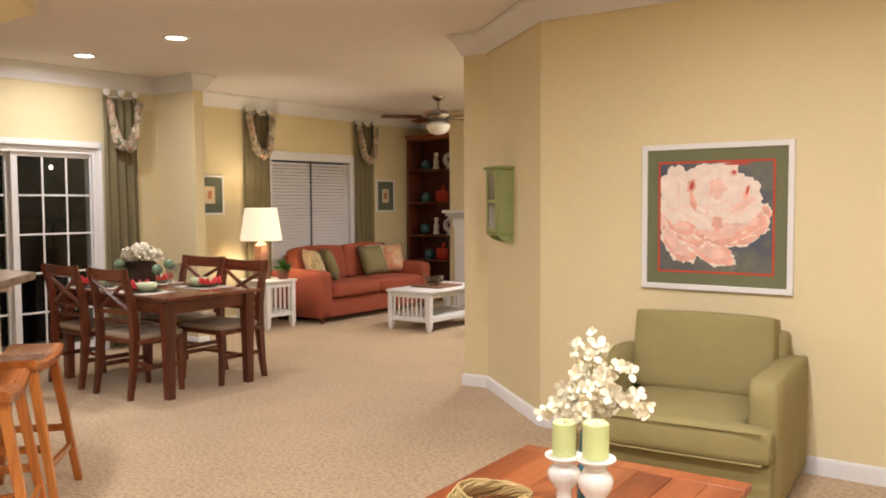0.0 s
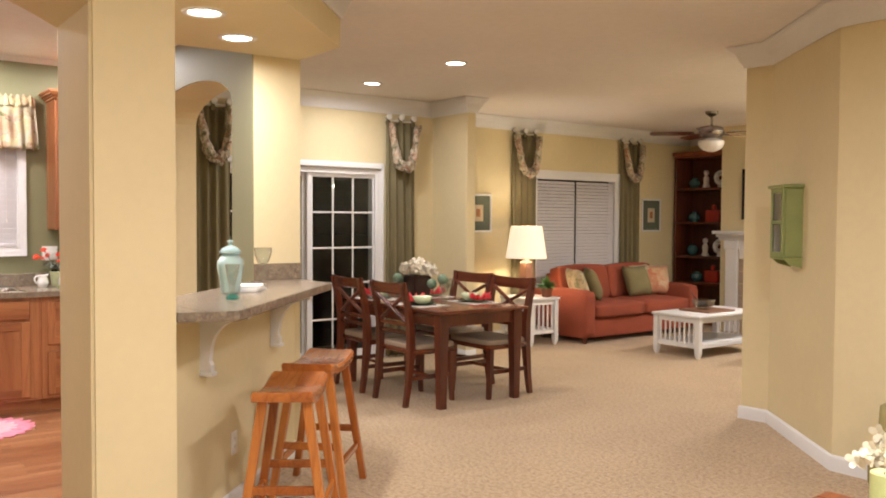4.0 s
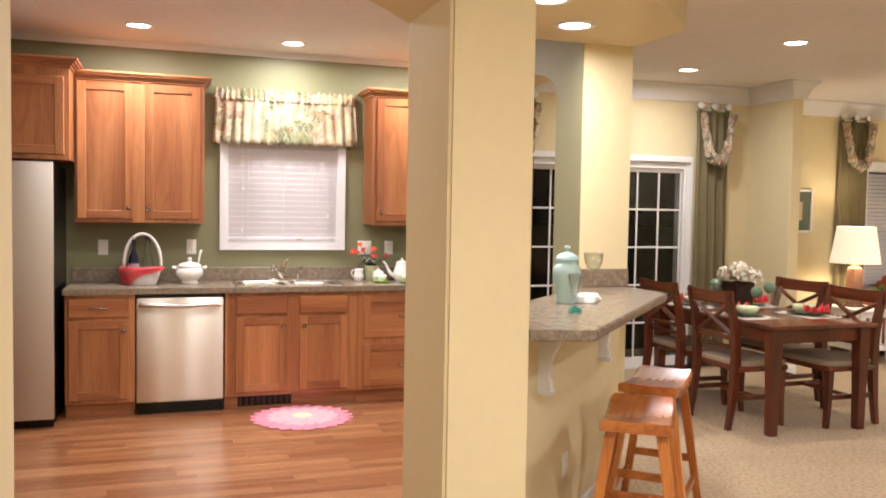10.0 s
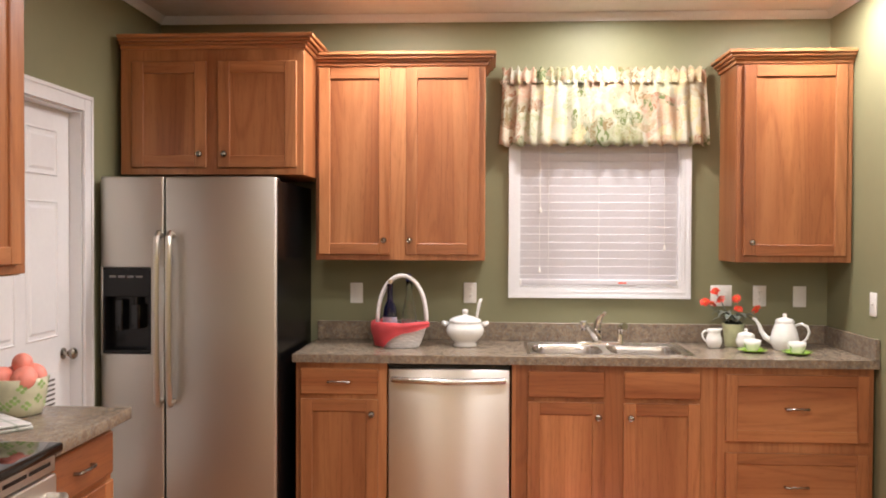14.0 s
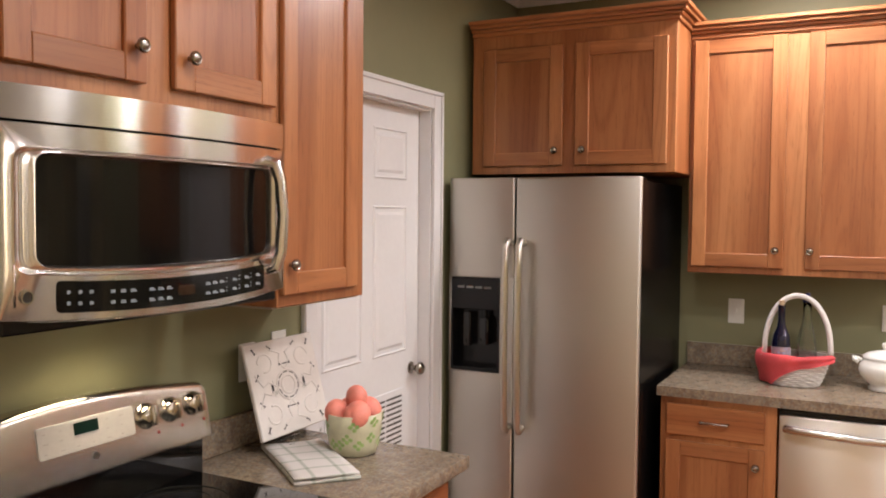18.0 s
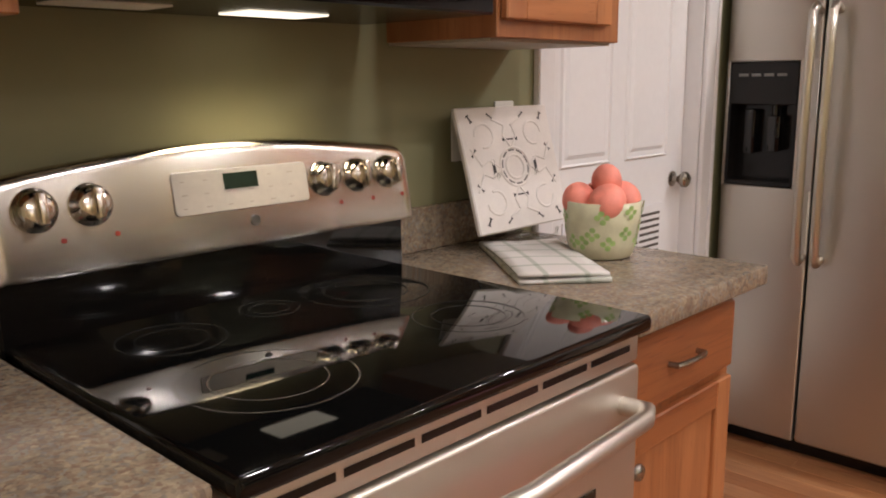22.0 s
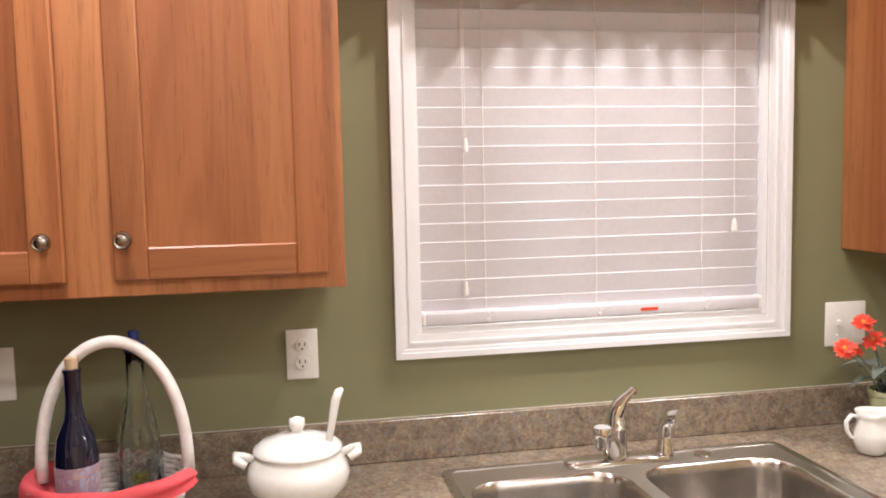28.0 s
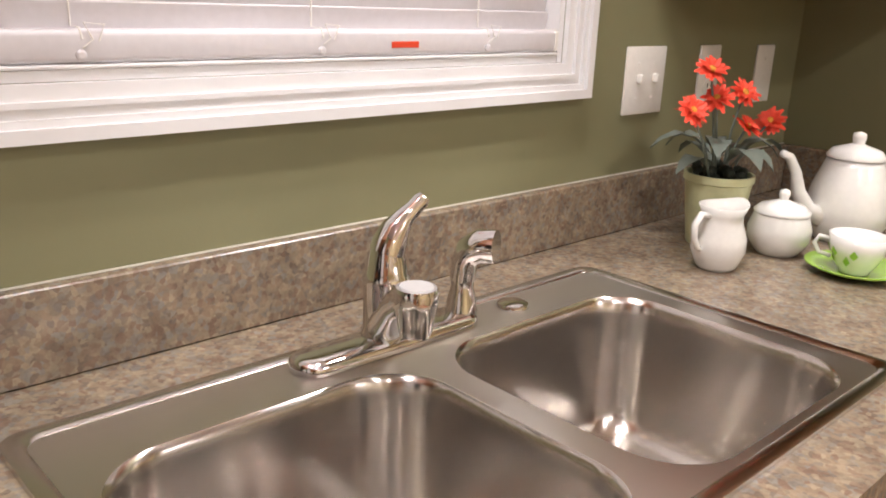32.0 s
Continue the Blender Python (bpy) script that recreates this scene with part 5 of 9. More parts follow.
for x in (0.062, 0.143, 0.582, 0.662, 0.741):
    bm = bmesh.new()
    lathe(bm, [(0.033, 0.0), (0.033, 0.003), (0.031, 0.005), (0.029, 0.014), (0.024, 0.022), (0.018, 0.025), (0.0, 0.025)], 28, LEAN @ pose(x, 0.0, 0.092, 90))
    k = part("control_knob", bm, KNOBM, bg, smooth=True)
    bm = bmesh.new()
    slab(bm, x - 0.0065, -0.040, 0.068, x + 0.0065, -0.022, 0.116, 0.004, 2, m=LEAN)
    part("grip", bm, KNOBM, k, smooth=True)
    bm = bmesh.new()
    lathe(bm, [(0.0, 0.0017), (0.004, 0.0015), (0.004, 0.0)], 10, LEAN @ pose(x + 0.034, 0.0, 0.044, 90))
    part("pilot_lamp", bm, plain("dark_red_lens", (0.35, 0.02, 0.01), 0.3), k)
bm = bmesh.new()
lathe(bm, [(0.0, 0.0015), (0.0068, 0.0015), (0.0072, 0.003), (0.009, 0.003), (0.0095, 0.0)], 24, LEAN @ pose(0.422, 0.0, 0.034, 90))
part("round_badge", bm, plain("badge_grey", (0.12, 0.11, 0.10), 0.3, 0.6), bg, smooth=True)

# microwave
MWGLASS = plain("smoked_black_glass", (0.004, 0.0038, 0.0036), 0.10, var=0.1, fine=0.0, spec=0.32)
mw = thing("microwave", on_range_wall(RX0), "over-the-range stainless microwave with black glass door", "microwave")
MZ0, MZ1, MD = 1.425, 1.848, 0.376
boxpart("body", 0.004, -MD + 0.02, MZ0 + 0.012, RW - 0.004, -0.01, MZ1, FRBLACK, mw, 0.003)


def bowed(bm, x0, x1, z0, z1, d, bow, thick, n=16, low=0.0, high=0.0):
    """A front panel that swells outwards; low and high let its bottom and top edges sag in the middle."""
    rows = []
    for i in range(n + 1):
        u = i / n
        x = x0 + (x1 - x0) * u
        g = (x - 0.0) / RW
        y = -d - bow * (1 - (2 * g - 1) ** 2)
        zz, zt = z0 - low * (1 - (2 * g - 1) ** 2), z1 - high * (1 - (2 * g - 1) ** 2)
        rows.append([bm.verts.new(p) for p in ((x, y, zz), (x, y, zt), (x, y + thick, zt), (x, y + thick, zz))])
    for a, b in zip(rows, rows[1:]):
        for j in range(4):
            bm.faces.new((a[j], b[j], b[(j + 1) % 4], a[(j + 1) % 4]))
    bm.faces.new(rows[0])
    bm.faces.new(list(reversed(rows[-1])))


bm = bmesh.new()
bowed(bm, 0.0, RW, 1.786, MZ1, MD - 0.006, 0.035, 0.05)
part("top_grille", bm, STEEL_P, mw, smooth=True)


def swell(x):
    return 1 - (2 * x / RW - 1) ** 2


def on_bow(x, z, d=0.0):
    """A point of the door: bowed outwards, with its lower lines sagging in the middle."""
    low = min(1.0, max(0.0, (1.70 - z) / 0.14))
    return (x, -MD - 0.035 * swell(x) - d, z - 0.019 * low * swell(x))


def door_ring(x0, z0, x1, z1, r, d):
    """A closed line of the door front: straight runs split finely, round corners."""
    pts = rrect(x0, z0, x1, z1, r, 6)
    out = []
    for a, b in zip(pts, pts[1:] + pts[:1]):
        k = 20 if abs(a[0] - b[0]) > 0.2 else (6 if abs(a[1] - b[1]) > 0.08 else 1)
        for i in range(k):
            out.append(on_bow(a[0] + (b[0] - a[0]) * i / k, a[1] + (b[1] - a[1]) * i / k, d))
    return out


gx0, gx1, gz0, gz1 = 0.078, RW - 0.054, 1.536, 1.727
bm = bmesh.new()
loft(bm, [door_ring(*q) for q in (
    (gx0 + 0.002, gz0 + 0.002, gx1 - 0.002, gz1 - 0.002, 0.022, -0.022),
    (gx0, gz0, gx1, gz1, 0.023, -0.010),
    (gx0 - 0.003, gz0 - 0.0025, gx1 + 0.003, gz1 + 0.0025, 0.024, -0.002),
    (gx0 - 0.007, gz0 - 0.005, gx1 + 0.006, gz1 + 0.0045, 0.025, 0.0015),
    (gx0 - 0.013, gz0 - 0.008, gx1 + 0.010, gz1 + 0.0065, 0.026, 0.0005),
    (gx0 - 0.024, gz0 - 0.011, gx1 + 0.018, gz1 + 0.0085, 0.027, -0.0055),
    (gx0 - 0.036, gz0 - 0.013, gx1 + 0.027, gz1 + 0.0100, 0.027, -0.0045),
    (gx0 - 0.042, gz0 - 0.0145, gx1 + 0.032, gz1 + 0.0112, 0.026, 0.0000),
    (gx0 - 0.045, gz0 - 0.0160, gx1 + 0.035, gz1 + 0.0122, 0.024, 0.0020),
    (gx0 - 0.049, gz0 - 0.0175, gx1 + 0.039, gz1 + 0.0135, 0.020, 0.0000),
    (0.006, MZ0 + 0.012, RW - 0.006, 1.780, 0.0060, 0.0),
    (0.001, MZ0 + 0.008, RW - 0.001, 1.782, 0.0030, -0.006),
    (0.000, MZ0 + 0.008, RW, 1.782, 0.0030, -0.050))], cap_last=False)
dr = part("door_frame", bm, STEEL_P, mw, "stainless door frame with a dished window surround", smooth=True)
bm = bmesh.new()
loft(bm, [[on_bow(x, z, d) for x, z in ((gx0 + (gx1 - gx0) * i / 24, z) for i in range(25))] for z, d in ((gz0 - 0.001, -0.013), (gz1 + 0.001, -0.013), (gz1 + 0.001, -0.045), (gz0 - 0.001, -0.045))], cap_last=False)
part("door_glass", bm, MWGLASS, mw, "black glass door window")
bm = bmesh.new()
tube(bm, [on_bow(0.036, MZ0 + 0.040, -0.0012), on_bow(0.034, 1.46, -0.0010), on_bow(0.033, 1.50, -0.0008), on_bow(0.0335, 1.545, -0.0010)], [0.0012, 0.0030, 0.0032, 0.0024], 8)
part("edge_bead", bm, STEEL_P, dr, smooth="all")
# key strip with round ends
bm = bmesh.new()
cols = []
ka, kb = 0.108, RW - 0.101
for u in [0.0, 0.001, 0.003, 0.006, 0.010] + [0.010 + (kb - ka - 0.020) * i / 20 for i in range(1, 20)] + [kb - ka - q for q in (0.010, 0.006, 0.003, 0.001, 0.0)]:
    e = max(0.0, 1 - min(u, kb - ka - u) / 0.010)
    cut = 0.010 * (1 - math.sqrt(max(0.0, 1 - e * e)))
    cols.append([bm.verts.new(on_bow(ka + u, z, d)) for z, d in ((1.450 + cut, -0.003), (1.450 + cut, 0.0010), (1.509 - cut, 0.0010), (1.509 - cut, -0.003))])
for p, q in zip(cols, cols[1:]):
    for j in range(3):
        bm.faces.new((p[j], q[j], q[j + 1], p[j + 1]))
cp = part("key_strip", bm, MWGLASS, mw, "black key strip with pale legends")
KEYM = plain("key_legend_blue_grey", (0.28, 0.33, 0.36), 0.5)
for k in range(24):
    for j in range(2):
        x = 0.128 + 0.0228 * k
        if 0.372 < x < 0.45 or (k < 10 and k % 4 == 3):
            continue
        y = -MD - 0.0012 - 0.035 * swell(x)
        sg = 0.019 * swell(x)
        tiny = x > 0.50 and k % 2 == 0
        for q in ((0.0, 0.008) if tiny else (0.0, 0.0035)):
            w = 0.0028 if tiny else 0.0155
            boxpart("key_legend", x, y - 0.0006, 1.464 - sg + 0.021 * j + q, x + w - (0.004 if q and not tiny else 0), y + 0.002, 1.4664 - sg + 0.021 * j + q, KEYM, cp, 0.0)
bm = bmesh.new()
slab(bm, 0.388, -MD - 0.0372, 1.470 - 0.019, 0.436, -MD - 0.034, 1.490 - 0.019, 0.001)
part("clock_display", bm, plain("amber_black_display", (0.030, 0.016, 0.008), 0.1), cp, "dark amber clock display")
bm = bmesh.new()
hx = RW - 0.074
tube(bm, [(hx - 0.008, -MD - 0.008, 1.752), (hx - 0.007, -MD - 0.036, 1.742), (hx, -MD - 0.046, 1.70), (hx + 0.004, -MD - 0.050, 1.62), (hx + 0.001, -MD - 0.046, 1.53), (hx - 0.006, -MD - 0.036, 1.492), (hx - 0.008, -MD - 0.008, 1.484)], [0.014, 0.0155, 0.0145, 0.0140, 0.0145, 0.0155, 0.014], 14)
part("door_handle", bm, STEEL_P, mw, "curved steel door handle", smooth=True)
bm = bmesh.new()
bdm = pose(0.054, -MD - 0.0085, 1.474, 90)
lathe(bm, [(0.0095, 0.0015), (0.0100, 0.0045), (0.0125, 0.0045), (0.0135, 0.0)], 24, bdm)
bd = part("round_badge", bm, KNOBM, mw, "round badge with a steel ring", smooth=True)
bm = bmesh.new()
lathe(bm, [(0.0, 0.0022), (0.0098, 0.0022)], 24, bdm)
for q in (-1, 1):
    tube(bm, [bdm @ Vector((q * 0.001, 0.006, 0.003)), bdm @ Vector((q * 0.005, 0.002, 0.003)), bdm @ Vector((q * 0.002, -0.006, 0.003))], 0.0008, 6)
part("badge_face", bm, plain("dark_badge_enamel", (0.10, 0.095, 0.09), 0.25, 0.7), bd)
bm = bmesh.new()
slab(bm, 0.02, -MD + 0.012, MZ0 - 0.020, RW - 0.02, -0.02, MZ0 + 0.012, 0.004)
part("underside", bm, BLACK, mw)
for x in (0.10, 0.39):
    boxpart("lamp_lens", x, -0.180, MZ0 - 0.0225, x + 0.16, -0.090, MZ0 - 0.0195, PLATE if x < 0.2 else glow("hood_lamp", (1.0, 0.90, 0.74), 1.8), mw, 0.001)
l = bpy.data.lights.new("hood_lamp", "AREA")
l.shape, l.size, l.size_y, l.energy, l.color = "RECTANGLE", 0.22, 0.09, 0.85, (1.0, 0.83, 0.56)
l.spread = radians(92)
o = new("hood_lamp", l)
o.matrix_basis = on_range_wall(RX0) @ pose(0.47, -0.135, MZ0 - 0.027)

# ---- pantry door ----
pd = thing("door_1", on_range_wall(PDX1), "white six-panel pantry door with a louvre vent, closed", "door", kind="structure")
PW = PDX1 - PDX0
REC = 0.055                        # the leaf sits back in its frame
leaf = boxpart("leaf", 0.012, REC, 0.012, PW - 0.012, REC + 0.035, PDZ - 0.012, WHITE, pd, 0.002)
pw = (PW - 0.024 - 0.115 * 2 - 0.09) / 2
for x0 in (0.012 + 0.115, 0.012 + 0.115 + pw + 0.09):
    for z0, z1 in ((1.765, 1.965), (1.045, 1.65)):
        bm = bmesh.new()
        loft(bm, [[(x0 + i, REC - d, z0 + i), (x0 + pw - i, REC - d, z0 + i), (x0 + pw - i, REC - d, z1 - i), (x0 + i, REC - d, z1 - i)] for i, d in ((-0.004, 0.0005), (0.003, 0.006), (0.010, -0.003), (0.016, -0.003), (0.034, 0.006))])
        part("panel", bm, WHITE, leaf)
# louvre vent
lv = boxpart("vent_frame", 0.14, REC - 0.006, 0.38, PW - 0.14, REC - 0.0005, 0.888, WHITE, leaf, 0.002)
vw = (PW - 0.14 - 0.14 - 0.03) / 4
louv = None
# Dark strips on the solid frame paint the shade between the louvres
DARKGAP = plain("painted_vent_shade", (0.10, 0.09, 0.08), 0.8)
for q in range(4):
    x0 = 0.155 + q * vw
    for k in range(22):
        z = 0.40 + k * 0.0215
        if louv is None:
            bm = bmesh.new()
            slab(bm, 0.006, REC - 0.0068, 0.0, vw - 0.006, REC - 0.006, 0.009)
            ob = part("louvre_gap", bm, DARKGAP, lv)
            louv = ob.data
        else:
            ob = new("louvre_gap", louv)
            ob.parent = lv
        ob.location = (x0, 0, z)
bm = bmesh.new()
lathe(bm, [(0.026, 0.0), (0.026, 0.004), (0.012, 0.007), (0.010, 0.022), (0.017, 0.030), (0.0265, 0.042), (0.026, 0.054), (0.018, 0.062), (0.0, 0.064)], 24, pose(PW - 0.076, REC, 0.960, 90))
part("door_knob", bm, NICKEL, leaf, "round satin nickel knob", smooth=True)
bm = bmesh.new()
for a in ((0.0, 0.0, 0.012, PDZ), (PW - 0.012, 0.0, PW, PDZ), (0.012, PDZ - 0.012, PW - 0.012, PDZ)):
    slab(bm, a[0] + 0.0005, -0.0, a[1], a[2] - 0.0005, 0.138, a[3] - 0.0005)
part("jamb", bm, WHITE, pd)
for nm, a in (("casing_side", (-0.072, 0.0, 0.004, PDZ + 0.072)), ("casing_side", (PW - 0.004, 0.0, PW + 0.072, PDZ + 0.072)), ("casing_top", (0.005, PDZ - 0.004, PW - 0.005, PDZ + 0.072))):
    bm = bmesh.new()
    slab(bm, a[0], -0.017, a[1], a[2], -0.001, a[3], 0.004, 2)
    if nm == "casing_side":
        q = a[0] if a[0] < 0 else a[2] - 0.02
        slab(bm, q, -0.023, a[1], q + 0.02, -0.017, a[3], 0.003)
    else:
        slab(bm, a[0] - 0.075, -0.023, a[3] - 0.02, a[2] + 0.075, -0.0172, a[3] - 0.0005, 0.003)
    part(nm, bm, WHITE, pd)


# ---- breakfast bar ----
bm = bmesh.new()
BAR = [(-2.975, 1.535), (-4.105, 2.573), (ARE + 0.002, 2.573), (ARE + 0.002, KN + 0.002), slant(1.42, -0.17), slant(0.0, -0.17), (-3.25, 1.306), (-3.035, 1.306)]
prism(bm, BAR, BARZ - 0.04, BARZ)
bmesh.ops.bevel(bm, geom=[e for e in bm.edges if abs(e.verts[0].co.z - e.verts[1].co.z) < 0.001], offset=0.006, segments=2, affect="EDGES")
bar = part("countertop", bm, COUNTER, smooth=True)
tagged(bar, "speckled brown laminate breakfast bar top with a clipped corner", "countertop")
o = boxpart("backsplash", ARE + 0.002, KN + 0.004, BARZ + 0.0005, ARE + 0.021, KN2 - 0.003, BARZ + 0.100, COUNTER, None, 0.002)
tagged(o, "speckled laminate upstand against the end of the arched wall", "backsplash")


def corbel(along):
    x, y = slant(along, 0.0)
    t = thing("bar_bracket", pose(x, y, 0, 0, 0, 135), "white painted curved wooden bar bracket", "bracket", "bar brackets")
    bm = bmesh.new()
    pts = [(0.001, 0.735), (0.055, 0.735), (0.055, 0.765), (0.045, 0.785), (0.045, 0.80)]
    for k in range(9):
        a = radians(180 - 90 * k / 8)
        pts.append((0.215 + 0.165 * math.cos(a), 0.82 + 0.165 * math.sin(a)))
    pts += [(0.235, 0.985), (0.235, 1.012), (0.001, 1.012)]
    prism(bm, pts, -0.02, 0.02, Matrix(((0, 0, 1, 0), (-1, 0, 0, 0), (0, 1, 0, BARZ - 1.072), (0, 0, 0, 1))))
    part("corbel", bm, WHITE, t)
    boxpart("top_plate", -0.035, -0.24, BARZ - 0.0595, 0.035, -0.001, BARZ - 0.0405, WHITE, t, 0.003)
    boxpart("foot", -0.028, -0.065, 0.740, 0.028, -0.001, 0.7578, WHITE, t, 0.003)


corbel(0.42)
corbel(1.335)
wall_plate(pose(*slant(0.79, 0.0), 0.33, 0, 0, 135), "outlet", "white outlet low on the bar wall")

# things on the bar
jx, jy = -3.79, 1.828
t = thing("ginger_jar", pose(jx, jy, BARZ + 0.0005) @ Matrix.Diagonal((0.72, 0.72, 0.72, 1)), "pale aqua glass ginger jar with lid", "jar")
JARM = plain("milky_aqua_glass", (0.58, 0.80, 0.79), 0.10, var=0.08, coat=0.4)
for nd in JARM.node_tree.nodes:
    if nd.type == "BSDF_PRINCIPLED":
        nd.inputs["Transmission Weight"].default_value = 0.55
bm = bmesh.new()
lathe(bm, [(0.0, 0.0), (0.062, 0.0), (0.066, 0.01), (0.070, 0.06), (0.083, 0.13), (0.092, 0.185), (0.088, 0.225), (0.066, 0.250), (0.060, 0.258), (0.060, 0.268), (0.0, 0.268)], 32)
part("jar", bm, JARM, t, smooth="all")
bm = bmesh.new()
lathe(bm, [(0.068, 0.268), (0.074, 0.272), (0.074, 0.284), (0.060, 0.305), (0.030, 0.322), (0.013, 0.328), (0.011, 0.336), (0.020, 0.346), (0.019, 0.362), (0.0, 0.368)], 32)
part("lid", bm, JARM, t, smooth="all")


def goblet(m, label, h=0.215, r=0.055, mat=None, stem=0.5, stemr=0.012):
    t = thing("glass_goblet", m, label, "glass")
    bm = bmesh.new()
    lathe(bm, [(0.0, 0.0), (0.036, 0.0), (0.036, 0.003), (0.012, 0.008), (stemr, 0.02), (stemr * 1.5, h * stem * 0.6), (stemr, h * stem), (r * 0.6, h * (stem + 0.1)), (r * 0.9, h * (stem + 0.28)), (r, h), (r - 0.002, h), (r * 0.9 - 0.002, h * (stem + 0.28)), (r * 0.58, h * (stem + 0.12)), (0.0, h * (stem + 0.04))], 24)
    part("goblet", bm, mat or GLASS, t, smooth="all")
    return t


goblet(pose(-4.17, 2.172, BARZ + 0.0005), "clear stemmed wine glass on the bar", 0.208, 0.05)
g = thing("glass_flute", pose(-3.472, 1.708, BARZ + 0.0005), "clear glass flute with a thick aqua foot", "glass")
bm = bmesh.new()
lathe(bm, [(0.0, 0.0), (0.029, 0.0), (0.031, 0.008), (0.024, 0.018), (0.013, 0.024), (0.0, 0.0245)], 24)
part("foot", bm, AQUA, g, "thick aqua glass foot", smooth="all")
bm = bmesh.new()
lathe(bm, [(0.0, 0.025), (0.012, 0.025), (0.011, 0.045), (0.017, 0.075), (0.027, 0.115), (0.032, 0.160), (0.030, 0.160), (0.025, 0.115), (0.015, 0.078), (0.0, 0.06)], 24)
part("bowl", bm, GLASS, g, smooth="all")
t = thing("folded_napkin", pose(-3.86, 1.955, BARZ + 0.0005, 0, 0, 140) @ Matrix.Diagonal((1.2, 1.1, 1.0, 1)), "folded white cloth napkin on the bar", "napkin")
NAPM = plain("white_linen", (0.78, 0.77, 0.74), 0.85, grain=0.4, gscale=400)
for k in range(5):
    bm = bmesh.new()
    slab(bm, -0.085 + 0.004 * k, -0.06, 0.0005 + 0.006 * k, 0.085 - 0.003 * k, 0.06 - 0.004 * k, 0.006 + 0.006 * k, 0.0025, 2, pose(0, 0, 0, 0, 0, 3 * k))
    part("cloth_fold", bm, NAPM, t, smooth=True)


# ---- bar stools ----
def bar_stool(m):
    t = thing("bar_stool", m, "honey-stained wooden saddle bar stool", "stool", "bar stools")
    H, L, D = 0.728, 0.50, 0.27
    bm = bmesh.new()
    n = 18
    rows = []
    for i in range(n + 1):
        u = -1 + 2 * i / n
        x = u * L / 2
        z = H - 0.030 + 0.030 * u * u
        hw = D / 2 - 0.006 * (abs(u) > 0.97)
        rows.append([bm.verts.new(p) for p in ((x, -hw, z - 0.044), (x, -hw - 0.003, z - 0.012), (x, -hw + 0.008, z), (x, 0, z - 0.003), (x, hw - 0.008, z), (x, hw + 0.003, z - 0.012), (x, hw, z - 0.044))])
    for a, b in zip(rows, rows[1:]):
        for j in range(7):
            bm.faces.new((a[j], a[(j + 1) % 7], b[(j + 1) % 7], b[j]))
    bm.faces.new(rows[0])
    bm.faces.new(list(reversed(rows[-1])))
    part("seat", bm, STOOLX, t, "dished glued-plank seat", smooth=True)
    tops = {}
    for sx in (-1, 1):
        for sy in (-1, 1):
            a = Vector((sx * 0.175, sy * 0.095, H - 0.055))
            b = Vector((sx * 0.225, sy * 0.195, 0.0))
            tops[sx, sy] = (a, b)
            bm = bmesh.new()
            w0, w1 = 0.021, 0.018
            rows = []
            for p, w in ((a, w0), (b, w1)):
                rows.append([(p.x + dx * w, p.y + dy * w, p.z) for dx, dy in ((-1, -1), (1, -1), (1, 1), (-1, 1))])
            loft(bm, rows, True, True)
            bmesh.ops.bevel(bm, geom=list(bm.edges), offset=0.003, segments=1, affect="EDGES")
            part("leg", bm, STOOLW, t)

    def rail(name, k0, k1, z, w=0.011, h=0.018):
        p = []
        for k in (k0, k1):
            a, b = tops[k]
            f = (a.z - z) / (a.z - b.z)
            p.append(a.lerp(b, f))
        d = p[1] - p[0]
        m2 = Matrix.Translation(p[0]) @ d.to_track_quat("X", "Z").to_matrix().to_4x4()
        bm = bmesh.new()
        slab(bm, 0.0, -w, -h, d.length, w, h, 0.003, 1, m2)
        part(name, bm, STOOLX, t)

    rail("apron", (-1, -1), (1, -1), H - 0.075)
    rail("apron", (-1, 1), (1, 1), H - 0.075)
    rail("stretcher", (-1, -1), (1, -1), 0.20)
    rail("stretcher", (-1, 1), (1, 1), 0.20)
    rail("stretcher", (-1, -1), (-1, 1), 0.29)
    rail("stretcher", (1, -1), (1, 1), 0.29)
    return t


s1 = bar_stool(pose(-3.27, 1.905, 0, 0, 0, 145))
copy_thing(s1, pose(-3.83, 2.345, 0, 0, 0, 137))

# ---- dining room ----
# sliding door
sd = thing("door_2", pose(DX, SLY0, 0, 0, 0, 90), "white sliding glass patio door with grilles, dark outside", "door", kind="structure")
SLW = SLY1 - SLY0
casing(sd, 0.0, SLW, -0.2, SLZ, 0.06)
bm = bmesh.new()
slab(bm, 0.0005, -0.002, 0, 0.035, 0.135, SLZ)
slab(bm, SLW - 0.035, -0.002, 0, SLW - 0.0005, 0.135, SLZ)
slab(bm, 0.035, -0.002, SLZ - 0.06, SLW - 0.035, 0.135, SLZ)
slab(bm, 0.035, 0.0, 0, SLW - 0.035, 0.135, 0.03)
part("frame", bm, WHITE, sd)
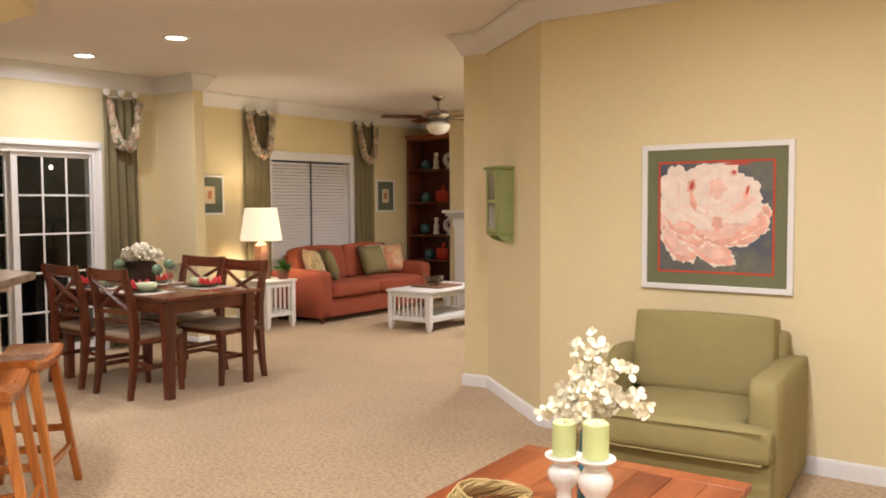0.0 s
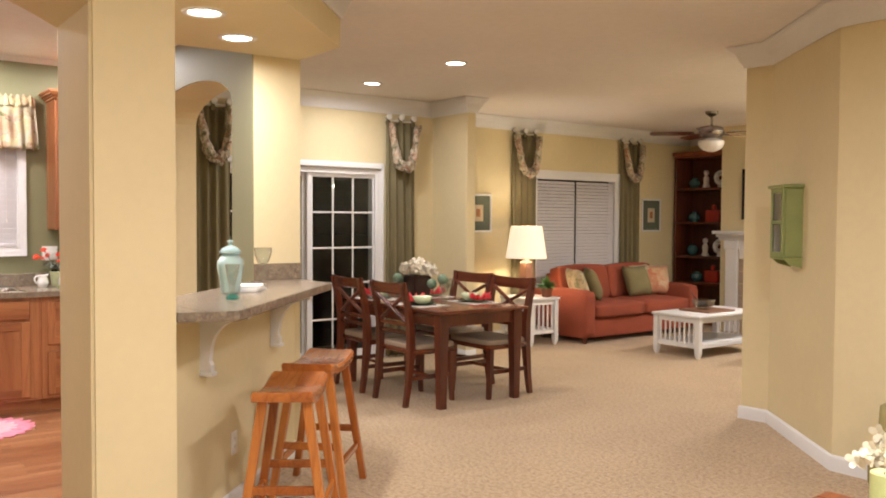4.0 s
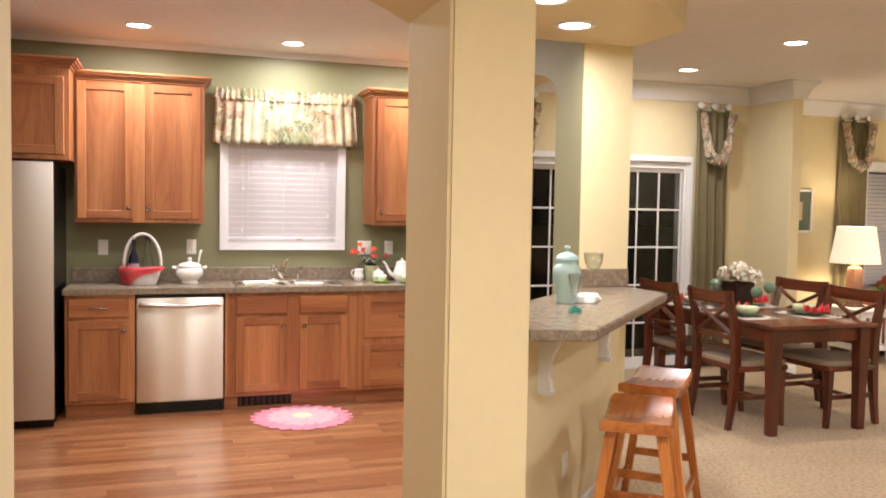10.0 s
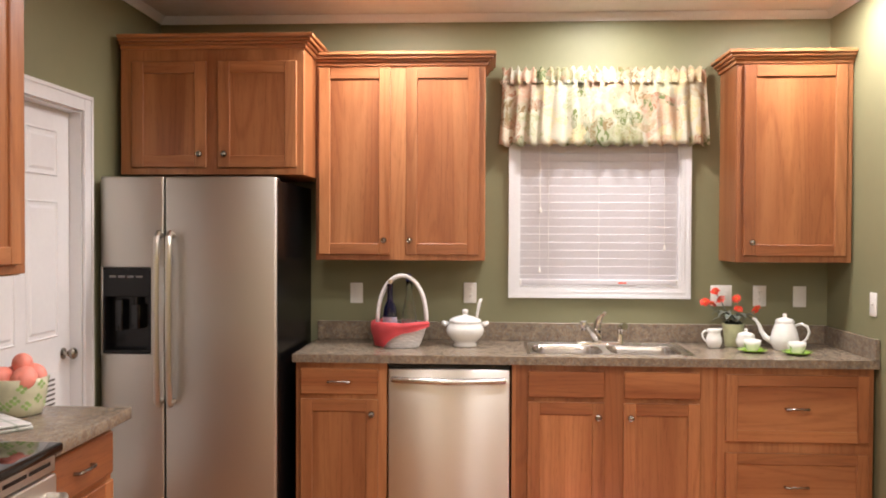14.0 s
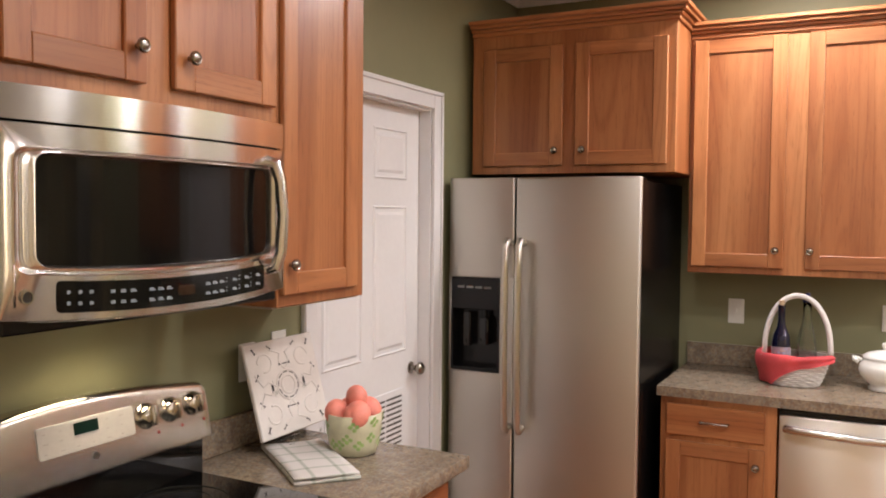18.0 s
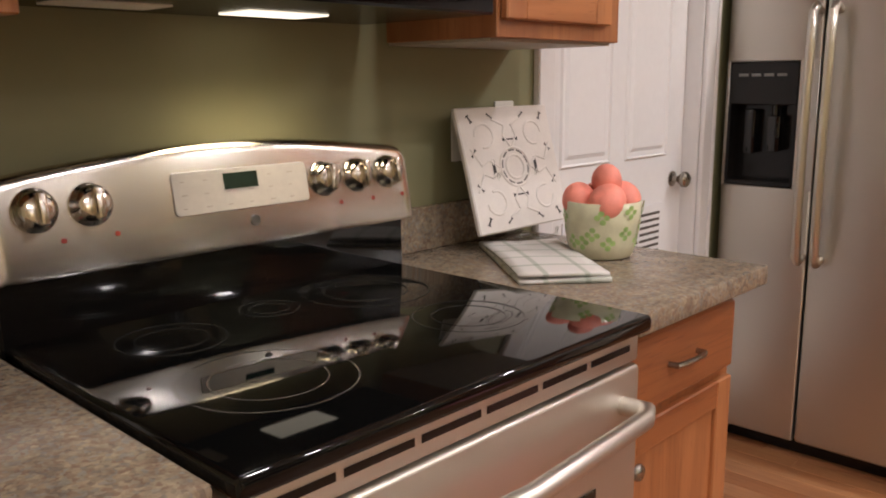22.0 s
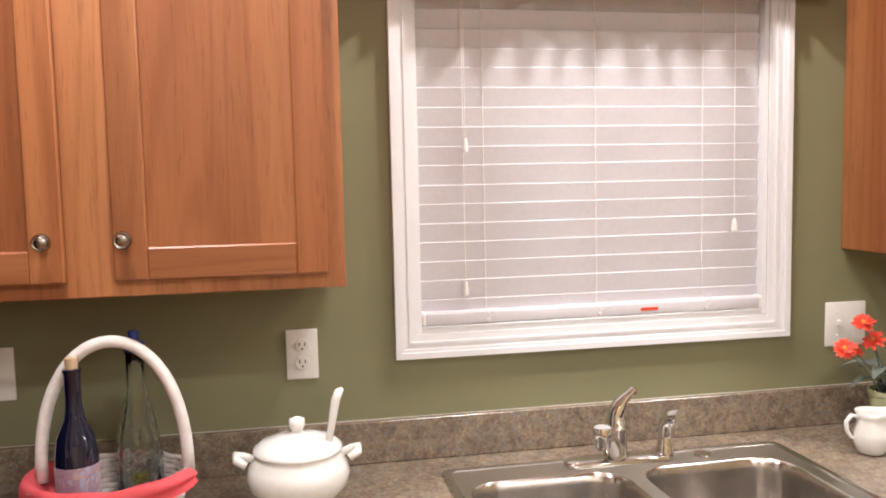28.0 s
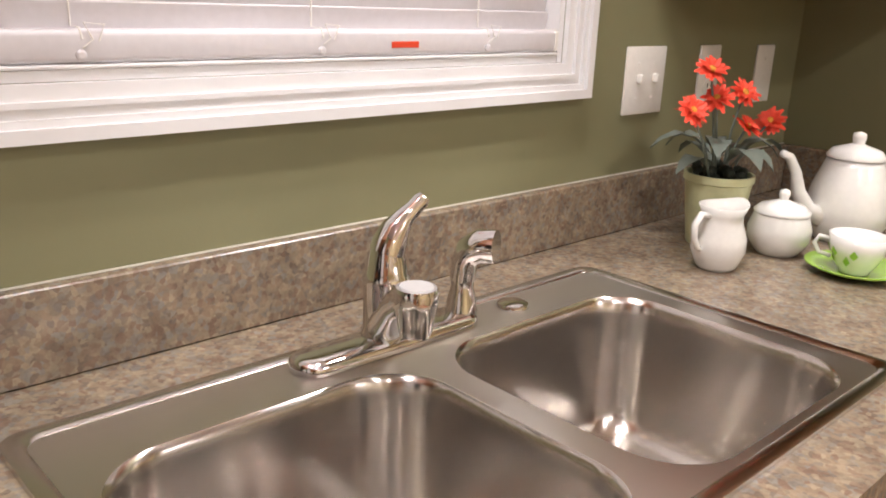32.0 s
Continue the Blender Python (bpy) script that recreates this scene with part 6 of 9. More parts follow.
for k, (x0, x1, y) in enumerate(((0.035, 0.99, 0.085), (0.975, SLW - 0.0, 0.03))):
    bm = bmesh.new()
    zt = SLZ - 0.055
    for a in ((x0, 0.03, x0 + 0.062, zt), (x1 - 0.045, 0.03, x1 - 0.0, zt), (x0 + 0.062, zt - 0.045, x1 - 0.045, zt), (x0 + 0.062, 0.03, x1 - 0.045, 0.11)):
        slab(bm, a[0], y, a[1], a[2], y + 0.04, a[3], 0.003)
    sash = part("sash", bm, WHITE, sd)
    boxpart("pane", x0 + 0.062, y + 0.018, 0.11, x1 - 0.045, y + 0.022, zt - 0.045, PANE, sash, 0.0)
    for q in (1, 2):
        x = x0 + 0.062 + (x1 - x0 - 0.107) * q / 3
        boxpart("muntin", x - 0.009, y + 0.008, 0.11, x + 0.009, y + 0.0178, zt - 0.045, WHITE, sash, 0.002)
    for z in (0.44, 0.81, 1.175, 1.54):
        boxpart("muntin", x0 + 0.062, y + 0.0085, z - 0.009, x1 - 0.045, y + 0.0172, z + 0.009, WHITE, sash, 0.002)
boxpart("valance_rail", -0.05, -0.045, SLZ + 0.0, SLW + 0.02, -0.026, SLZ + 0.045, WHITE, sd, 0.004)


def drape(m, w, top, label, seed, tilt=1):
    t = thing("curtain", m, label, "curtain", "olive drapes with printed swags")
    gathered("drape", t, w, top, 0.02, DRAPE, 0.10, 4, -0.03, seed, 3.0, 0.004, 0.003)
    # printed scarf hanging in a deep loop from both upper corners
    bm = bmesh.new()
    rnd = random.Random(seed + 40)
    pts, rad = [], []
    for k in range(49):
        u = -1 + 2 * k / 48
        x = w / 2 + u * (w / 2 - 0.012) * (1.0 if abs(u) > 0.9 else 0.96)
        z = top - 0.02 - 0.46 * (1 - abs(u) ** 3.2) + rnd.uniform(-0.008, 0.008)
        pts.append((x, -0.125 - 0.02 * (1 - u * u), z))
        rad.append(0.026 + 0.026 * math.cos(u * 1.3) + rnd.uniform(-0.008, 0.008))
    tube(bm, pts, rad, 16)
    for v in bm.verts:
        a = noise.noise(v.co * 26 + Vector((seed, 0, 0))) * 0.032
        v.co += Vector((a, a * 0.5, noise.noise(v.co * 21 + Vector((3, 1, seed))) * 0.030))
    part("swag", bm, SWAGPRINT, t, "floral print swag", smooth="all")
    for k in range(3):
        x = w * (0.06 + 0.44 * k)
        bm = bmesh.new()
        lathe(bm, [(0.0, 0.0), (0.012, 0.0), (0.012, 0.05), (0.03, 0.055), (0.036, 0.07), (0.03, 0.085), (0.0, 0.092)], 18, pose(x, 0.0, top + 0.055, 90))
        part("medallion", bm, CERAMIC, t, "round cream curtain medallion", smooth=True)
    bm = bmesh.new()
    tube(bm, [(0.0, -0.03, top + 0.02), (w, -0.03, top + 0.02)], 0.010, 8)
    part("rod", bm, PLATE, t)
    for k in range(3):
        x = w * (0.06 + 0.44 * k)
        boxpart("tab", x - 0.018, -0.062, top - 0.03, x + 0.018, -0.018, top + 0.06, DRAPE, t, 0.006)
    return t


drape(pose(DX, 4.985, 0, 0, 0, 90), 0.36, 2.50, "olive drape with floral swag beside the sliding door", 11)
drape(pose(DX, 2.93, 0, 0, 0, 90), 0.33, 2.50, "olive drape with floral swag seen through the kitchen arch", 12)
drape(pose(LX, 7.09, 0, 0, 0, 90), 0.40, 2.54, "olive drape with floral swag behind the table lamp", 13)
drape(pose(LX, 9.07, 0, 0, 0, 90), 0.40, 2.54, "olive drape with floral swag beside the living window", 14)

# living room window with two blinds
lw = thing("window_2", pose(LX, 0, 0, 0, 0, 90), "white-cased living room window with two closed blinds", "window", kind="structure")
casing(lw, LWY0, LWY1, LWZ0, LWZ1, 0.06)
boxpart("pane", LWY0, 0.09, LWZ0, LWY1, 0.094, LWZ1, PANE, lw, 0.0)
bm = bmesh.new()
for a in ((LWY0, LWZ0, LWY0 + 0.015, LWZ1), (LWY1 - 0.015, LWZ0, LWY1, LWZ1), (LWY0 + 0.015, LWZ0, LWY1 - 0.015, LWZ0 + 0.015), (LWY0 + 0.015, LWZ1 - 0.05, LWY1 - 0.015, LWZ1)):
    slab(bm, a[0], 0.0, a[1], a[2], 0.12, a[3])
part("jamb", bm, WHITE, lw)
lmid = 8.27
for y0, y1 in ((LWY0 + 0.02, lmid - 0.015), (lmid + 0.015, LWY1 - 0.02)):
    b = thing("window_blind", pose(LX, 0, 0, 0, 0, 90), "white slat blind in the living room window, lowered", "blind", "living room blinds")
    me = None
    for k in range(36):
        z = LWZ0 + 0.05 + k * 0.0432
        if z > LWZ1 - 0.07:
            break
        if me is None:
            bm = bmesh.new()
            slab(bm, y0, 0.028, -0.022, y1, 0.031, 0.022, 0.001)
            ob = part("slat", bm, BLIND, b)
            me = ob.data
        else:
            ob = new("slat", me)
            ob.parent = b
        ob.matrix_basis = pose(0, 0.0, z) @ pose(0, 0.03, 0, -27) @ pose(0, -0.03, 0)
    boxpart("bottom_rail", y0, 0.018, LWZ0 + 0.016, y1, 0.042, LWZ0 + 0.03, BLIND, b, 0.002)


# dining table
dt = thing("dining_table", pose(-5.69, 4.40, 0), "dark cherry-stained rectangular dining table", "table")
TL, TD, TH = 1.52, 0.90, 0.765
bm = bmesh.new()
slab(bm, -TL / 2, -TD / 2, TH - 0.03, TL / 2, TD / 2, TH, 0.008, 2)
part("tabletop", bm, DARKWX, dt, smooth=True)
for y in (-TD / 2 + 0.06, TD / 2 - 0.085):
    boxpart("apron", -TL / 2 + 0.09, y, TH - 0.13, TL / 2 - 0.09, y + 0.025, TH - 0.0305, DARKWX, dt, 0.002)
for x in (-TL / 2 + 0.06, TL / 2 - 0.085):
    boxpart("apron", x, -TD / 2 + 0.09, TH - 0.13, x + 0.025, TD / 2 - 0.09, TH - 0.0305, DARKW, dt, 0.002)
for sx in (-1, 1):
    for sy in (-1, 1):
        bm = bmesh.new()
        cx, cy = sx * (TL / 2 - 0.075), sy * (TD / 2 - 0.075)
        loft(bm, [[(cx + a * w, cy + b * w, z) for a, b in ((-1, -1), (1, -1), (1, 1), (-1, 1))] for z, w in ((0.0, 0.030), (0.30, 0.034), (TH - 0.14, 0.042), (TH - 0.0306, 0.042))], True, True)
        part("leg", bm, DARKW, dt)


def dining_chair(m, label):
    """Cross-back chair: the seat looks towards local -Y, the back stands at +Y."""
    t = thing("dining_chair", m, label, "chair", "chairs round the dining table")
    bm = bmesh.new()
    slab(bm, -0.225, -0.24, 0.405, 0.225, 0.19, 0.445, 0.01, 2)
    part("seat_frame", bm, DARKWX, t, smooth=True)
    bm = bmesh.new()
    cushion(bm, -0.215, -0.232, 0.435, 0.215, 0.175, 0.490, 0.022, 0.008)
    part("seat", bm, TAN, t, "tan upholstered seat pad", smooth="all")
    for sx in (-1, 1):
        bm = bmesh.new()
        rows = []
        for z, y, w in ((0.0, 0.245, 0.016), (0.15, 0.222, 0.018), (0.42, 0.195, 0.024), (0.62, 0.20, 0.022), (0.79, 0.228, 0.020), (0.965, 0.275, 0.017)):
            rows.append([(sx * 0.198 + a * w, y + b * w * 1.15, z) for a, b in ((-1, -1), (1, -1), (1, 1), (-1, 1))])
        loft(bm, rows, True, True)
        part("back_leg", bm, DARKW, t)
        bm = bmesh.new()
        rows = [[(sx * 0.195 + a * w, -0.205 + dy + b * w, z) for a, b in ((-1, -1), (1, -1), (1, 1), (-1, 1))] for z, w, dy in ((0.0, 0.015, -0.012), (0.2, 0.018, 0.0), (0.405, 0.022, 0.0))]
        loft(bm, rows, True, True)
        part("front_leg", bm, DARKW, t)
        boxpart("stretcher", sx * 0.195 - 0.009, -0.20, 0.20, sx * 0.195 + 0.009, 0.21, 0.235, DARKW, t, 0.003)
    boxpart("stretcher", -0.19, -0.01, 0.205, 0.19, 0.012, 0.232, DARKWX, t, 0.003)
    bm = bmesh.new()
    n = 10
    rows = []
    for i in range(n + 1):
        u = -1 + 2 * i / n
        y = 0.268 - 0.018 * u * u + 0.012
        rows.append([bm.verts.new(p) for p in ((u * 0.225, y - 0.012, 0.878), (u * 0.225, y - 0.004, 0.980 - 0.012 * (1 - u * u)), (u * 0.225, y + 0.014, 0.980 - 0.012 * (1 - u * u)), (u * 0.225, y + 0.008, 0.895))])
    for a, b in zip(rows, rows[1:]):
        for j in range(4):
            bm.faces.new((a[j], b[j], b[(j + 1) % 4], a[(j + 1) % 4]))
    bm.faces.new(rows[0])
    bm.faces.new(list(reversed(rows[-1])))
    part("top_rail", bm, DARKWX, t, smooth=True)
    for sx in (-1, 1):
        bm = bmesh.new()
        a, b = Vector((-sx * 0.185, 0.206, 0.655)), Vector((sx * 0.185, 0.252, 0.885))
        pts = [a.lerp(b, k / 6) + Vector((0, 0.004 * sx, -0.018 * math.sin(math.pi * k / 6) * 0)) for k in range(7)]
        tube(bm, pts, 0.016, 6)
        part("cross_slat", bm, DARKW, t, smooth=True)
    for z, y in ((0.64, 0.203), (0.575, 0.199)):
        boxpart("back_rail", -0.185, y - 0.008, z - 0.015, 0.185, y + 0.010, z + 0.015, DARKWX, t, 0.003)
    return t


WIDE = Matrix.Diagonal((1.1, 1, 1, 1))
ch = dining_chair(pose(-5.43, 4.07, 0, 0, 0, 181) @ WIDE, "dark-stained cross-back dining chair with tan seat")
copy_thing(ch, pose(-6.11, 4.09, 0, 0, 0, 178) @ WIDE)
copy_thing(ch, pose(-5.31, 4.76, 0, 0, 0, 2) @ WIDE)
copy_thing(ch, pose(-6.00, 4.88, 0, 0, 0, 5) @ WIDE)

# table setting
TZ = TH + 0.0005
LINEN = plain("pale_placemat_weave", (0.60, 0.56, 0.49), 0.9, var=0.1, grain=0.6, gscale=300)
DPLATE = plain("dark_green_plate", (0.035, 0.06, 0.03), 0.2, coat=0.3)
GBOWL = plain("pale_green_glaze", (0.62, 0.69, 0.46), 0.15, coat=0.3)
for x, y, r in ((-5.46, 4.14, 0), (-6.12, 4.14, 0), (-5.42, 4.66, 180), (-6.08, 4.66, 180)):
    m = pose(x, y, TZ, 0, 0, r)
    bm = bmesh.new()
    slab(bm, -0.22, -0.15, 0.0, 0.22, 0.15, 0.003, 0.001, 1, m)
    tagged(part("placemat", bm, LINEN), "woven pale placemat on the dining table", "placemat", "placemats")
    t = thing("dinner_plate", m @ pose(0, 0, 0.0035), "dark green dinner plate", "plate", "place settings")
    bm = bmesh.new()
    lathe(bm, [(0.0, 0.002), (0.085, 0.003), (0.135, 0.016), (0.138, 0.015), (0.09, 0.0), (0.0, 0.0)], 28)
    part("plate", bm, DPLATE, t, smooth="all")
    bm = bmesh.new()
    lathe(bm, [(0.0, 0.0), (0.035, 0.0), (0.068, 0.024), (0.084, 0.066), (0.080, 0.066), (0.062, 0.024), (0.0, 0.010)], 24, m @ pose(0.03, 0.0, 0.008))
    tagged(part("soup_bowl", bm, GBOWL, smooth="all"), "pale green soup bowl on a dinner plate", "bowl", "place settings")
    bm = bmesh.new()
    rnd = random.Random(int(x * 100))
    fan, n = [], 14
    for k in range(n + 1):
        a = radians(-100 + 200 * k / n)
        up = 0.5 + 0.5 * (-1) ** k
        L = 0.090 + 0.040 * rnd.random()
        fan.append([bm.verts.new((-0.075 - L * q * math.cos(a), 0.0 + L * q * math.sin(a) * 0.9, 0.018 + q * (0.022 + 0.085 * up * (1 - 0.40 * q)) + 0.006 * rnd.random())) for q in (0.15, 0.55, 1.0)])
    for a, b in zip(fan, fan[1:]):
        for q in range(2):
            bm.faces.new((a[q], b[q], b[q + 1], a[q + 1]))
    bmesh.ops.solidify(bm, geom=bm.faces[:], thickness=0.003)
    bmesh.ops.transform(bm, matrix=m, verts=bm.verts)
    tagged(part("folded_napkin", bm, CORAL), "coral cloth napkin fanned on a plate", "napkin", "place settings")
    goblet(m @ pose(0.20, 0.10, 0.0035), "clear stemmed glass on the dining table", 0.19, 0.04)

t = thing("flower_vase", pose(-5.88, 4.40, TZ), "dark square vase of cream hydrangeas", "vase")
bm = bmesh.new()
loft(bm, [[(a * w, b * w, z) for a, b in ((-1, -1), (1, -1), (1, 1), (-1, 1))] for z, w in ((0.0, 0.075), (0.002, 0.078), (0.21, 0.088), (0.212, 0.080), (0.17, 0.078))], True, True)
part("vase", bm, plain("dark_brown_ceramic", (0.035, 0.014, 0.010), 0.3), t)


def petal_cloud(name, parent, c, r, n, mat, size, seed, squash=0.6, label=""):
    """Hundreds of small curved petals round a centre."""
    rnd = random.Random(seed)
    bm = bmesh.new()
    for k in range(n):
        d = Vector((rnd.gauss(0, 1), rnd.gauss(0, 1), rnd.gauss(0, 1))).normalized()
        if d.z < -0.55:
            d.z *= -0.6
        p = Vector(c) + Vector((d.x * r, d.y * r, d.z * r * squash)) * rnd.uniform(0.72, 1.08)
        q = d.to_track_quat("Z", "Y").to_matrix().to_4x4()
        m2 = Matrix.Translation(p) @ q @ pose(0, 0, 0, rnd.uniform(-45, 45), rnd.uniform(-45, 45), rnd.uniform(0, 360))
        s = size * rnd.uniform(0.7, 1.25)
        vs = [bm.verts.new(m2 @ Vector(v)) for v in ((0, -s, 0), (s * 0.75, -s * 0.1, s * 0.22), (s * 0.5, s * 0.8, s * 0.1), (-s * 0.5, s * 0.8, s * 0.1), (-s * 0.75, -s * 0.1, s * 0.22))]
        ctr = bm.verts.new(m2 @ Vector((0, 0, -s * 0.05)))
        for i in range(5):
            bm.faces.new((vs[i], vs[(i + 1) % 5], ctr))
    return part(name, bm, mat, parent, label, smooth="all")


HYD = plain("hydrangea_petal", (0.80, 0.74, 0.60), 0.7, var=0.12, scale=30)
for k, (x, y, z) in enumerate(((-0.09, -0.03, 0.26), (0.04, -0.07, 0.275), (0.10, 0.05, 0.255), (-0.03, 0.08, 0.27), (0.0, 0.0, 0.305))):
    petal_cloud("bloom", t, (x, y, z), 0.078, 150, HYD, 0.019, 60 + k, 0.8)
GORN = plain("green_glass_ball", (0.16, 0.25, 0.17), 0.12, coat=0.4)
for k, (x, y, h) in enumerate(((-5.66, 4.40, 0.11), (-5.95, 4.24, 0.15), (-5.60, 4.47, 0.15), (-6.00, 4.30, 0.11))):
    t = thing("ball_stand", pose(x, y, TZ), "green glass ball on a clear glass stand", "ornament", "ball stands")
    bm = bmesh.new()
    lathe(bm, [(0.0, 0.0), (0.035, 0.0), (0.035, 0.004), (0.010, 0.012), (0.008, h * 0.7), (0.022, h), (0.0, h + 0.002)], 18)
    part("stand", bm, GLASS, t, smooth="all")
    bm = bmesh.new()
    ball(bm, (0, 0, h + 0.040), 0.045, 0.045, 0.045)
    part("ball", bm, GORN, t, smooth="all")

# ---- living room ----
# end table
def slatted_table(name, m, lx, ly, h, label, shelf_z, slats):
    t = thing(name, m, label, "table")
    bm = bmesh.new()
    slab(bm, -lx / 2, -ly / 2, h - 0.028, lx / 2, ly / 2, h, 0.006, 2)
    part("tabletop", bm, WHITE, t, smooth=True)
    for sx in (-1, 1):
        for sy in (-1, 1):
            cx, cy = sx * (lx / 2 - 0.045), sy * (ly / 2 - 0.045)
            bm = bmesh.new()
            loft(bm, [[(cx + a * w, cy + b * w, z) for a, b in ((-1, -1), (1, -1), (1, 1), (-1, 1))] for z, w in ((0.0, 0.014), (0.05, 0.026), (0.07, 0.028), (h - 0.0285, 0.028))], True, True)
            part("leg", bm, WHITE, t)
    for sy in (-1, 1):
        boxpart("apron", -lx / 2 + 0.07, sy * (ly / 2 - 0.045) - 0.01, h - 0.085, lx / 2 - 0.07, sy * (ly / 2 - 0.045) + 0.01, h - 0.0285, WHITE, t, 0.002)
        boxpart("bottom_rail", -lx / 2 + 0.07, sy * (ly / 2 - 0.045) - 0.01, shelf_z - 0.02, lx / 2 - 0.07, sy * (ly / 2 - 0.045) + 0.01, shelf_z + 0.02, WHITE, t, 0.002)
    for sx in (-1, 1):
        boxpart("apron", sx * (lx / 2 - 0.045) - 0.01, -ly / 2 + 0.07, h - 0.085, sx * (lx / 2 - 0.045) + 0.01, ly / 2 - 0.07, h - 0.0285, WHITE, t, 0.002)
        boxpart("bottom_rail", sx * (lx / 2 - 0.045) - 0.01, -ly / 2 + 0.07, shelf_z - 0.02, sx * (lx / 2 - 0.045) + 0.01, ly / 2 - 0.07, shelf_z + 0.02, WHITE, t, 0.002)
    boxpart("shelf", -lx / 2 + 0.055, -ly / 2 + 0.055, shelf_z + 0.0205, lx / 2 - 0.055, ly / 2 - 0.055, shelf_z + 0.036, WHITE, t, 0.002)
    for axis, length, off in slats:
        n = max(4, int((length - 0.2) / 0.055))
        for k in range(n):
            u = -(length - 0.2) / 2 + (length - 0.2) * k / (n - 1)
            x, y = (u, off) if axis == "x" else (off, u)
            boxpart("slat", x - 0.008, y - 0.008, shelf_z + 0.02, x + 0.008, y + 0.008, h - 0.085, WHITE, t, 0.001)
    return t


slatted_table("end_table", pose(-7.22, 6.955, 0), 0.56, 0.48, 0.565, "white painted slatted end table", 0.16, (("x", 0.56, -0.195), ("x", 0.56, 0.195), ("y", 0.48, 0.235)))
lamp = thing("table_lamp", pose(-7.26, 6.93, 0.5655), "lit table lamp with a cream drum shade", "lamp")
bm = bmesh.new()
loft(bm, [[(a * w, b * w, z) for a, b in ((-1, -1), (1, -1), (1, 1), (-1, 1))] for z, w in ((0.0, 0.075), (0.02, 0.075), (0.022, 0.058), (0.12, 0.062), (0.40, 0.052), (0.42, 0.03), (0.46, 0.02), (0.50, 0.012))], True, True)
part("base", bm, plain("terracotta_ceramic", (0.24, 0.12, 0.08), 0.4), lamp, "tapered rose-brown ceramic base")
SHADE, nt, p = node_mat("lit_lampshade")
p.inputs["Base Color"].default_value = (0.88, 0.78, 0.58, 1)
p.inputs["Roughness"].default_value = 0.9
p.inputs["Transmission Weight"].default_value = 0.0
p.inputs["Emission Color"].default_value = (1.0, 0.84, 0.66, 1)
p.inputs["Emission Strength"].default_value = 0.7
v = coords(nt)
bump(nt, p, noise_tex(nt, v, 300, 2), 0.3)
bm = bmesh.new()
lathe(bm, [(0.245, 0.455), (0.185, 0.835), (0.182, 0.835), (0.242, 0.455)], 40)
bm.faces.ensure_lookup_table()
part("shade", bm, SHADE, lamp, "glowing cream fabric shade", smooth=True)
l = bpy.data.lights.new("table_lamp_bulb", "POINT")
l.energy, l.color, l.shadow_soft_size = 22.0, (1.0, 0.85, 0.68), 0.05
o = new("table_lamp_bulb", l)
o.location = (-7.26, 6.93, 0.5655 + 0.64)

t = thing("potted_plant", pose(-7.05, 7.07, 0.5655), "small leafy plant in a brown pot", "plant")
bm = bmesh.new()
lathe(bm, [(0.0, 0.0), (0.055, 0.0), (0.075, 0.10), (0.080, 0.105), (0.072, 0.107), (0.065, 0.09), (0.0, 0.088)], 20)
part("pot", bm, plain("brown_clay", (0.16, 0.05, 0.02), 0.6), t, smooth=True)
rnd = random.Random(8)
bm = bmesh.new()
for k in range(110):
    a, e = rnd.uniform(0, 6.28), rnd.uniform(0.15, 1.4)
    L = rnd.uniform(0.08, 0.17)
    d = Vector((math.cos(a) * math.cos(e), math.sin(a) * math.cos(e), math.sin(e)))
    s = d.cross(Vector((0, 0, 1))).normalized() * L * 0.14
    b0 = Vector((0, 0, 0.09)) + d * 0.02
    tip = b0 + d * L - Vector((0, 0, 0.3 * L * math.cos(e)))
    mid = b0 + d * L * 0.55
    vs = [bm.verts.new(q) for q in (b0, mid + s, tip, mid - s)]
    bm.faces.new(vs)
part("foliage", bm, LEAFM, t)

# sofa
sofa = thing("sofa", pose(-7.17, 8.455, 0, 0, 0, 90), "rust-orange two-seat fabric sofa with loose cushions", "sofa")
SLN, SDP = 2.15, 0.93
boxpart("base", -SLN / 2 + 0.01, -SDP / 2 + 0.06, 0.07, SLN / 2 - 0.01, SDP / 2, 0.30, RUST, sofa, 0.02, segs=3)
for sx in (-1, 1):
    bm = bmesh.new()
    cushion(bm, min(sx * SLN / 2, sx * (SLN / 2 - 0.20)), -SDP / 2 + 0.02, 0.075, max(sx * SLN / 2, sx * (SLN / 2 - 0.20)), SDP / 2, 0.635, 0.05, 0.012)
    part("arm", bm, RUST, sofa, smooth="all")
    bm = bmesh.new()
    x0, x1 = (0.005, SLN / 2 - 0.205) if sx > 0 else (-SLN / 2 + 0.205, -0.005)
    cushion(bm, x0, -SDP / 2, 0.30, x1, SDP / 2 - 0.24, 0.475, 0.045, 0.018)
    part("seat_cushion", bm, RUST, sofa, smooth="all")
    bm = bmesh.new()
    vs = cushion(bm, x0 + 0.005, 0.0, 0.0, x1 - 0.005, 0.21, 0.44, 0.04, 0.025, 8)
    bmesh.ops.transform(bm, matrix=pose(0, SDP / 2 - 0.36, 0.475, -12), verts=bm.verts)
    part("back_cushion", bm, RUST, sofa, smooth="all")
boxpart("back", -SLN / 2 + 0.2, SDP / 2 - 0.16, 0.29, SLN / 2 - 0.2, SDP / 2 - 0.005, 0.80, RUST, sofa, 0.04, segs=3)
for sx in (-1, 1):
    for y in (-SDP / 2 + 0.1, SDP / 2 - 0.08):
        bm = bmesh.new()
        lathe(bm, [(0.0, 0.0), (0.022, 0.0), (0.03, 0.07), (0.0, 0.07)], 12, pose(sx * (SLN / 2 - 0.09), y, 0))
        part("foot", bm, DARKW, sofa)
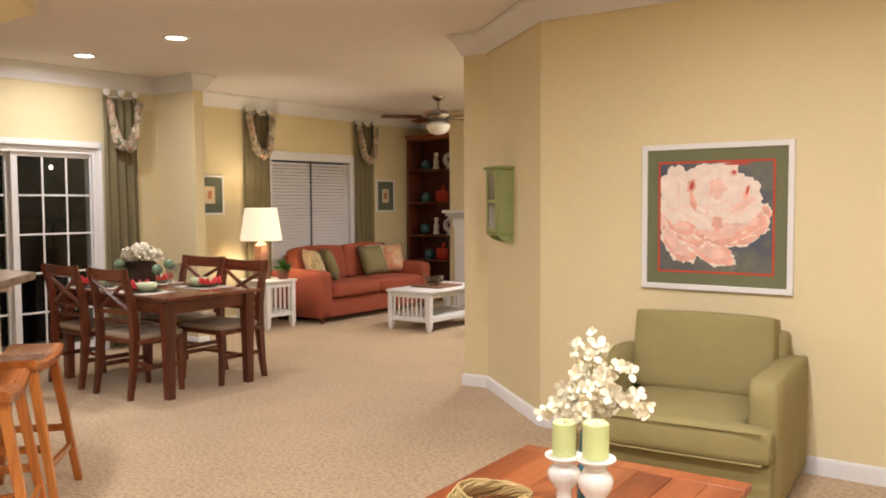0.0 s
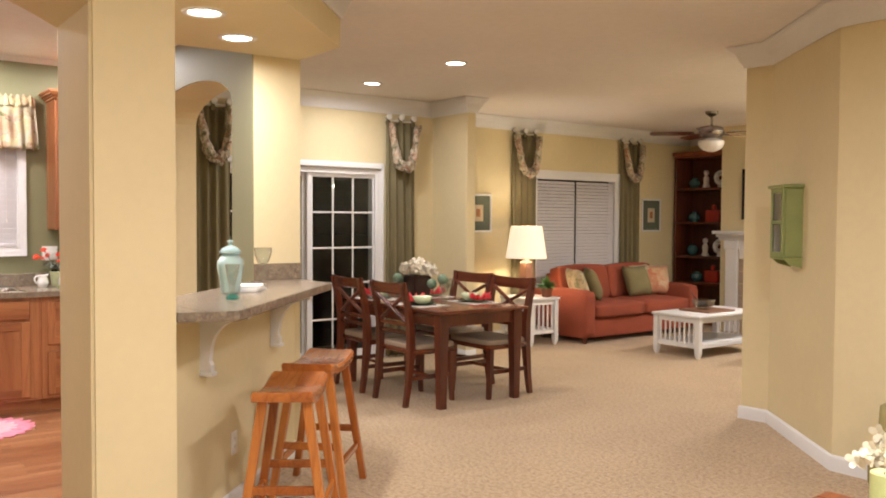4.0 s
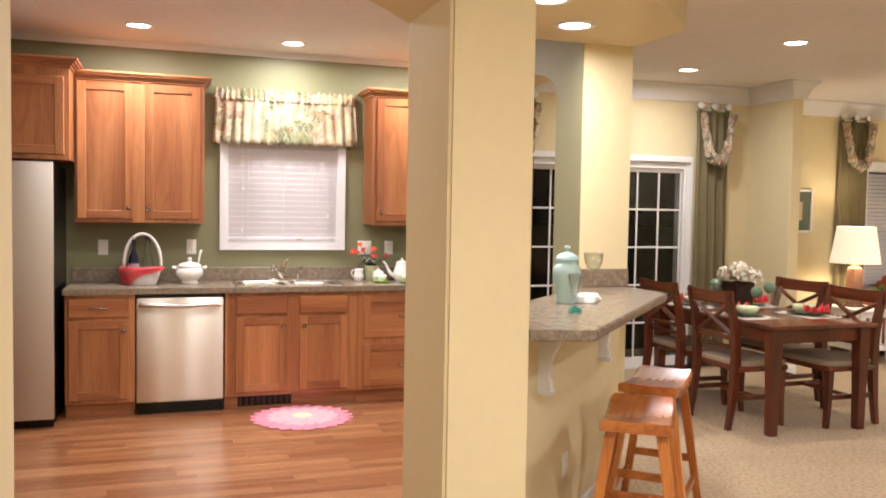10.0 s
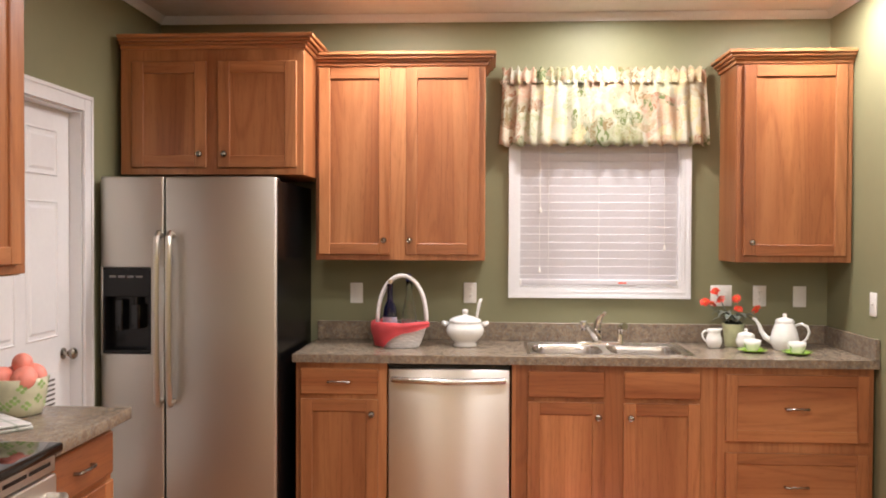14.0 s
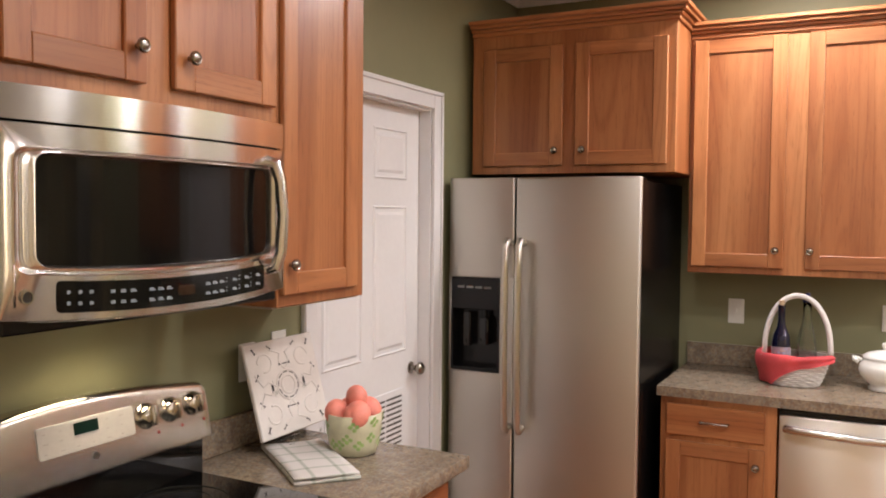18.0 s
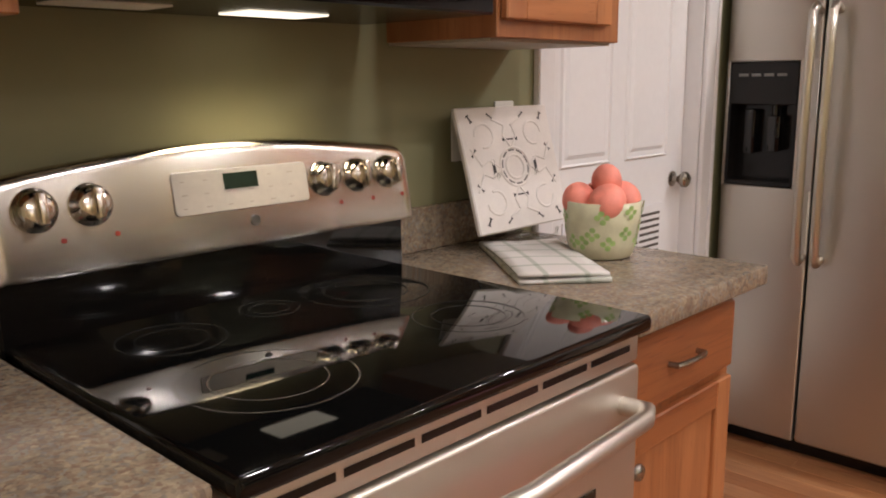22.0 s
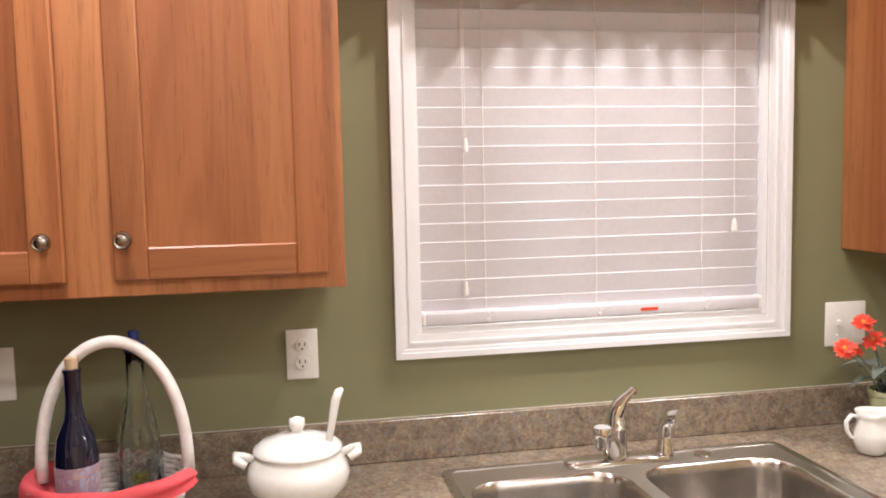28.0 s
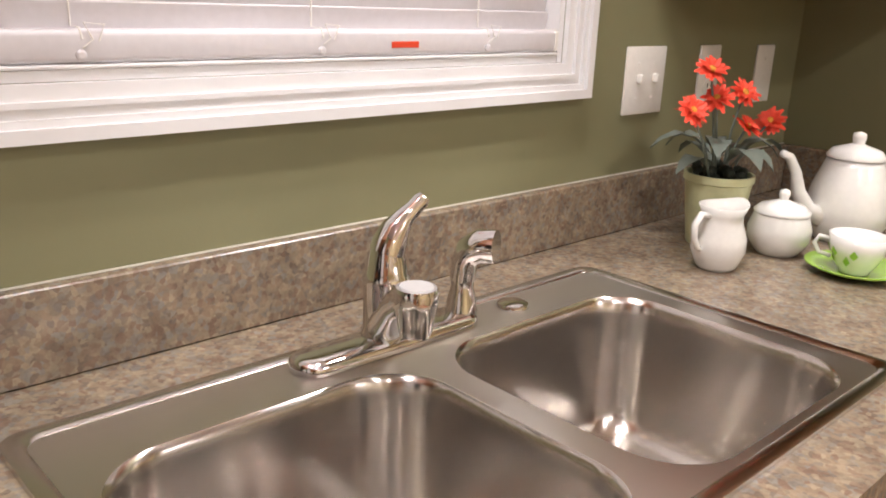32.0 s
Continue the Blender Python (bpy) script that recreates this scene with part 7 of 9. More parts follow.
PILLOWP = print_mat("leaf_print_pillow", (0.50, 0.42, 0.25), [(0.20, 0.22, 0.10), (0.48, 0.22, 0.10), (0.55, 0.45, 0.28)], 14.0)
PILLOWG = plain("olive_pillow", (0.20, 0.17, 0.075), 0.85, grain=0.6, gscale=500)
PILLOWO = print_mat("orange_print_pillow", (0.55, 0.26, 0.14), [(0.60, 0.45, 0.30), (0.45, 0.14, 0.07), (0.50, 0.40, 0.22)], 12.0)
for x, y, rz, lean, mm, lab in ((-0.77, -0.12, 66, -20, PILLOWP, "leaf print throw pillow against the sofa arm"), (-0.47, -0.10, 50, -22, PILLOWG, "plain olive throw pillow on the sofa"), (0.36, -0.08, -6, -24, PILLOWG, "square olive throw pillow on the sofa"), (0.56, 0.06, -4, -20, PILLOWP, "leaf print throw pillow behind an olive one"), (0.76, -0.02, -26, -24, PILLOWO, "orange print throw pillow on the sofa")):
    bm = bmesh.new()
    vs = bmesh.ops.create_grid(bm, x_segments=10, y_segments=10, size=0.21)["verts"]
    top = {}
    for v in list(bm.verts):
        u, w = v.co.x / 0.21, v.co.y / 0.21
        h = 0.085 * ((1 - u ** 4) * (1 - w ** 4)) ** 0.6
        k = 1 - 0.05 * (1 - abs(u)) * abs(w) - 0.05 * (1 - abs(w)) * abs(u)
        v.co = Vector((v.co.x * k, -h, v.co.y * k + 0.21))
    g2 = bmesh.ops.duplicate(bm, geom=bm.verts[:] + bm.edges[:] + bm.faces[:])
    for v in [q for q in g2["geom"] if isinstance(q, bmesh.types.BMVert)]:
        v.co.y = -v.co.y
    bmesh.ops.remove_doubles(bm, verts=bm.verts, dist=0.001)
    bmesh.ops.transform(bm, matrix=pose(-7.17, 8.455, 0, 0, 0, 90) @ pose(x, y, 0.487, lean, 0, rz), verts=bm.verts)
    tagged(part("throw_pillow", bm, mm, smooth="all"), lab, "pillow")

# coffee table of the living room
slatted_table("coffee_table", pose(-5.60, 8.18, 0), 0.64, 1.16, 0.465, "white painted slatted coffee table", 0.13, (("x", 0.64, -0.535), ("x", 0.64, 0.535)))
boxt = boxpart("table_tray", -5.80, 7.92, 0.466, -5.40, 8.40, 0.484, plain("woven_brown_tray", (0.20, 0.09, 0.045), 0.7, grain=0.6, gscale=150), None, 0.004)
tagged(boxt, "flat woven brown tray on the coffee table", "tray")
t = thing("glass_bowl", pose(-5.60, 8.10, 0.4845), "clear glass bowl with dark stones", "bowl")
bm = bmesh.new()
lathe(bm, [(0.0, 0.0), (0.06, 0.0), (0.11, 0.05), (0.125, 0.11), (0.122, 0.11), (0.105, 0.05), (0.05, 0.006), (0.0, 0.006)], 28)
part("bowl", bm, GLASS, t, smooth="all")
bm = bmesh.new()
rnd = random.Random(4)
for k in range(24):
    a, r = rnd.uniform(0, 6.28), rnd.uniform(0, 0.07)
    ball(bm, (r * math.cos(a), r * math.sin(a), 0.03 + rnd.uniform(0, 0.05)), 0.022, 0.018, 0.016, 8, 6)
part("stones", bm, BLACK, t, smooth="all", kind="stuff")
bm = bmesh.new()
tube(bm, [(-5.62, 8.06, 0.55), (-5.70, 7.98, 0.70)], 0.007, 8)
tagged(part("serving_stick", bm, DARKW), "thin wooden stick in the glass bowl", "utensil")

# ceiling fan
fan = thing("ceiling_fan", pose(-5.845, 8.53, CEIL), "brushed nickel ceiling fan with brown blades and a glass light bowl", "ceiling fan")
bm = bmesh.new()
lathe(bm, [(0.0, -0.002), (0.075, -0.002), (0.07, -0.03), (0.03, -0.06), (0.0, -0.062)], 24)
part("canopy", bm, NICKEL, fan, smooth=True)
bm = bmesh.new()
tube(bm, [(0, 0, -0.05), (0, 0, -0.17)], 0.014, 12)
part("downrod", bm, NICKEL, fan)
bm = bmesh.new()
lathe(bm, [(0.0, -0.16), (0.06, -0.165), (0.125, -0.185), (0.145, -0.22), (0.145, -0.26), (0.12, -0.29), (0.06, -0.31), (0.0, -0.31)], 32)
part("motor_housing", bm, NICKEL, fan, smooth=True)
bm = bmesh.new()
lathe(bm, [(0.07, -0.312), (0.10, -0.33), (0.145, -0.345), (0.15, -0.36), (0.135, -0.41), (0.09, -0.45), (0.04, -0.47), (0.0, -0.475)], 32)
part("light_bowl", bm, plain("frosted_white_glass", (0.80, 0.78, 0.74), 0.25), fan, "frosted white glass bowl", smooth=True)
for k in range(5):
    bm = bmesh.new()
    mk = pose(0, 0, -0.255, 0, 0, 72 * k + 10) @ pose(0, 0, 0, 10)
    loft(bm, [[(x, y, z) for x, y in rrect(0.20, -0.07, 0.70, 0.07, 0.05, 4)] for z in (-0.004, 0.004)], True, True)
    bmesh.ops.transform(bm, matrix=mk, verts=bm.verts)
    bl = part("blade", bm, DARKWX, fan, "brown wooden fan blade")
    bm = bmesh.new()
    slab(bm, 0.12, -0.02, -0.012, 0.27, 0.02, -0.004, 0.003, 1, mk)
    part("blade_iron", bm, NICKEL, bl)

# bookshelf
bs = thing("bookcase", pose(-7.715, NY - 0.003, 0), "tall dark red-brown built-in bookcase with ornaments", "bookcase")
BW, BH, BDP = 0.85, 2.42, 0.40
boxpart("back_panel", 0.03, -0.015, 0.02, BW - 0.03, -0.001, BH - 0.03, BOOKW, bs, 0.0)
for x in (0.0, BW - 0.035):
    boxpart("side_panel", x, -BDP, 0, x + 0.035, -0.001, BH - 0.03, BOOKW, bs, 0.003)
boxpart("top_panel", 0.0, -BDP, BH - 0.0295, BW, -0.001, BH, REDW, bs, 0.003)
boxpart("cornice", -0.02, -BDP - 0.025, BH + 0.0005, BW + 0.0, -0.001, BH + 0.05, REDW, bs, 0.008, segs=2)
SHZ = (0.10, 0.565, 0.94, 1.43, 1.92)
for z in SHZ:
    boxpart("shelf", 0.0355, -BDP + 0.005, z, BW - 0.0355, -0.016, z + 0.032, BOOKW, bs, 0.003)
boxpart("plinth", 0.0355, -BDP + 0.01, 0, BW - 0.0355, -BDP + 0.03, 0.0995, REDW, bs, 0.002)
REDBOX = plain("red_lacquer", (0.42, 0.035, 0.018), 0.35)
TEAL = plain("teal_glass_ornament", (0.05, 0.13, 0.13), 0.12, coat=0.4)


def ornament(kind, x, z, label):
    m = pose(-7.715 + x, NY - 0.22, z + 0.0325)
    bm = bmesh.new()
    if kind == "figurine":
        lathe(bm, [(0.0, 0.0), (0.05, 0.0), (0.055, 0.02), (0.038, 0.06), (0.045, 0.13), (0.03, 0.17), (0.022, 0.18), (0.04, 0.215), (0.03, 0.25), (0.0, 0.262)], 18, m)
        mm = CERAMIC
    elif kind == "ball":
        ball(bm, (0, 0, 0.082), 0.082, 0.082, 0.082)
        bmesh.ops.transform(bm, matrix=m, verts=bm.verts)
        mm = TEAL
    elif kind == "box":
        slab(bm, -0.11, -0.05, 0.0005, 0.11, 0.06, 0.17, 0.006, 2, m)
        slab(bm, -0.03, -0.03, 0.1705, 0.03, 0.03, 0.25, 0.02, 2, m)
        mm = REDBOX
    elif kind == "scroll":
        tube(bm, [(0.085 * math.cos(a), 0, 0.14 + 0.085 * math.sin(a)) for a in [2 * math.pi * k / 20 for k in range(20)]], 0.024, 8, True)
        tube(bm, [(0, 0, 0.0), (0, 0, 0.06)], [0.05, 0.02], 10)
        tube(bm, [(0.045 * math.cos(a), 0.0, 0.14 + 0.045 * math.sin(a)) for a in [2 * math.pi * k / 16 for k in range(16)]], 0.012, 6, True)
        bmesh.ops.transform(bm, matrix=m, verts=bm.verts)
        mm = CERAMIC
    else:
        lathe(bm, [(0.0, 0.0), (0.05, 0.0), (0.085, 0.05), (0.075, 0.11), (0.04, 0.13), (0.045, 0.15), (0.0, 0.15)], 18, m)
        mm = TEAL
    tagged(part("shelf_" + kind, bm, mm, smooth=True), label, "ornament")


for kind, x, z, label in (("pot", 0.22, 1.92, "dark teal pot on the top shelf"), ("figurine", 0.42, 1.92, "white ceramic figurine on the top shelf"), ("scroll", 0.66, 1.92, "white scroll ornament on the top shelf"), ("pot", 0.22, 1.43, "dark teal pot on the second shelf"), ("box", 0.56, 1.43, "red lacquered box on the second shelf"), ("ball", 0.20, 0.94, "teal glass ball on the third shelf"), ("figurine", 0.42, 0.94, "white ceramic figurine on the third shelf"), ("scroll", 0.66, 0.94, "white scroll ornament on the third shelf"), ("pot", 0.28, 0.565, "dark teal pot on the lower shelf"), ("box", 0.56, 0.565, "red lacquered box on the lower shelf")):
    ornament(kind, x, z, label)

# chimney breast, mantel, fireplace, television
bm = bmesh.new()
slab(bm, -6.72, 9.98, 0, -4.70, NY - 0.003, CEIL - 0.005)
structure("wall_chimney_breast", bm, YELLOW, "pale yellow chimney breast above the fireplace")
fp = thing("fireplace", pose(-5.71, 9.98, 0), "white fireplace surround with a mantel shelf", "fireplace")
bm = bmesh.new()
for o, a, b in ((0.05, 1.22, 1.26), (0.09, 1.26, 1.30), (0.15, 1.30, 1.345)):
    slab(bm, -1.0 - o * 0.3, -o, a + 0.0005, 1.0 + o * 0.3, -0.001, b, 0.006, 2)
part("mantel_shelf", bm, WHITE, fp, smooth=True)
for sx in (-1, 1):
    x = sx * 0.81
    boxpart("pilaster", x - 0.09, -0.05, 0, x + 0.09, -0.001, 1.10, WHITE, fp, 0.004)
    boxpart("pilaster_cap", x - 0.11, -0.065, 1.1005, x + 0.11, -0.001, 1.2195, WHITE, fp, 0.006)
boxpart("frieze", -0.70, -0.03, 0.98, 0.70, -0.001, 1.21, WHITE, fp, 0.004)
TILEM = plain("buff_stone_tile", (0.42, 0.33, 0.25), 0.5, var=0.12)
for k in range(6):
    for sx in (-1, 1):
        boxpart("tile", sx * 0.60 - 0.115, -0.018, 0.005 + 0.162 * k, sx * 0.60 + 0.115, -0.001, 0.160 + 0.162 * k, TILEM, fp, 0.002)
boxpart("firebox", -0.48, -0.012, 0.0, 0.48, -0.001, 0.97, BLACK, fp, 0.0)
tv = thing("television", pose(-5.71, 9.978, 1.83), "black flat television above the mantel", "television")
boxpart("case", -0.655, -0.06, -0.33, 0.655, -0.002, 0.33, BLACK, tv, 0.006, segs=2)
boxpart("screen", -0.62, -0.0615, -0.30, 0.62, -0.0602, 0.30, BLACKG, tv, 0.0)


def framed_print(m, w, h, label, mat_w, fr=0.025, frame_mat=None):
    t = thing("framed_picture", m, label, "picture")
    for a in ((-w / 2, -h / 2, -w / 2 + fr, h / 2), (w / 2 - fr, -h / 2, w / 2, h / 2), (-w / 2 + fr, h / 2 - fr, w / 2 - fr, h / 2), (-w / 2 + fr, -h / 2, w / 2 - fr, -h / 2 + fr)):
        boxpart("frame_bar", a[0], -0.026, a[1], a[2], -0.002, a[3], frame_mat or WHITE, t, 0.003)
    boxpart("mat_board", -w / 2 + fr, -0.014, -h / 2 + fr, w / 2 - fr, -0.004, h / 2 - fr, PAPER, t, 0.0)
    return t


for y, lab in ((9.762, "small framed print with grey mat beside the bookcase"), (6.575, "small framed print with grey mat by the lamp")):
    t = framed_print(pose(LX, y, 1.555, 0, 0, 90), 0.41, 0.47, lab, 0.12)
    boxpart("print", -0.075, -0.016, -0.10, 0.075, -0.0142, 0.10, plain("cream_print_paper", (0.62, 0.52, 0.36), 0.8), t, 0.0)
    boxpart("print_motif", -0.03, -0.0172, -0.045, 0.03, -0.0161, 0.05, plain("rust_print_ink", (0.40, 0.17, 0.07), 0.8), t, 0.0)

# dark armchair behind the partition
t = thing("dark_armchair", pose(-4.50, 8.55, 0, 0, 0, 100), "dark brown leather armchair behind the partition", "chair")
LEATHER = plain("dark_leather", (0.045, 0.018, 0.010), 0.35, var=0.15, grain=0.3, gscale=150)
for nm, a in (("base", (-0.38, -0.38, 0.08, 0.38, 0.38, 0.40)), ("backrest", (-0.38, 0.22, 0.40, 0.38, 0.40, 0.66)), ("arm", (-0.42, -0.36, 0.12, -0.30, 0.36, 0.55)), ("arm", (0.30, -0.36, 0.12, 0.42, 0.36, 0.55))):
    bm = bmesh.new()
    cushion(bm, *a, 0.04, 0.015, 4)
    part(nm, bm, LEATHER, t, smooth="all")
for sx in (-1, 1):
    for sy in (-1, 1):
        boxpart("foot", sx * 0.32 - 0.025, sy * 0.3 - 0.025, 0, sx * 0.32 + 0.025, sy * 0.3 + 0.025, 0.085, DARKW, t, 0.004)


# ---- hall: armchair, picture, coffee table ----
ac = thing("armchair", pose(-1.215, 4.43, 0, 0, 0, 4.0) @ Matrix.Diagonal((0.95, 1, 1, 1)), "olive green upholstered armchair with a loose back cushion", "chair")
AW, AD = 1.05, 0.92
boxpart("base", -AW / 2 + 0.02, -AD / 2 + 0.02, 0.06, AW / 2 - 0.02, AD / 2, 0.29, OLIVE, ac, 0.02, segs=3)
for sx in (-1, 1):
    bm = bmesh.new()
    cushion(bm, min(sx * AW / 2, sx * (AW / 2 - 0.15)), -AD / 2 + 0.10, 0.05, max(sx * AW / 2, sx * (AW / 2 - 0.15)), AD / 2, 0.645, 0.028, 0.008)
    part("arm", bm, OLIVE, ac, smooth="all")
bm = bmesh.new()
cushion(bm, -AW / 2 + 0.175, -AD / 2 - 0.02, 0.285, AW / 2 - 0.175, AD / 2 - 0.18, 0.455, 0.04, 0.012)
sc = part("seat_cushion", bm, OLIVE, ac, smooth="all")
bm = bmesh.new()
cushion(bm, -AW / 2 + 0.02, -AD / 2 - 0.035, 0.288, AW / 2 - 0.02, -AD / 2 + 0.095, 0.452, 0.035, 0.008)
part("cushion_front", bm, OLIVE, ac, smooth="all")
for z in (0.30, 0.44):
    bm = bmesh.new()
    tube(bm, [(-AW / 2 + 0.05, -AD / 2 - 0.038, z), (0, -AD / 2 - 0.046, z), (AW / 2 - 0.05, -AD / 2 - 0.038, z)], 0.005, 6)
    part("piping", bm, OLIVE, sc)
boxpart("back", -AW / 2 + 0.10, AD / 2 - 0.17, 0.28, AW / 2 - 0.09, AD / 2 - 0.005, 0.77, OLIVE, ac, 0.04, segs=3)
bm = bmesh.new()
cushion(bm, -AW / 2 + 0.150, 0.0, 0.0, AW / 2 - 0.140, 0.19, 0.415, 0.016, 0.010, 12)
bmesh.ops.transform(bm, matrix=pose(0, AD / 2 - 0.33, 0.455, -10), verts=bm.verts)
part("back_cushion", bm, OLIVE, ac, smooth="all")
for sx in (-1, 1):
    for y in (-AD / 2 + 0.08, AD / 2 - 0.06):
        boxpart("foot", sx * (AW / 2 - 0.07) - 0.025, y - 0.025, 0, sx * (AW / 2 - 0.07) + 0.025, y + 0.025, 0.059, DARKW, ac, 0.004)

# large flower picture
PWD, PHT = 0.85, 0.832
pic = framed_print(pose(-1.274, PY, 1.362, 0, 0, 0), PWD, PHT, "large framed peony print with olive mat and white frame", 0.1, 0.032)
pic.children[-1].data.materials[0] = plain("olive_mat_board", (0.155, 0.165, 0.085), 0.8, var=0.05)
iw, ih = 0.315, 0.305
REDLINE = plain("red_inner_mat", (0.50, 0.065, 0.03), 0.7)
for a in ((-iw - 0.012, -ih - 0.012, -iw, ih + 0.012), (iw, -ih - 0.012, iw + 0.012, ih + 0.012), (-iw, ih, iw, ih + 0.012), (-iw, -ih - 0.012, iw, -ih)):
    boxpart("inner_mat", a[0], -0.0165, a[1], a[2], -0.0142, a[3], REDLINE, pic, 0.0)
GROUNDP = print_mat("painted_ground", (0.075, 0.085, 0.12), [(0.12, 0.12, 0.10), (0.16, 0.17, 0.12), (0.05, 0.06, 0.09)], 5.0, 0.6)
boxpart("print", -iw, -0.0158, -ih, iw, -0.0142, ih, GROUNDP, pic, 0.0)
P1 = plain("peony_cream_paint", (0.84, 0.72, 0.63), 0.6, var=0.12, scale=12)
P2 = plain("peony_blush_paint", (0.84, 0.56, 0.47), 0.6, var=0.2, scale=12)
P3 = plain("peony_coral_paint", (0.82, 0.44, 0.34), 0.6, var=0.2, scale=12)
P5 = plain("peony_shell_paint", (0.83, 0.64, 0.54), 0.6, var=0.1, scale=12)
P4 = plain("peony_red_paint", (0.55, 0.07, 0.05), 0.6, var=0.1, scale=12)
rnd = random.Random(21)


def petal(cx, cz, rx, rz, turn, mat, layer, ruffle=0.12):
    bm = bmesh.new()
    n = 72
    vs = []
    ph = rnd.uniform(0, 6)
    for k in range(n):
        a = 2 * math.pi * k / n
        r = 1 + ruffle * 0.5 * math.sin(5 * a + ph) + ruffle * 0.35 * math.sin(11 * a + 2 * ph) + ruffle * 0.22 * math.sin(23 * a + 3 * ph) + rnd.uniform(-0.12, 0.12) * ruffle
        x, z = rx * r * math.cos(a), rz * r * math.sin(a)
        t = radians(turn)
        X, Z = cx + x * math.cos(t) - z * math.sin(t), cz + x * math.sin(t) + z * math.cos(t)
        vs.append(bm.verts.new((max(-iw + 0.002, min(iw - 0.002, X)), -0.0160 - 0.00016 * layer, max(-ih + 0.002, min(ih - 0.002, Z)))))
    bm.faces.new(vs)
    part("painted_petal", bm, mat, pic)


layer = 0
# outer coral petals, each with a pale ruffled edge, then the cream heart
for cx, cz, rx, rz, tr in ((-0.275, 0.0, 0.062, 0.115, 15), (-0.20, -0.155, 0.125, 0.082, -48), (-0.02, -0.185, 0.145, 0.072, -26), (0.13, -0.085, 0.155, 0.075, 14), (0.215, -0.005, 0.090, 0.105, -28), (0.155, -0.045, 0.145, 0.065, 22), (-0.145, -0.085, 0.115, 0.070, -32), (-0.03, -0.080, 0.120, 0.060, -14), (0.06, -0.105, 0.110, 0.048, 12), (-0.20, -0.03, 0.105, 0.068, -36)):
    petal(cx, cz, rx, rz, tr, P1, layer, 0.16)
    petal(cx + 0.003, cz - 0.001, rx * 0.93, rz * 0.90, tr, P3, layer + 0.4, 0.13)
    petal(cx - 0.014, cz + 0.012, rx * 0.80, rz * 0.62, tr, P2, layer + 0.8, 0.2)
    layer += 1.2
for cx, cz, rx, rz, tr in ((-0.205, 0.165, 0.120, 0.125, 10), (0.0, 0.205, 0.165, 0.105, 4), (0.155, 0.115, 0.105, 0.120, 20), (-0.10, 0.075, 0.155, 0.115, -18), (0.075, 0.075, 0.150, 0.110, 18), (-0.225, 0.065, 0.085, 0.095, 5), (0.01, 0.11, 0.15, 0.13, 0), (0.17, 0.03, 0.09, 0.055, 30), (-0.06, -0.015, 0.12, 0.050, -16)):
    petal(cx, cz, rx, rz, tr, P1, layer, 0.16)
    layer += 0.4
for n, rr in ((9, 0.185), (7, 0.115), (5, 0.055)):
    for k in range(n):
        a = 2 * math.pi * k / n + rr * 7 + rnd.uniform(-0.2, 0.2)
        cx, cz, sz = -0.03 + rr * 1.15 * math.cos(a), 0.125 + rr * 0.62 * math.sin(a), rnd.uniform(0.045, 0.075)
        turn = math.degrees(a) + 90 + rnd.uniform(-25, 25)
        petal(cx, cz - 0.006, sz, sz * 0.60, turn, P5, layer, 0.22)
        petal(cx + 0.008 * math.cos(a), cz + 0.006, sz * 0.94, sz * 0.50, turn, P1, layer + 0.4, 0.26)
        layer += 0.8
for cx, cz, rx, rz, tr, mm in ((0.015, 0.165, 0.045, 0.055, 5, P2), (0.02, 0.115, 0.022, 0.018, 25, P2), (-0.13, 0.175, 0.024, 0.042, -12, P3), (-0.128, 0.178, 0.012, 0.024, -12, P4), (-0.12, 0.085, 0.017, 0.050, 14, P3), (0.178, 0.135, 0.014, 0.044, -14, P3), (0.182, 0.148, 0.006, 0.026, -14, P4), (0.105, 0.245, 0.022, 0.020, 0, P2), (0.108, 0.248, 0.011, 0.010, 0, P4), (0.125, 0.296, 0.075, 0.007, 0, P4), (0.02, -0.035, 0.030, 0.042, 10, P3), (0.16, 0.07, 0.075, 0.022, 32, P2)):
    petal(cx, cz, rx, rz, tr, mm, layer, 0.25)
    layer += 0.4

# green wall cabinet on the angled wall
wx, wy = -2.795, 5.332
wc = thing("wall_curio_cabinet", pose(wx - 0.11 * 0.787, wy + 0.11 * 0.617, 1.46, 0, 0, -38.1), "small sage green wall cabinet with a glazed door", "cabinet")
CW, CD, CH = 0.22, 0.135, 0.45
for x in (-CW / 2, CW / 2 - 0.014):
    boxpart("side_panel", x, -CD, -CH / 2, x + 0.014, -0.001, CH / 2, WALLGREENCAB, wc, 0.002)
boxpart("back_panel", -CW / 2 + 0.0145, -0.012, -CH / 2, CW / 2 - 0.0145, -0.001, CH / 2, WALLGREENCAB, wc, 0.0)
boxpart("top_board", -CW / 2 - 0.025, -CD - 0.03, CH / 2 + 0.0005, CW / 2 + 0.025, -0.001, CH / 2 + 0.022, WALLGREENCAB, wc, 0.006)
boxpart("bottom_board", -CW / 2 - 0.012, -CD - 0.012, -CH / 2 - 0.018, CW / 2 + 0.012, -0.001, -CH / 2 - 0.0005, WALLGREENCAB, wc, 0.005)
pts = [(0.0, -CH / 2 - 0.0185), (-CD, -CH / 2 - 0.0185), (-CD * 0.75, -CH / 2 - 0.05), (-0.03, -CH / 2 - 0.07), (0.0, -CH / 2 - 0.075)]
for x in (CW / 2 - 0.014, -CW / 2):
    bm = bmesh.new()
    prism(bm, [(y, z) for y, z in pts], x, x + 0.014, Matrix(((0, 0, 1, 0), (1, 0, 0, 0), (0, 1, 0, 0), (0, 0, 0, 1))))
    part("bracket", bm, WALLGREENCAB, wc)
bm = bmesh.new()
f = 0.03
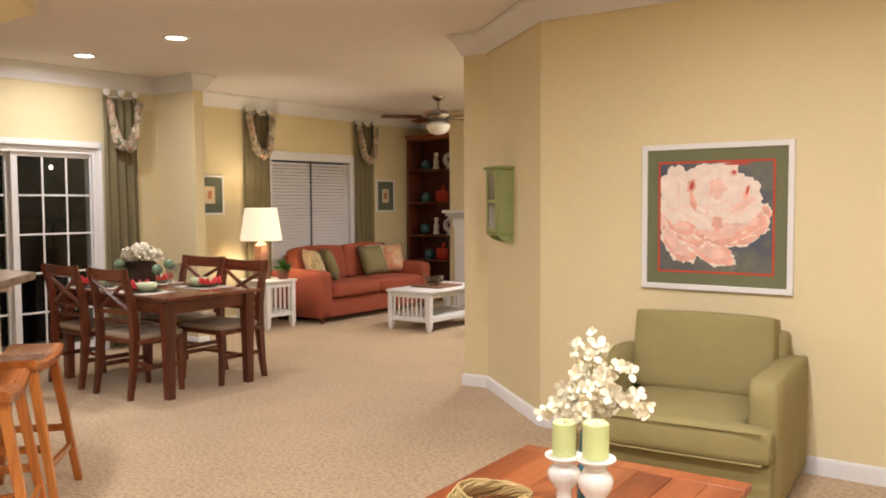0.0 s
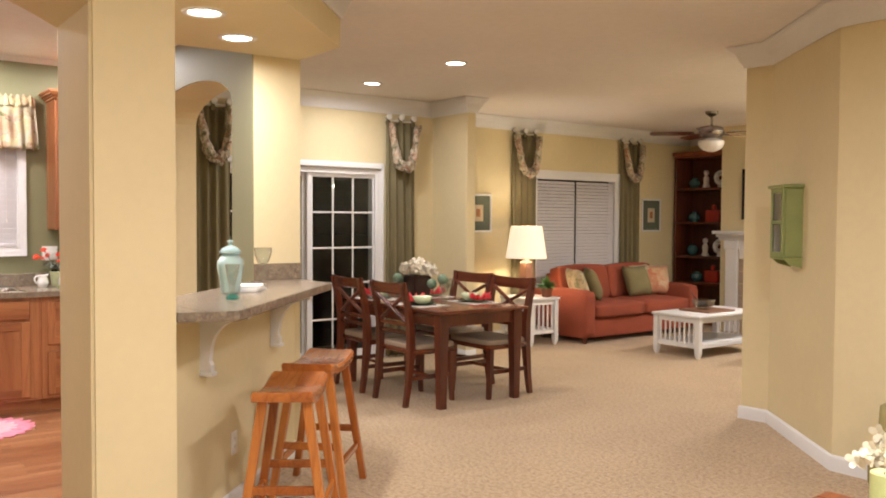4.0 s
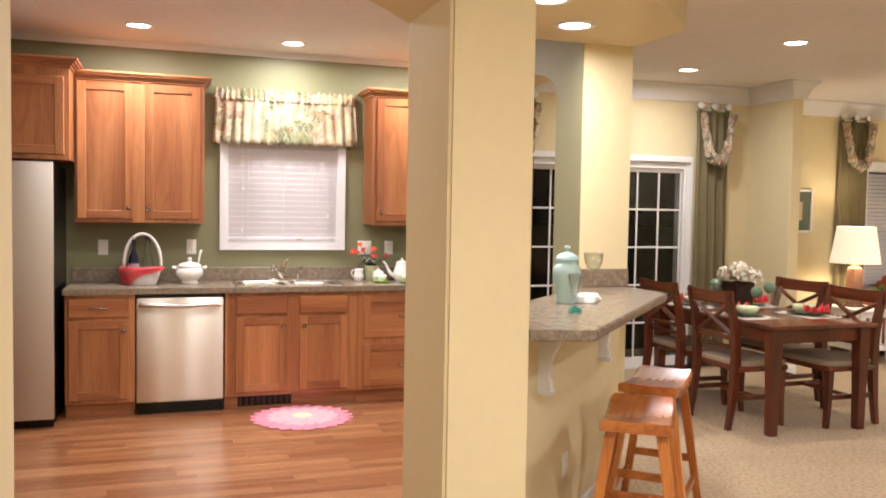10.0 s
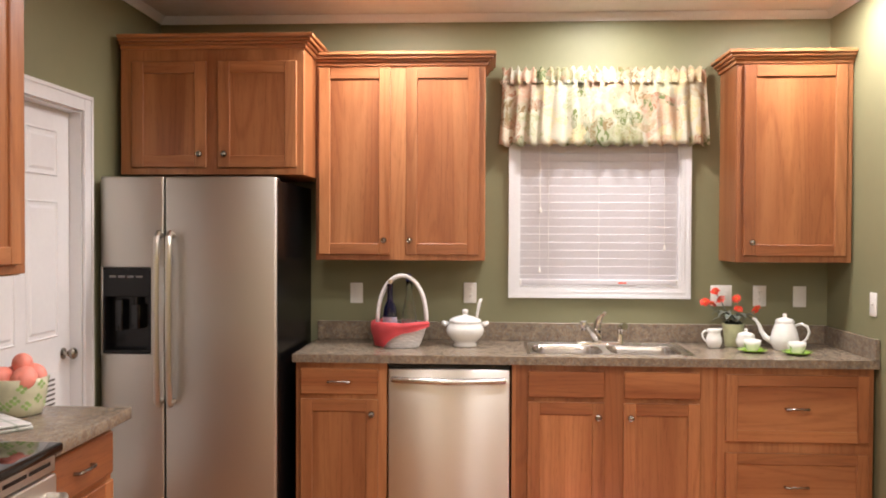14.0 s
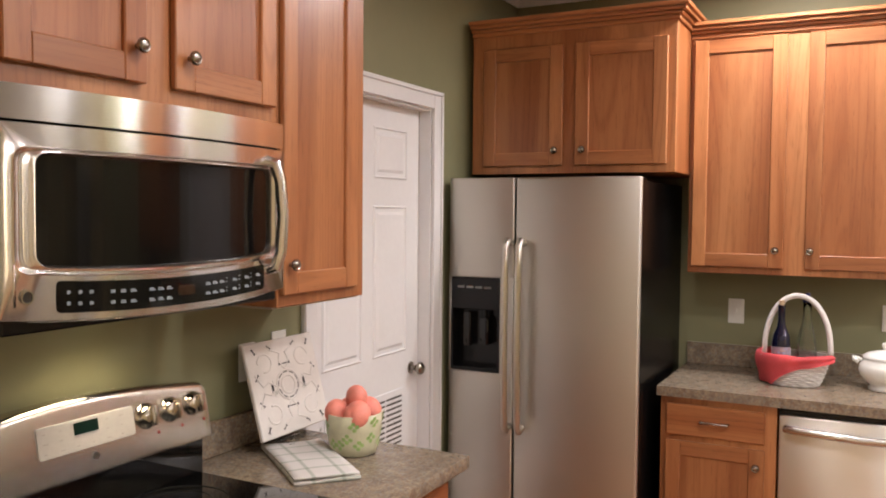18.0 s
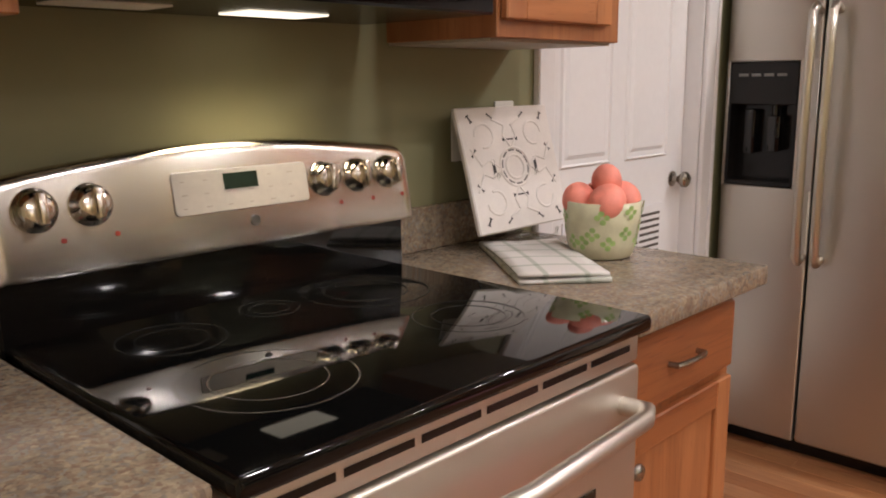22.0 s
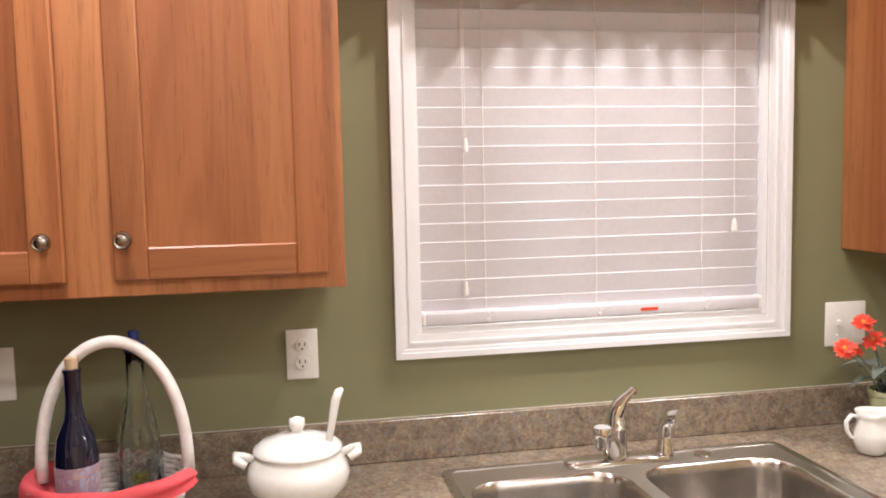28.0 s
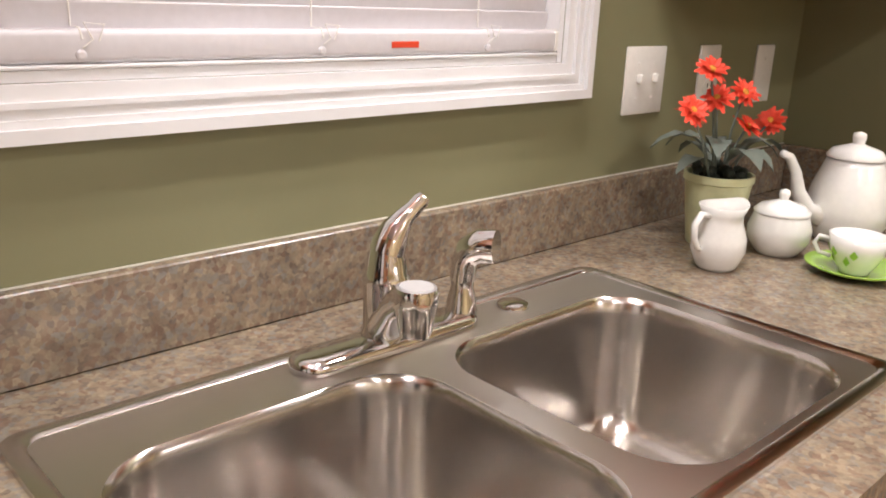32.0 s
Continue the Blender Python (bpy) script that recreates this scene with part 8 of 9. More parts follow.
for a in ((-CW / 2, -CH / 2, -CW / 2 + f, CH / 2), (CW / 2 - f, -CH / 2, CW / 2, CH / 2), (-CW / 2 + f, CH / 2 - f, CW / 2 - f, CH / 2), (-CW / 2 + f, -CH / 2, CW / 2 - f, -CH / 2 + f), (-CW / 2 + f, -0.012, CW / 2 - f, 0.012)):
    slab(bm, a[0], -CD - 0.016, a[1], a[2], -CD - 0.001, a[3], 0.002)
dr = part("door", bm, WALLGREENCAB, wc)
boxpart("pane", -CW / 2 + f, -CD - 0.009, -CH / 2 + f, CW / 2 - f, -CD - 0.006, CH / 2 - f, plain("dark_cabinet_glass", (0.06, 0.065, 0.06), 0.08), dr, 0.0)
wall_plate(pose(-2.834, 5.361, 0.30, 0, 0, -38.1), "outlet", "white outlet low on the angled wall")

# hall coffee table
ht = thing("plank_coffee_table", pose(-1.0, 2.70, 0, 0, 0, 2.5), "red-brown plank-top coffee table", "table")
HL, HD, HH = 0.90, 1.12, 0.45
for k in range(7):
    x0 = -HL / 2 + HL * k / 7
    boxpart("plank", x0 + 0.001, -HD / 2 + 0.09, HH - 0.03, x0 + HL / 7 - 0.001, HD / 2 - 0.09, HH, REDW, ht, 0.004)
for y in (-HD / 2, HD / 2 - 0.0885):
    boxpart("breadboard_end", -HL / 2, y, HH - 0.03, HL / 2, y + 0.0885, HH, REDW, ht, 0.004)
for sx in (-1, 1):
    for sy in (-1, 1):
        boxpart("leg", sx * (HL / 2 - 0.07) - 0.035, sy * (HD / 2 - 0.07) - 0.035, 0, sx * (HL / 2 - 0.07) + 0.035, sy * (HD / 2 - 0.07) + 0.035, HH - 0.0305, REDW, ht, 0.005)
    boxpart("apron", sx * (HL / 2 - 0.07) - 0.012, -HD / 2 + 0.11, HH - 0.12, sx * (HL / 2 - 0.07) + 0.012, HD / 2 - 0.11, HH - 0.0305, REDW, ht, 0.003)


def candle_holder(m, h, r, label):
    t = thing("candle_holder", m, label, "candle holder", "white pillar candle holders")
    bm = bmesh.new()
    lathe(bm, [(0.0, 0.0), (0.055, 0.0), (0.057, 0.008), (0.044, 0.02), (0.030, 0.045), (0.024, h * 0.38), (0.024, h * 0.52), (0.048, h * 0.66), (0.052, h * 0.74), (0.048, h * 0.80), (0.033, h * 0.86), (0.034, h * 0.91), (0.054, h * 0.955), (0.060, h - 0.004), (0.058, h), (0.0, h - 0.003)], 32)
    part("pedestal", bm, CERAMIC, t, smooth=True)
    bm = bmesh.new()
    lathe(bm, [(0.0, h), (r, h), (r, h + 0.099), (r - 0.004, h + 0.103), (r * 0.5, h + 0.097), (0.0, h + 0.095)], 28)
    c = part("candle", bm, CANDLE, t, "pale lime pillar candle", smooth=True)
    bm = bmesh.new()
    tube(bm, [(0, 0, h + 0.094), (0.001, 0, h + 0.103)], 0.0012, 6)
    part("wick", bm, BLACK, c)


candle_holder(pose(-0.935, 2.545, 0.4505), 0.224, 0.036, "white ceramic pedestal with a lime pillar candle")
candle_holder(pose(-0.785, 2.455, 0.4505), 0.264, 0.038, "taller white ceramic pedestal with a lime candle")
fv = thing("flower_vase", pose(-0.945, 2.72, 0.4505), "slim blue glass vase of cream orchid stems", "vase")
bm = bmesh.new()
lathe(bm, [(0.0, 0.0), (0.030, 0.0), (0.033, 0.02), (0.028, 0.14), (0.022, 0.26), (0.026, 0.285), (0.023, 0.285), (0.019, 0.26), (0.0, 0.255)], 20)
part("vase", bm, plain("blue_mottled_glass", (0.04, 0.22, 0.30), 0.12, var=0.35, scale=20, coat=0.4), fv, smooth="all")
rnd = random.Random(33)
STEM = plain("pale_stem", (0.62, 0.50, 0.20), 0.6)
for k in range(22):
    a = 2 * math.pi * k * 0.382 + rnd.uniform(-0.2, 0.2)
    reach, rise = rnd.uniform(0.04, 0.205), rnd.uniform(0.10, 0.36)
    pts = []
    for q in range(7):
        u = q / 6
        pts.append(Vector((math.cos(a) * reach * u ** 1.2, math.sin(a) * reach * u ** 1.2, 0.26 + rise * u - (0.13 * reach / 0.19) * u ** 4)))
    bm = bmesh.new()
    tube(bm, pts, 0.0022, 5)
    st = part("stem", bm, STEM, fv)
    for q in range(12):
        bm = bmesh.new()
        u = 0.25 + 0.75 * q / 11
        i = min(5, int(u * 6))
        p = pts[i].lerp(pts[i + 1], u * 6 - i) + Vector((rnd.uniform(-1, 1), rnd.uniform(-1, 1), rnd.uniform(-0.6, 1))) * 0.024
        face = Vector((rnd.uniform(-1, 1) + 0.5, -1.0 + rnd.uniform(-0.8, 0.8), rnd.uniform(-0.3, 0.9))).normalized()
        mf = Matrix.Translation(p) @ face.to_track_quat("Z", "Y").to_matrix().to_4x4() @ pose(0, 0, 0, 0, 0, rnd.uniform(0, 360))
        s = rnd.uniform(0.017, 0.030)
        lobes = rnd.choice((3, 4, 4, 5))
        for w in range(lobes):
            mw2 = mf @ pose(0, 0, 0, 0, 0, 360 / lobes * w + rnd.uniform(-25, 25)) @ pose(0, 0, 0, 0, rnd.uniform(-55, 0), 0)
            vs = [bm.verts.new(mw2 @ Vector(v)) for v in ((0.001, 0, 0), (s * 0.45, -s * 0.42, 0.002), (s * 0.95, -s * 0.35, s * 0.12), (s * 1.15, 0, s * 0.05), (s * 0.95, s * 0.35, s * 0.12), (s * 0.45, s * 0.42, 0.002))]
            c = bm.verts.new(mw2 @ Vector((s * 0.6, 0, s * 0.14)))
            for e in range(6):
                bm.faces.new((vs[e], vs[(e + 1) % 6], c))
        part("blossom", bm, CREAM_PETAL, st, smooth="all")
wt = thing("wicker_ball_tray", pose(-1.18, 2.50, 0.4505), "woven dried-vine wreath tray on the coffee table", "basket")
VINE = plain("dried_vine", (0.42, 0.30, 0.12), 0.7, var=0.25, scale=30)
rnd = random.Random(5)
for k in range(26):
    bm = bmesh.new()
    a0, tilt = rnd.uniform(0, 6.28), rnd.uniform(-0.25, 0.25)
    pts = []
    for q in range(14):
        a = a0 + 2 * math.pi * q / 14 * rnd.uniform(0.98, 1.02)
        r = 0.125 + 0.02 * math.sin(3 * a + k) + rnd.uniform(-0.006, 0.006)
        pts.append((r * math.cos(a), r * math.sin(a) * 0.8, 0.045 + 0.03 * math.sin(2 * a + k) + tilt * 0.05 * math.cos(a)))
    tube(bm, pts, 0.0045, 5, True)
    part("vine_hoop", bm, VINE, wt, smooth="all")

# ---- kitchen counter: things by the sink ----
CZ = 0.9145
bk = thing("gift_basket", pose(-6.93, -0.085, CZ), "white wicker gift basket lined with coral cloth", "basket")
WICK = plain("white_wicker", (0.74, 0.71, 0.68), 0.6, var=0.15, scale=40, grain=0.4, gscale=200)
for k in range(14):
    bm = bmesh.new()
    z = 0.004 + 0.0092 * k
    R = 0.098 + 0.042 * (k / 13) ** 0.8
    pts = [((R + 0.004 * math.sin(14 * a + math.pi * k)) * math.cos(a) * 0.85, (R + 0.004 * math.sin(14 * a + math.pi * k)) * math.sin(a), z) for a in [2 * math.pi * q / 84 for q in range(84)]]
    tube(bm, pts, 0.0052, 6, True)
    part("woven_strand", bm, WICK, bk, smooth="all")
bm = bmesh.new()
lathe(bm, [(0.0, 0.002), (0.095, 0.002), (0.095, 0.008), (0.0, 0.008)], 32, None, 0.85, 1.0)
part("basket_floor", bm, WICK, bk)
bm = bmesh.new()
R = 0.130
tube(bm, [(0.0, 0.012 + R * math.cos(a), 0.12 + 0.255 * math.sin(a) ** 0.85) for a in [math.pi * q / 28 for q in range(29)]], 0.0115, 10)
part("handle", bm, WICK, bk, "wrapped white arched handle", smooth="all")
bm = bmesh.new()
# the cloth lies over the front rim only: deepest at its front corner, running out in a flap on one side
n, mm = 64, 14
rows = []
rnd = random.Random(9)
for i in range(n + 1):
    u = i / n
    a = radians(-150 + 222 * u)
    ease = min(1.0, u / 0.12)
    drop = ease * (0.035 + 0.108 * math.exp(-((u - 0.40) / 0.20) ** 2) + 0.020 * math.sin(math.pi * u))
    flap = max(0.0, (u - 0.80) / 0.20)
    fold = 0.0045 * math.sin(23 * u + 0.6) + 0.003 * math.sin(41 * u)
    row = []
    for j in range(mm + 1):
        v = j / mm
        if v < 0.30:
            w = v / 0.30
            r, z = 0.098 + 0.050 * w, 0.085 + 0.052 * math.sin(math.pi / 2 * w)
        else:
            w = (v - 0.30) / 0.70
            r = 0.148 + 0.010 * math.sin(math.pi * min(1.0, 1.6 * w)) + fold * (0.3 + w) - 0.020 * w * max(0.0, drop - 0.06) / 0.08
            z = 0.137 - drop * w
        r += 0.030 * flap * v
        z += 0.012 * flap * v + 0.5 * fold * (1 - abs(2 * v - 1))
        row.append(bm.verts.new((r * math.cos(a) * 0.87, r * math.sin(a), max(0.006, z))))
    rows.append(row)
for a, b in zip(rows, rows[1:]):
    for j in range(mm):
        bm.faces.new((a[j], b[j], b[j + 1], a[j + 1]))
bmesh.ops.solidify(bm, geom=bm.faces[:], thickness=0.002)
part("cloth_liner", bm, CORAL, bk, "coral cloth draped over the rim", smooth="all")
bl = thing("wine_bottle", pose(-6.905, -0.135, CZ + 0.0085), "dark blue corked wine bottle standing in the basket", "bottle")
bm = bmesh.new()
lathe(bm, [(0.0, 0.0), (0.036, 0.0), (0.038, 0.006), (0.038, 0.165), (0.033, 0.20), (0.018, 0.235), (0.0145, 0.26), (0.0145, 0.315), (0.016, 0.318), (0.016, 0.325), (0.0, 0.325)], 28)
part("bottle", bm, plain("cobalt_glass", (0.004, 0.005, 0.020), 0.06, coat=0.5), bl, smooth=True)
bm = bmesh.new()
lathe(bm, [(0.0, 0.3255), (0.011, 0.3255), (0.0115, 0.345), (0.0, 0.346)], 16)
part("cork", bm, plain("cork", (0.50, 0.36, 0.22), 0.8), bl, smooth=True)
bm = bmesh.new()
lathe(bm, [(0.0384, 0.085), (0.0386, 0.086), (0.0386, 0.150), (0.0384, 0.151)], 28)
lab = part("label", bm, print_mat("bottle_label", (0.22, 0.17, 0.21), [(0.20, 0.14, 0.22), (0.42, 0.28, 0.20), (0.25, 0.28, 0.40)], 30.0), bl, "printed picture label", smooth="all")
BOTTLEM = glassy("dimpled_bottle_glass", (0.90, 0.95, 0.93), 0.02, 1.45)
gb = thing("glass_bottle", pose(-6.985, -0.04, CZ + 0.0085), "clear dimpled glass bottle with blue stopper in the basket", "bottle")
bm = bmesh.new()
side = [(0.040, 0.0), (0.042, 0.01), (0.042, 0.13), (0.036, 0.18), (0.022, 0.24), (0.017, 0.28), (0.017, 0.33), (0.019, 0.335)]
prof = [(0.0, 0.0)]
for (r0, z0), (r1, z1) in zip(side, side[1:]):
    q = max(1, int((z1 - z0) / 0.006))
    prof += [(r0 + (r1 - r0) * k / q, z0 + (z1 - z0) * k / q) for k in range(q)]
lathe(bm, prof + [side[-1], (0.0155, 0.335), (0.014, 0.28), (0.019, 0.24), (0.033, 0.18), (0.039, 0.13), (0.039, 0.012), (0.0, 0.006)], 44)
for v in bm.verts:
    if 0.02 < v.co.z < 0.25:
        v.co += Vector((v.co.x, v.co.y, 0)).normalized() * 0.0022 * math.sin(230 * v.co.z) * math.sin(11 * math.atan2(v.co.y, v.co.x))
part("bottle", bm, BOTTLEM, gb, smooth="all")
bm = bmesh.new()
lathe(bm, [(0.0, 0.336), (0.020, 0.336), (0.021, 0.352), (0.010, 0.356), (0.010, 0.375), (0.0, 0.376)], 16)
part("stopper", bm, plain("blue_stopper", (0.02, 0.04, 0.18), 0.3), gb, smooth=True)
bm = bmesh.new()
rnd = random.Random(14)
for k in range(26):
    a, r, z = rnd.uniform(0, 6.28), rnd.uniform(0, 0.026), rnd.uniform(0.012, 0.10)
    ball(bm, (r * math.cos(a), r * math.sin(a), z), 0.010, 0.010, 0.008, 7, 5)
part("pickled_fruit", bm, plain("yellow_green_fruit", (0.34, 0.32, 0.06), 0.4, var=0.4, scale=40), gb, smooth="all", kind="stuff")

tu = thing("soup_tureen", pose(-6.965, 0.262, CZ), "white ceramic soup tureen with lid and ladle", "tureen")
bm = bmesh.new()
lathe(bm, [(0.0, 0.0), (0.062, 0.0), (0.064, 0.010), (0.056, 0.020), (0.072, 0.034), (0.096, 0.062), (0.102, 0.085), (0.097, 0.105), (0.086, 0.120), (0.084, 0.130), (0.088, 0.134), (0.082, 0.134), (0.078, 0.120), (0.0, 0.06)], 40)
for v in bm.verts:
    if 0.03 < v.co.z < 0.11:
        v.co += Vector((v.co.x, v.co.y, 0)).normalized() * 0.0018 * noise.noise(v.co * 60)
part("bowl", bm, CERAMIC, tu, smooth="all")
bm = bmesh.new()
lathe(bm, [(0.088, 0.1345), (0.086, 0.140), (0.070, 0.152), (0.035, 0.162), (0.013, 0.166), (0.011, 0.172), (0.016, 0.180), (0.015, 0.194), (0.0, 0.199)], 36)
part("lid", bm, CERAMIC, tu, smooth="all")
for sx in (-1, 1):
    bm = bmesh.new()
    tube(bm, [(0.0, sx * 0.085, 0.118), (-0.004, sx * 0.105, 0.124), (0.0, sx * 0.120, 0.128), (0.016, sx * 0.118, 0.123), (0.020, sx * 0.10, 0.112)], [0.008, 0.009, 0.009, 0.009, 0.008], 8)
    part("side_handle", bm, CERAMIC, tu, smooth="all")
bm = bmesh.new()
tube(bm, [(0.02, 0.055, 0.12), (0.03, 0.066, 0.18), (0.032, 0.076, 0.235), (0.030, 0.083, 0.250), (0.024, 0.088, 0.252)], [0.006, 0.0075, 0.009, 0.009, 0.006], 8)
part("ladle", bm, CERAMIC, tu, "white ladle handle", smooth="all")

# flower pot with red daisies
fp2 = thing("flower_pot", pose(-7.085, 1.704, CZ) @ Matrix.Diagonal((0.92, 0.92, 1.0, 1)), "pale green pot of red artificial daisies", "plant")
bm = bmesh.new()
lathe(bm, [(0.0, 0.0), (0.044, 0.0), (0.046, 0.004), (0.060, 0.108), (0.063, 0.110), (0.063, 0.122), (0.058, 0.122), (0.054, 0.10), (0.0, 0.098)], 28)
part("pot", bm, plain("celadon_crackle", (0.56, 0.58, 0.34), 0.3, var=0.15, scale=25, coat=0.2), fp2, smooth=True)
bm = bmesh.new()
rnd = random.Random(2)
for k in range(60):
    a, r = rnd.uniform(0, 6.28), rnd.uniform(0, 0.048)
    ball(bm, (r * math.cos(a), r * math.sin(a), 0.112 + rnd.uniform(0, 0.02)), 0.010, 0.010, 0.008, 6, 4)
part("moss", bm, plain("dark_moss", (0.02, 0.025, 0.015), 0.9), fp2, smooth="all", kind="stuff")
heads = ((0.02, -0.111, 0.295), (0.02, -0.080, 0.250), (0.02, 0.012, 0.255), (0.03, -0.172, 0.238), (0.0, -0.122, 0.226), (0.03, 0.020, 0.200), (0.02, 0.128, 0.202))
YEL = plain("flower_centre", (0.60, 0.26, 0.03), 0.8)
for k, h in enumerate(heads):
    H = Vector(h)
    bm = bmesh.new()
    mid = Vector((H.x * 0.4, H.y * 0.55, 0.10 + (H.z - 0.10) * 0.6))
    tube(bm, [(H.x * 0.15, H.y * 0.2, 0.105), mid, H], 0.0022, 6)
    st = part("stem", bm, DUSTLEAF, fp2, smooth="all")
    face = (Vector((0.45, -0.2, 0.55)) + Vector((rnd.uniform(-0.35, 0.35), rnd.uniform(-0.5, 0.5), rnd.uniform(-0.15, 0.4)))).normalized()
    mf = Matrix.Translation(H) @ face.to_track_quat("Z", "Y").to_matrix().to_4x4()
    bm = bmesh.new()
    for ring, (n, L, lift) in enumerate(((16, 0.030, -8), (13, 0.022, -28))):
        for q in range(n):
            mp = mf @ pose(0, 0, 0.002 * ring, 0, 0, 360 * q / n + 9 * ring + rnd.uniform(-5, 5)) @ pose(0, 0, 0, 0, lift + rnd.uniform(-14, 14), 0)
            l2 = L * rnd.uniform(0.85, 1.1)
            vs = [bm.verts.new(mp @ Vector(v)) for v in ((0.003, -0.002, 0), (l2 * 0.6, -0.0056, 0.001), (l2, -0.002, -0.002), (l2, 0.002, -0.002), (l2 * 0.6, 0.0056, 0.001), (0.003, 0.002, 0))]
            bm.faces.new(vs)
    part("daisy_head", bm, REDFLOWER, st)
    bm = bmesh.new()
    ball(bm, (0, 0, 0.004), 0.007, 0.007, 0.004, 8, 6)
    bmesh.ops.transform(bm, matrix=mf, verts=bm.verts)
    part("daisy_centre", bm, YEL, st, smooth="all")
for k in range(11):
    a = 2 * math.pi * k / 11
    L = rnd.uniform(0.08, 0.12)
    d = Vector((math.cos(a), math.sin(a), 0))
    s = Vector((-d.y, d.x, 0)) * 0.020
    z0 = 0.118 + rnd.uniform(0, 0.04)
    bm = bmesh.new()
    ctrl = [(0.01, 0.0), (0.35, 0.8), (0.6, 1.0), (0.85, 0.6), (1.0, 0.03)]
    lft, rgt, mid = [], [], []
    for u, w in ctrl:
        c = d * (0.015 + L * u) + Vector((0, 0, z0 + 0.05 * math.sin(2.2 * u) - 0.03 * u * u))
        mid.append(bm.verts.new(c - Vector((0, 0, 0.003))))
        lft.append(bm.verts.new(c + s * w))
        rgt.append(bm.verts.new(c - s * w))
    for i in range(4):
        bm.faces.new((lft[i], lft[i + 1], mid[i + 1], mid[i]))
        bm.faces.new((mid[i], mid[i + 1], rgt[i + 1], rgt[i]))
    part("leaf", bm, DUSTLEAF, fp2, smooth="all")


# tea set
jg = thing("cream_jug", pose(-7.005, 1.582, CZ, 0, 0, 80), "small white ceramic cream jug", "jug", "white tea set")
bm = bmesh.new()
lathe(bm, [(0.0, 0.0), (0.028, 0.0), (0.032, 0.005), (0.042, 0.03), (0.041, 0.05), (0.032, 0.075), (0.031, 0.085), (0.037, 0.100), (0.0355, 0.100), (0.029, 0.085), (0.029, 0.07), (0.0, 0.02)], 30)
for v in bm.verts:
    if v.co.z > 0.07 and v.co.x > 0.01:
        v.co.x += 0.007 * (v.co.z - 0.07) / 0.03 * max(0, v.co.x / 0.036) ** 3
        v.co.z += 0.003 * max(0, v.co.x / 0.036) ** 4
part("jug_body", bm, CERAMIC, jg, smooth="all")
bm = bmesh.new()
tube(bm, [(-0.030, 0, 0.086), (-0.048, 0, 0.090), (-0.060, 0, 0.075), (-0.058, 0, 0.055), (-0.048, 0, 0.038), (-0.038, 0, 0.034)], [0.005, 0.0055, 0.0055, 0.005, 0.0045, 0.004], 8)
part("handle", bm, CERAMIC, jg, smooth="all")
sg = thing("sugar_bowl", pose(-6.985, 1.742, CZ), "white lidded ceramic sugar bowl", "bowl", "white tea set")
bm = bmesh.new()
lathe(bm, [(0.0, 0.0), (0.032, 0.0), (0.036, 0.004), (0.050, 0.025), (0.051, 0.045), (0.044, 0.066), (0.043, 0.069), (0.0, 0.069)], 30)
part("bowl_body", bm, CERAMIC, sg, smooth="all")
bm = bmesh.new()
lathe(bm, [(0.045, 0.0695), (0.045, 0.073), (0.034, 0.083), (0.012, 0.089), (0.007, 0.092), (0.009, 0.099), (0.008, 0.106), (0.0, 0.109)], 28)
part("lid", bm, CERAMIC, sg, smooth="all")
tp = thing("teapot", pose(-6.955, 1.931, CZ, 0, 0, 66) @ Matrix.Diagonal((1.06, 1.06, 0.96, 1)), "tall white ceramic teapot", "teapot", "white tea set")
bm = bmesh.new()
lathe(bm, [(0.0, 0.0), (0.048, 0.0), (0.052, 0.005), (0.066, 0.035), (0.068, 0.06), (0.060, 0.10), (0.047, 0.140), (0.043, 0.152), (0.0, 0.152)], 34)
part("pot_body", bm, CERAMIC, tp, smooth="all")
bm = bmesh.new()
lathe(bm, [(0.046, 0.1525), (0.046, 0.157), (0.038, 0.168), (0.015, 0.176), (0.009, 0.179), (0.011, 0.188), (0.010, 0.197), (0.0, 0.200)], 30)
part("lid", bm, CERAMIC, tp, smooth="all")
bm = bmesh.new()
tube(bm, [(-0.055, 0, 0.045), (-0.088, 0, 0.062), (-0.108, 0, 0.095), (-0.118, 0, 0.130), (-0.136, 0, 0.158), (-0.150, 0, 0.164)], [0.020, 0.016, 0.012, 0.009, 0.008, 0.0065], 12)
part("spout", bm, CERAMIC, tp, smooth="all")
bm = bmesh.new()
tube(bm, [(0.048, 0, 0.135), (0.075, 0, 0.146), (0.103, 0, 0.132), (0.112, 0, 0.102), (0.102, 0, 0.068), (0.082, 0, 0.046), (0.064, 0, 0.040)], [0.007, 0.0075, 0.007, 0.007, 0.0065, 0.006, 0.005], 10)
part("handle", bm, CERAMIC, tp, smooth="all")
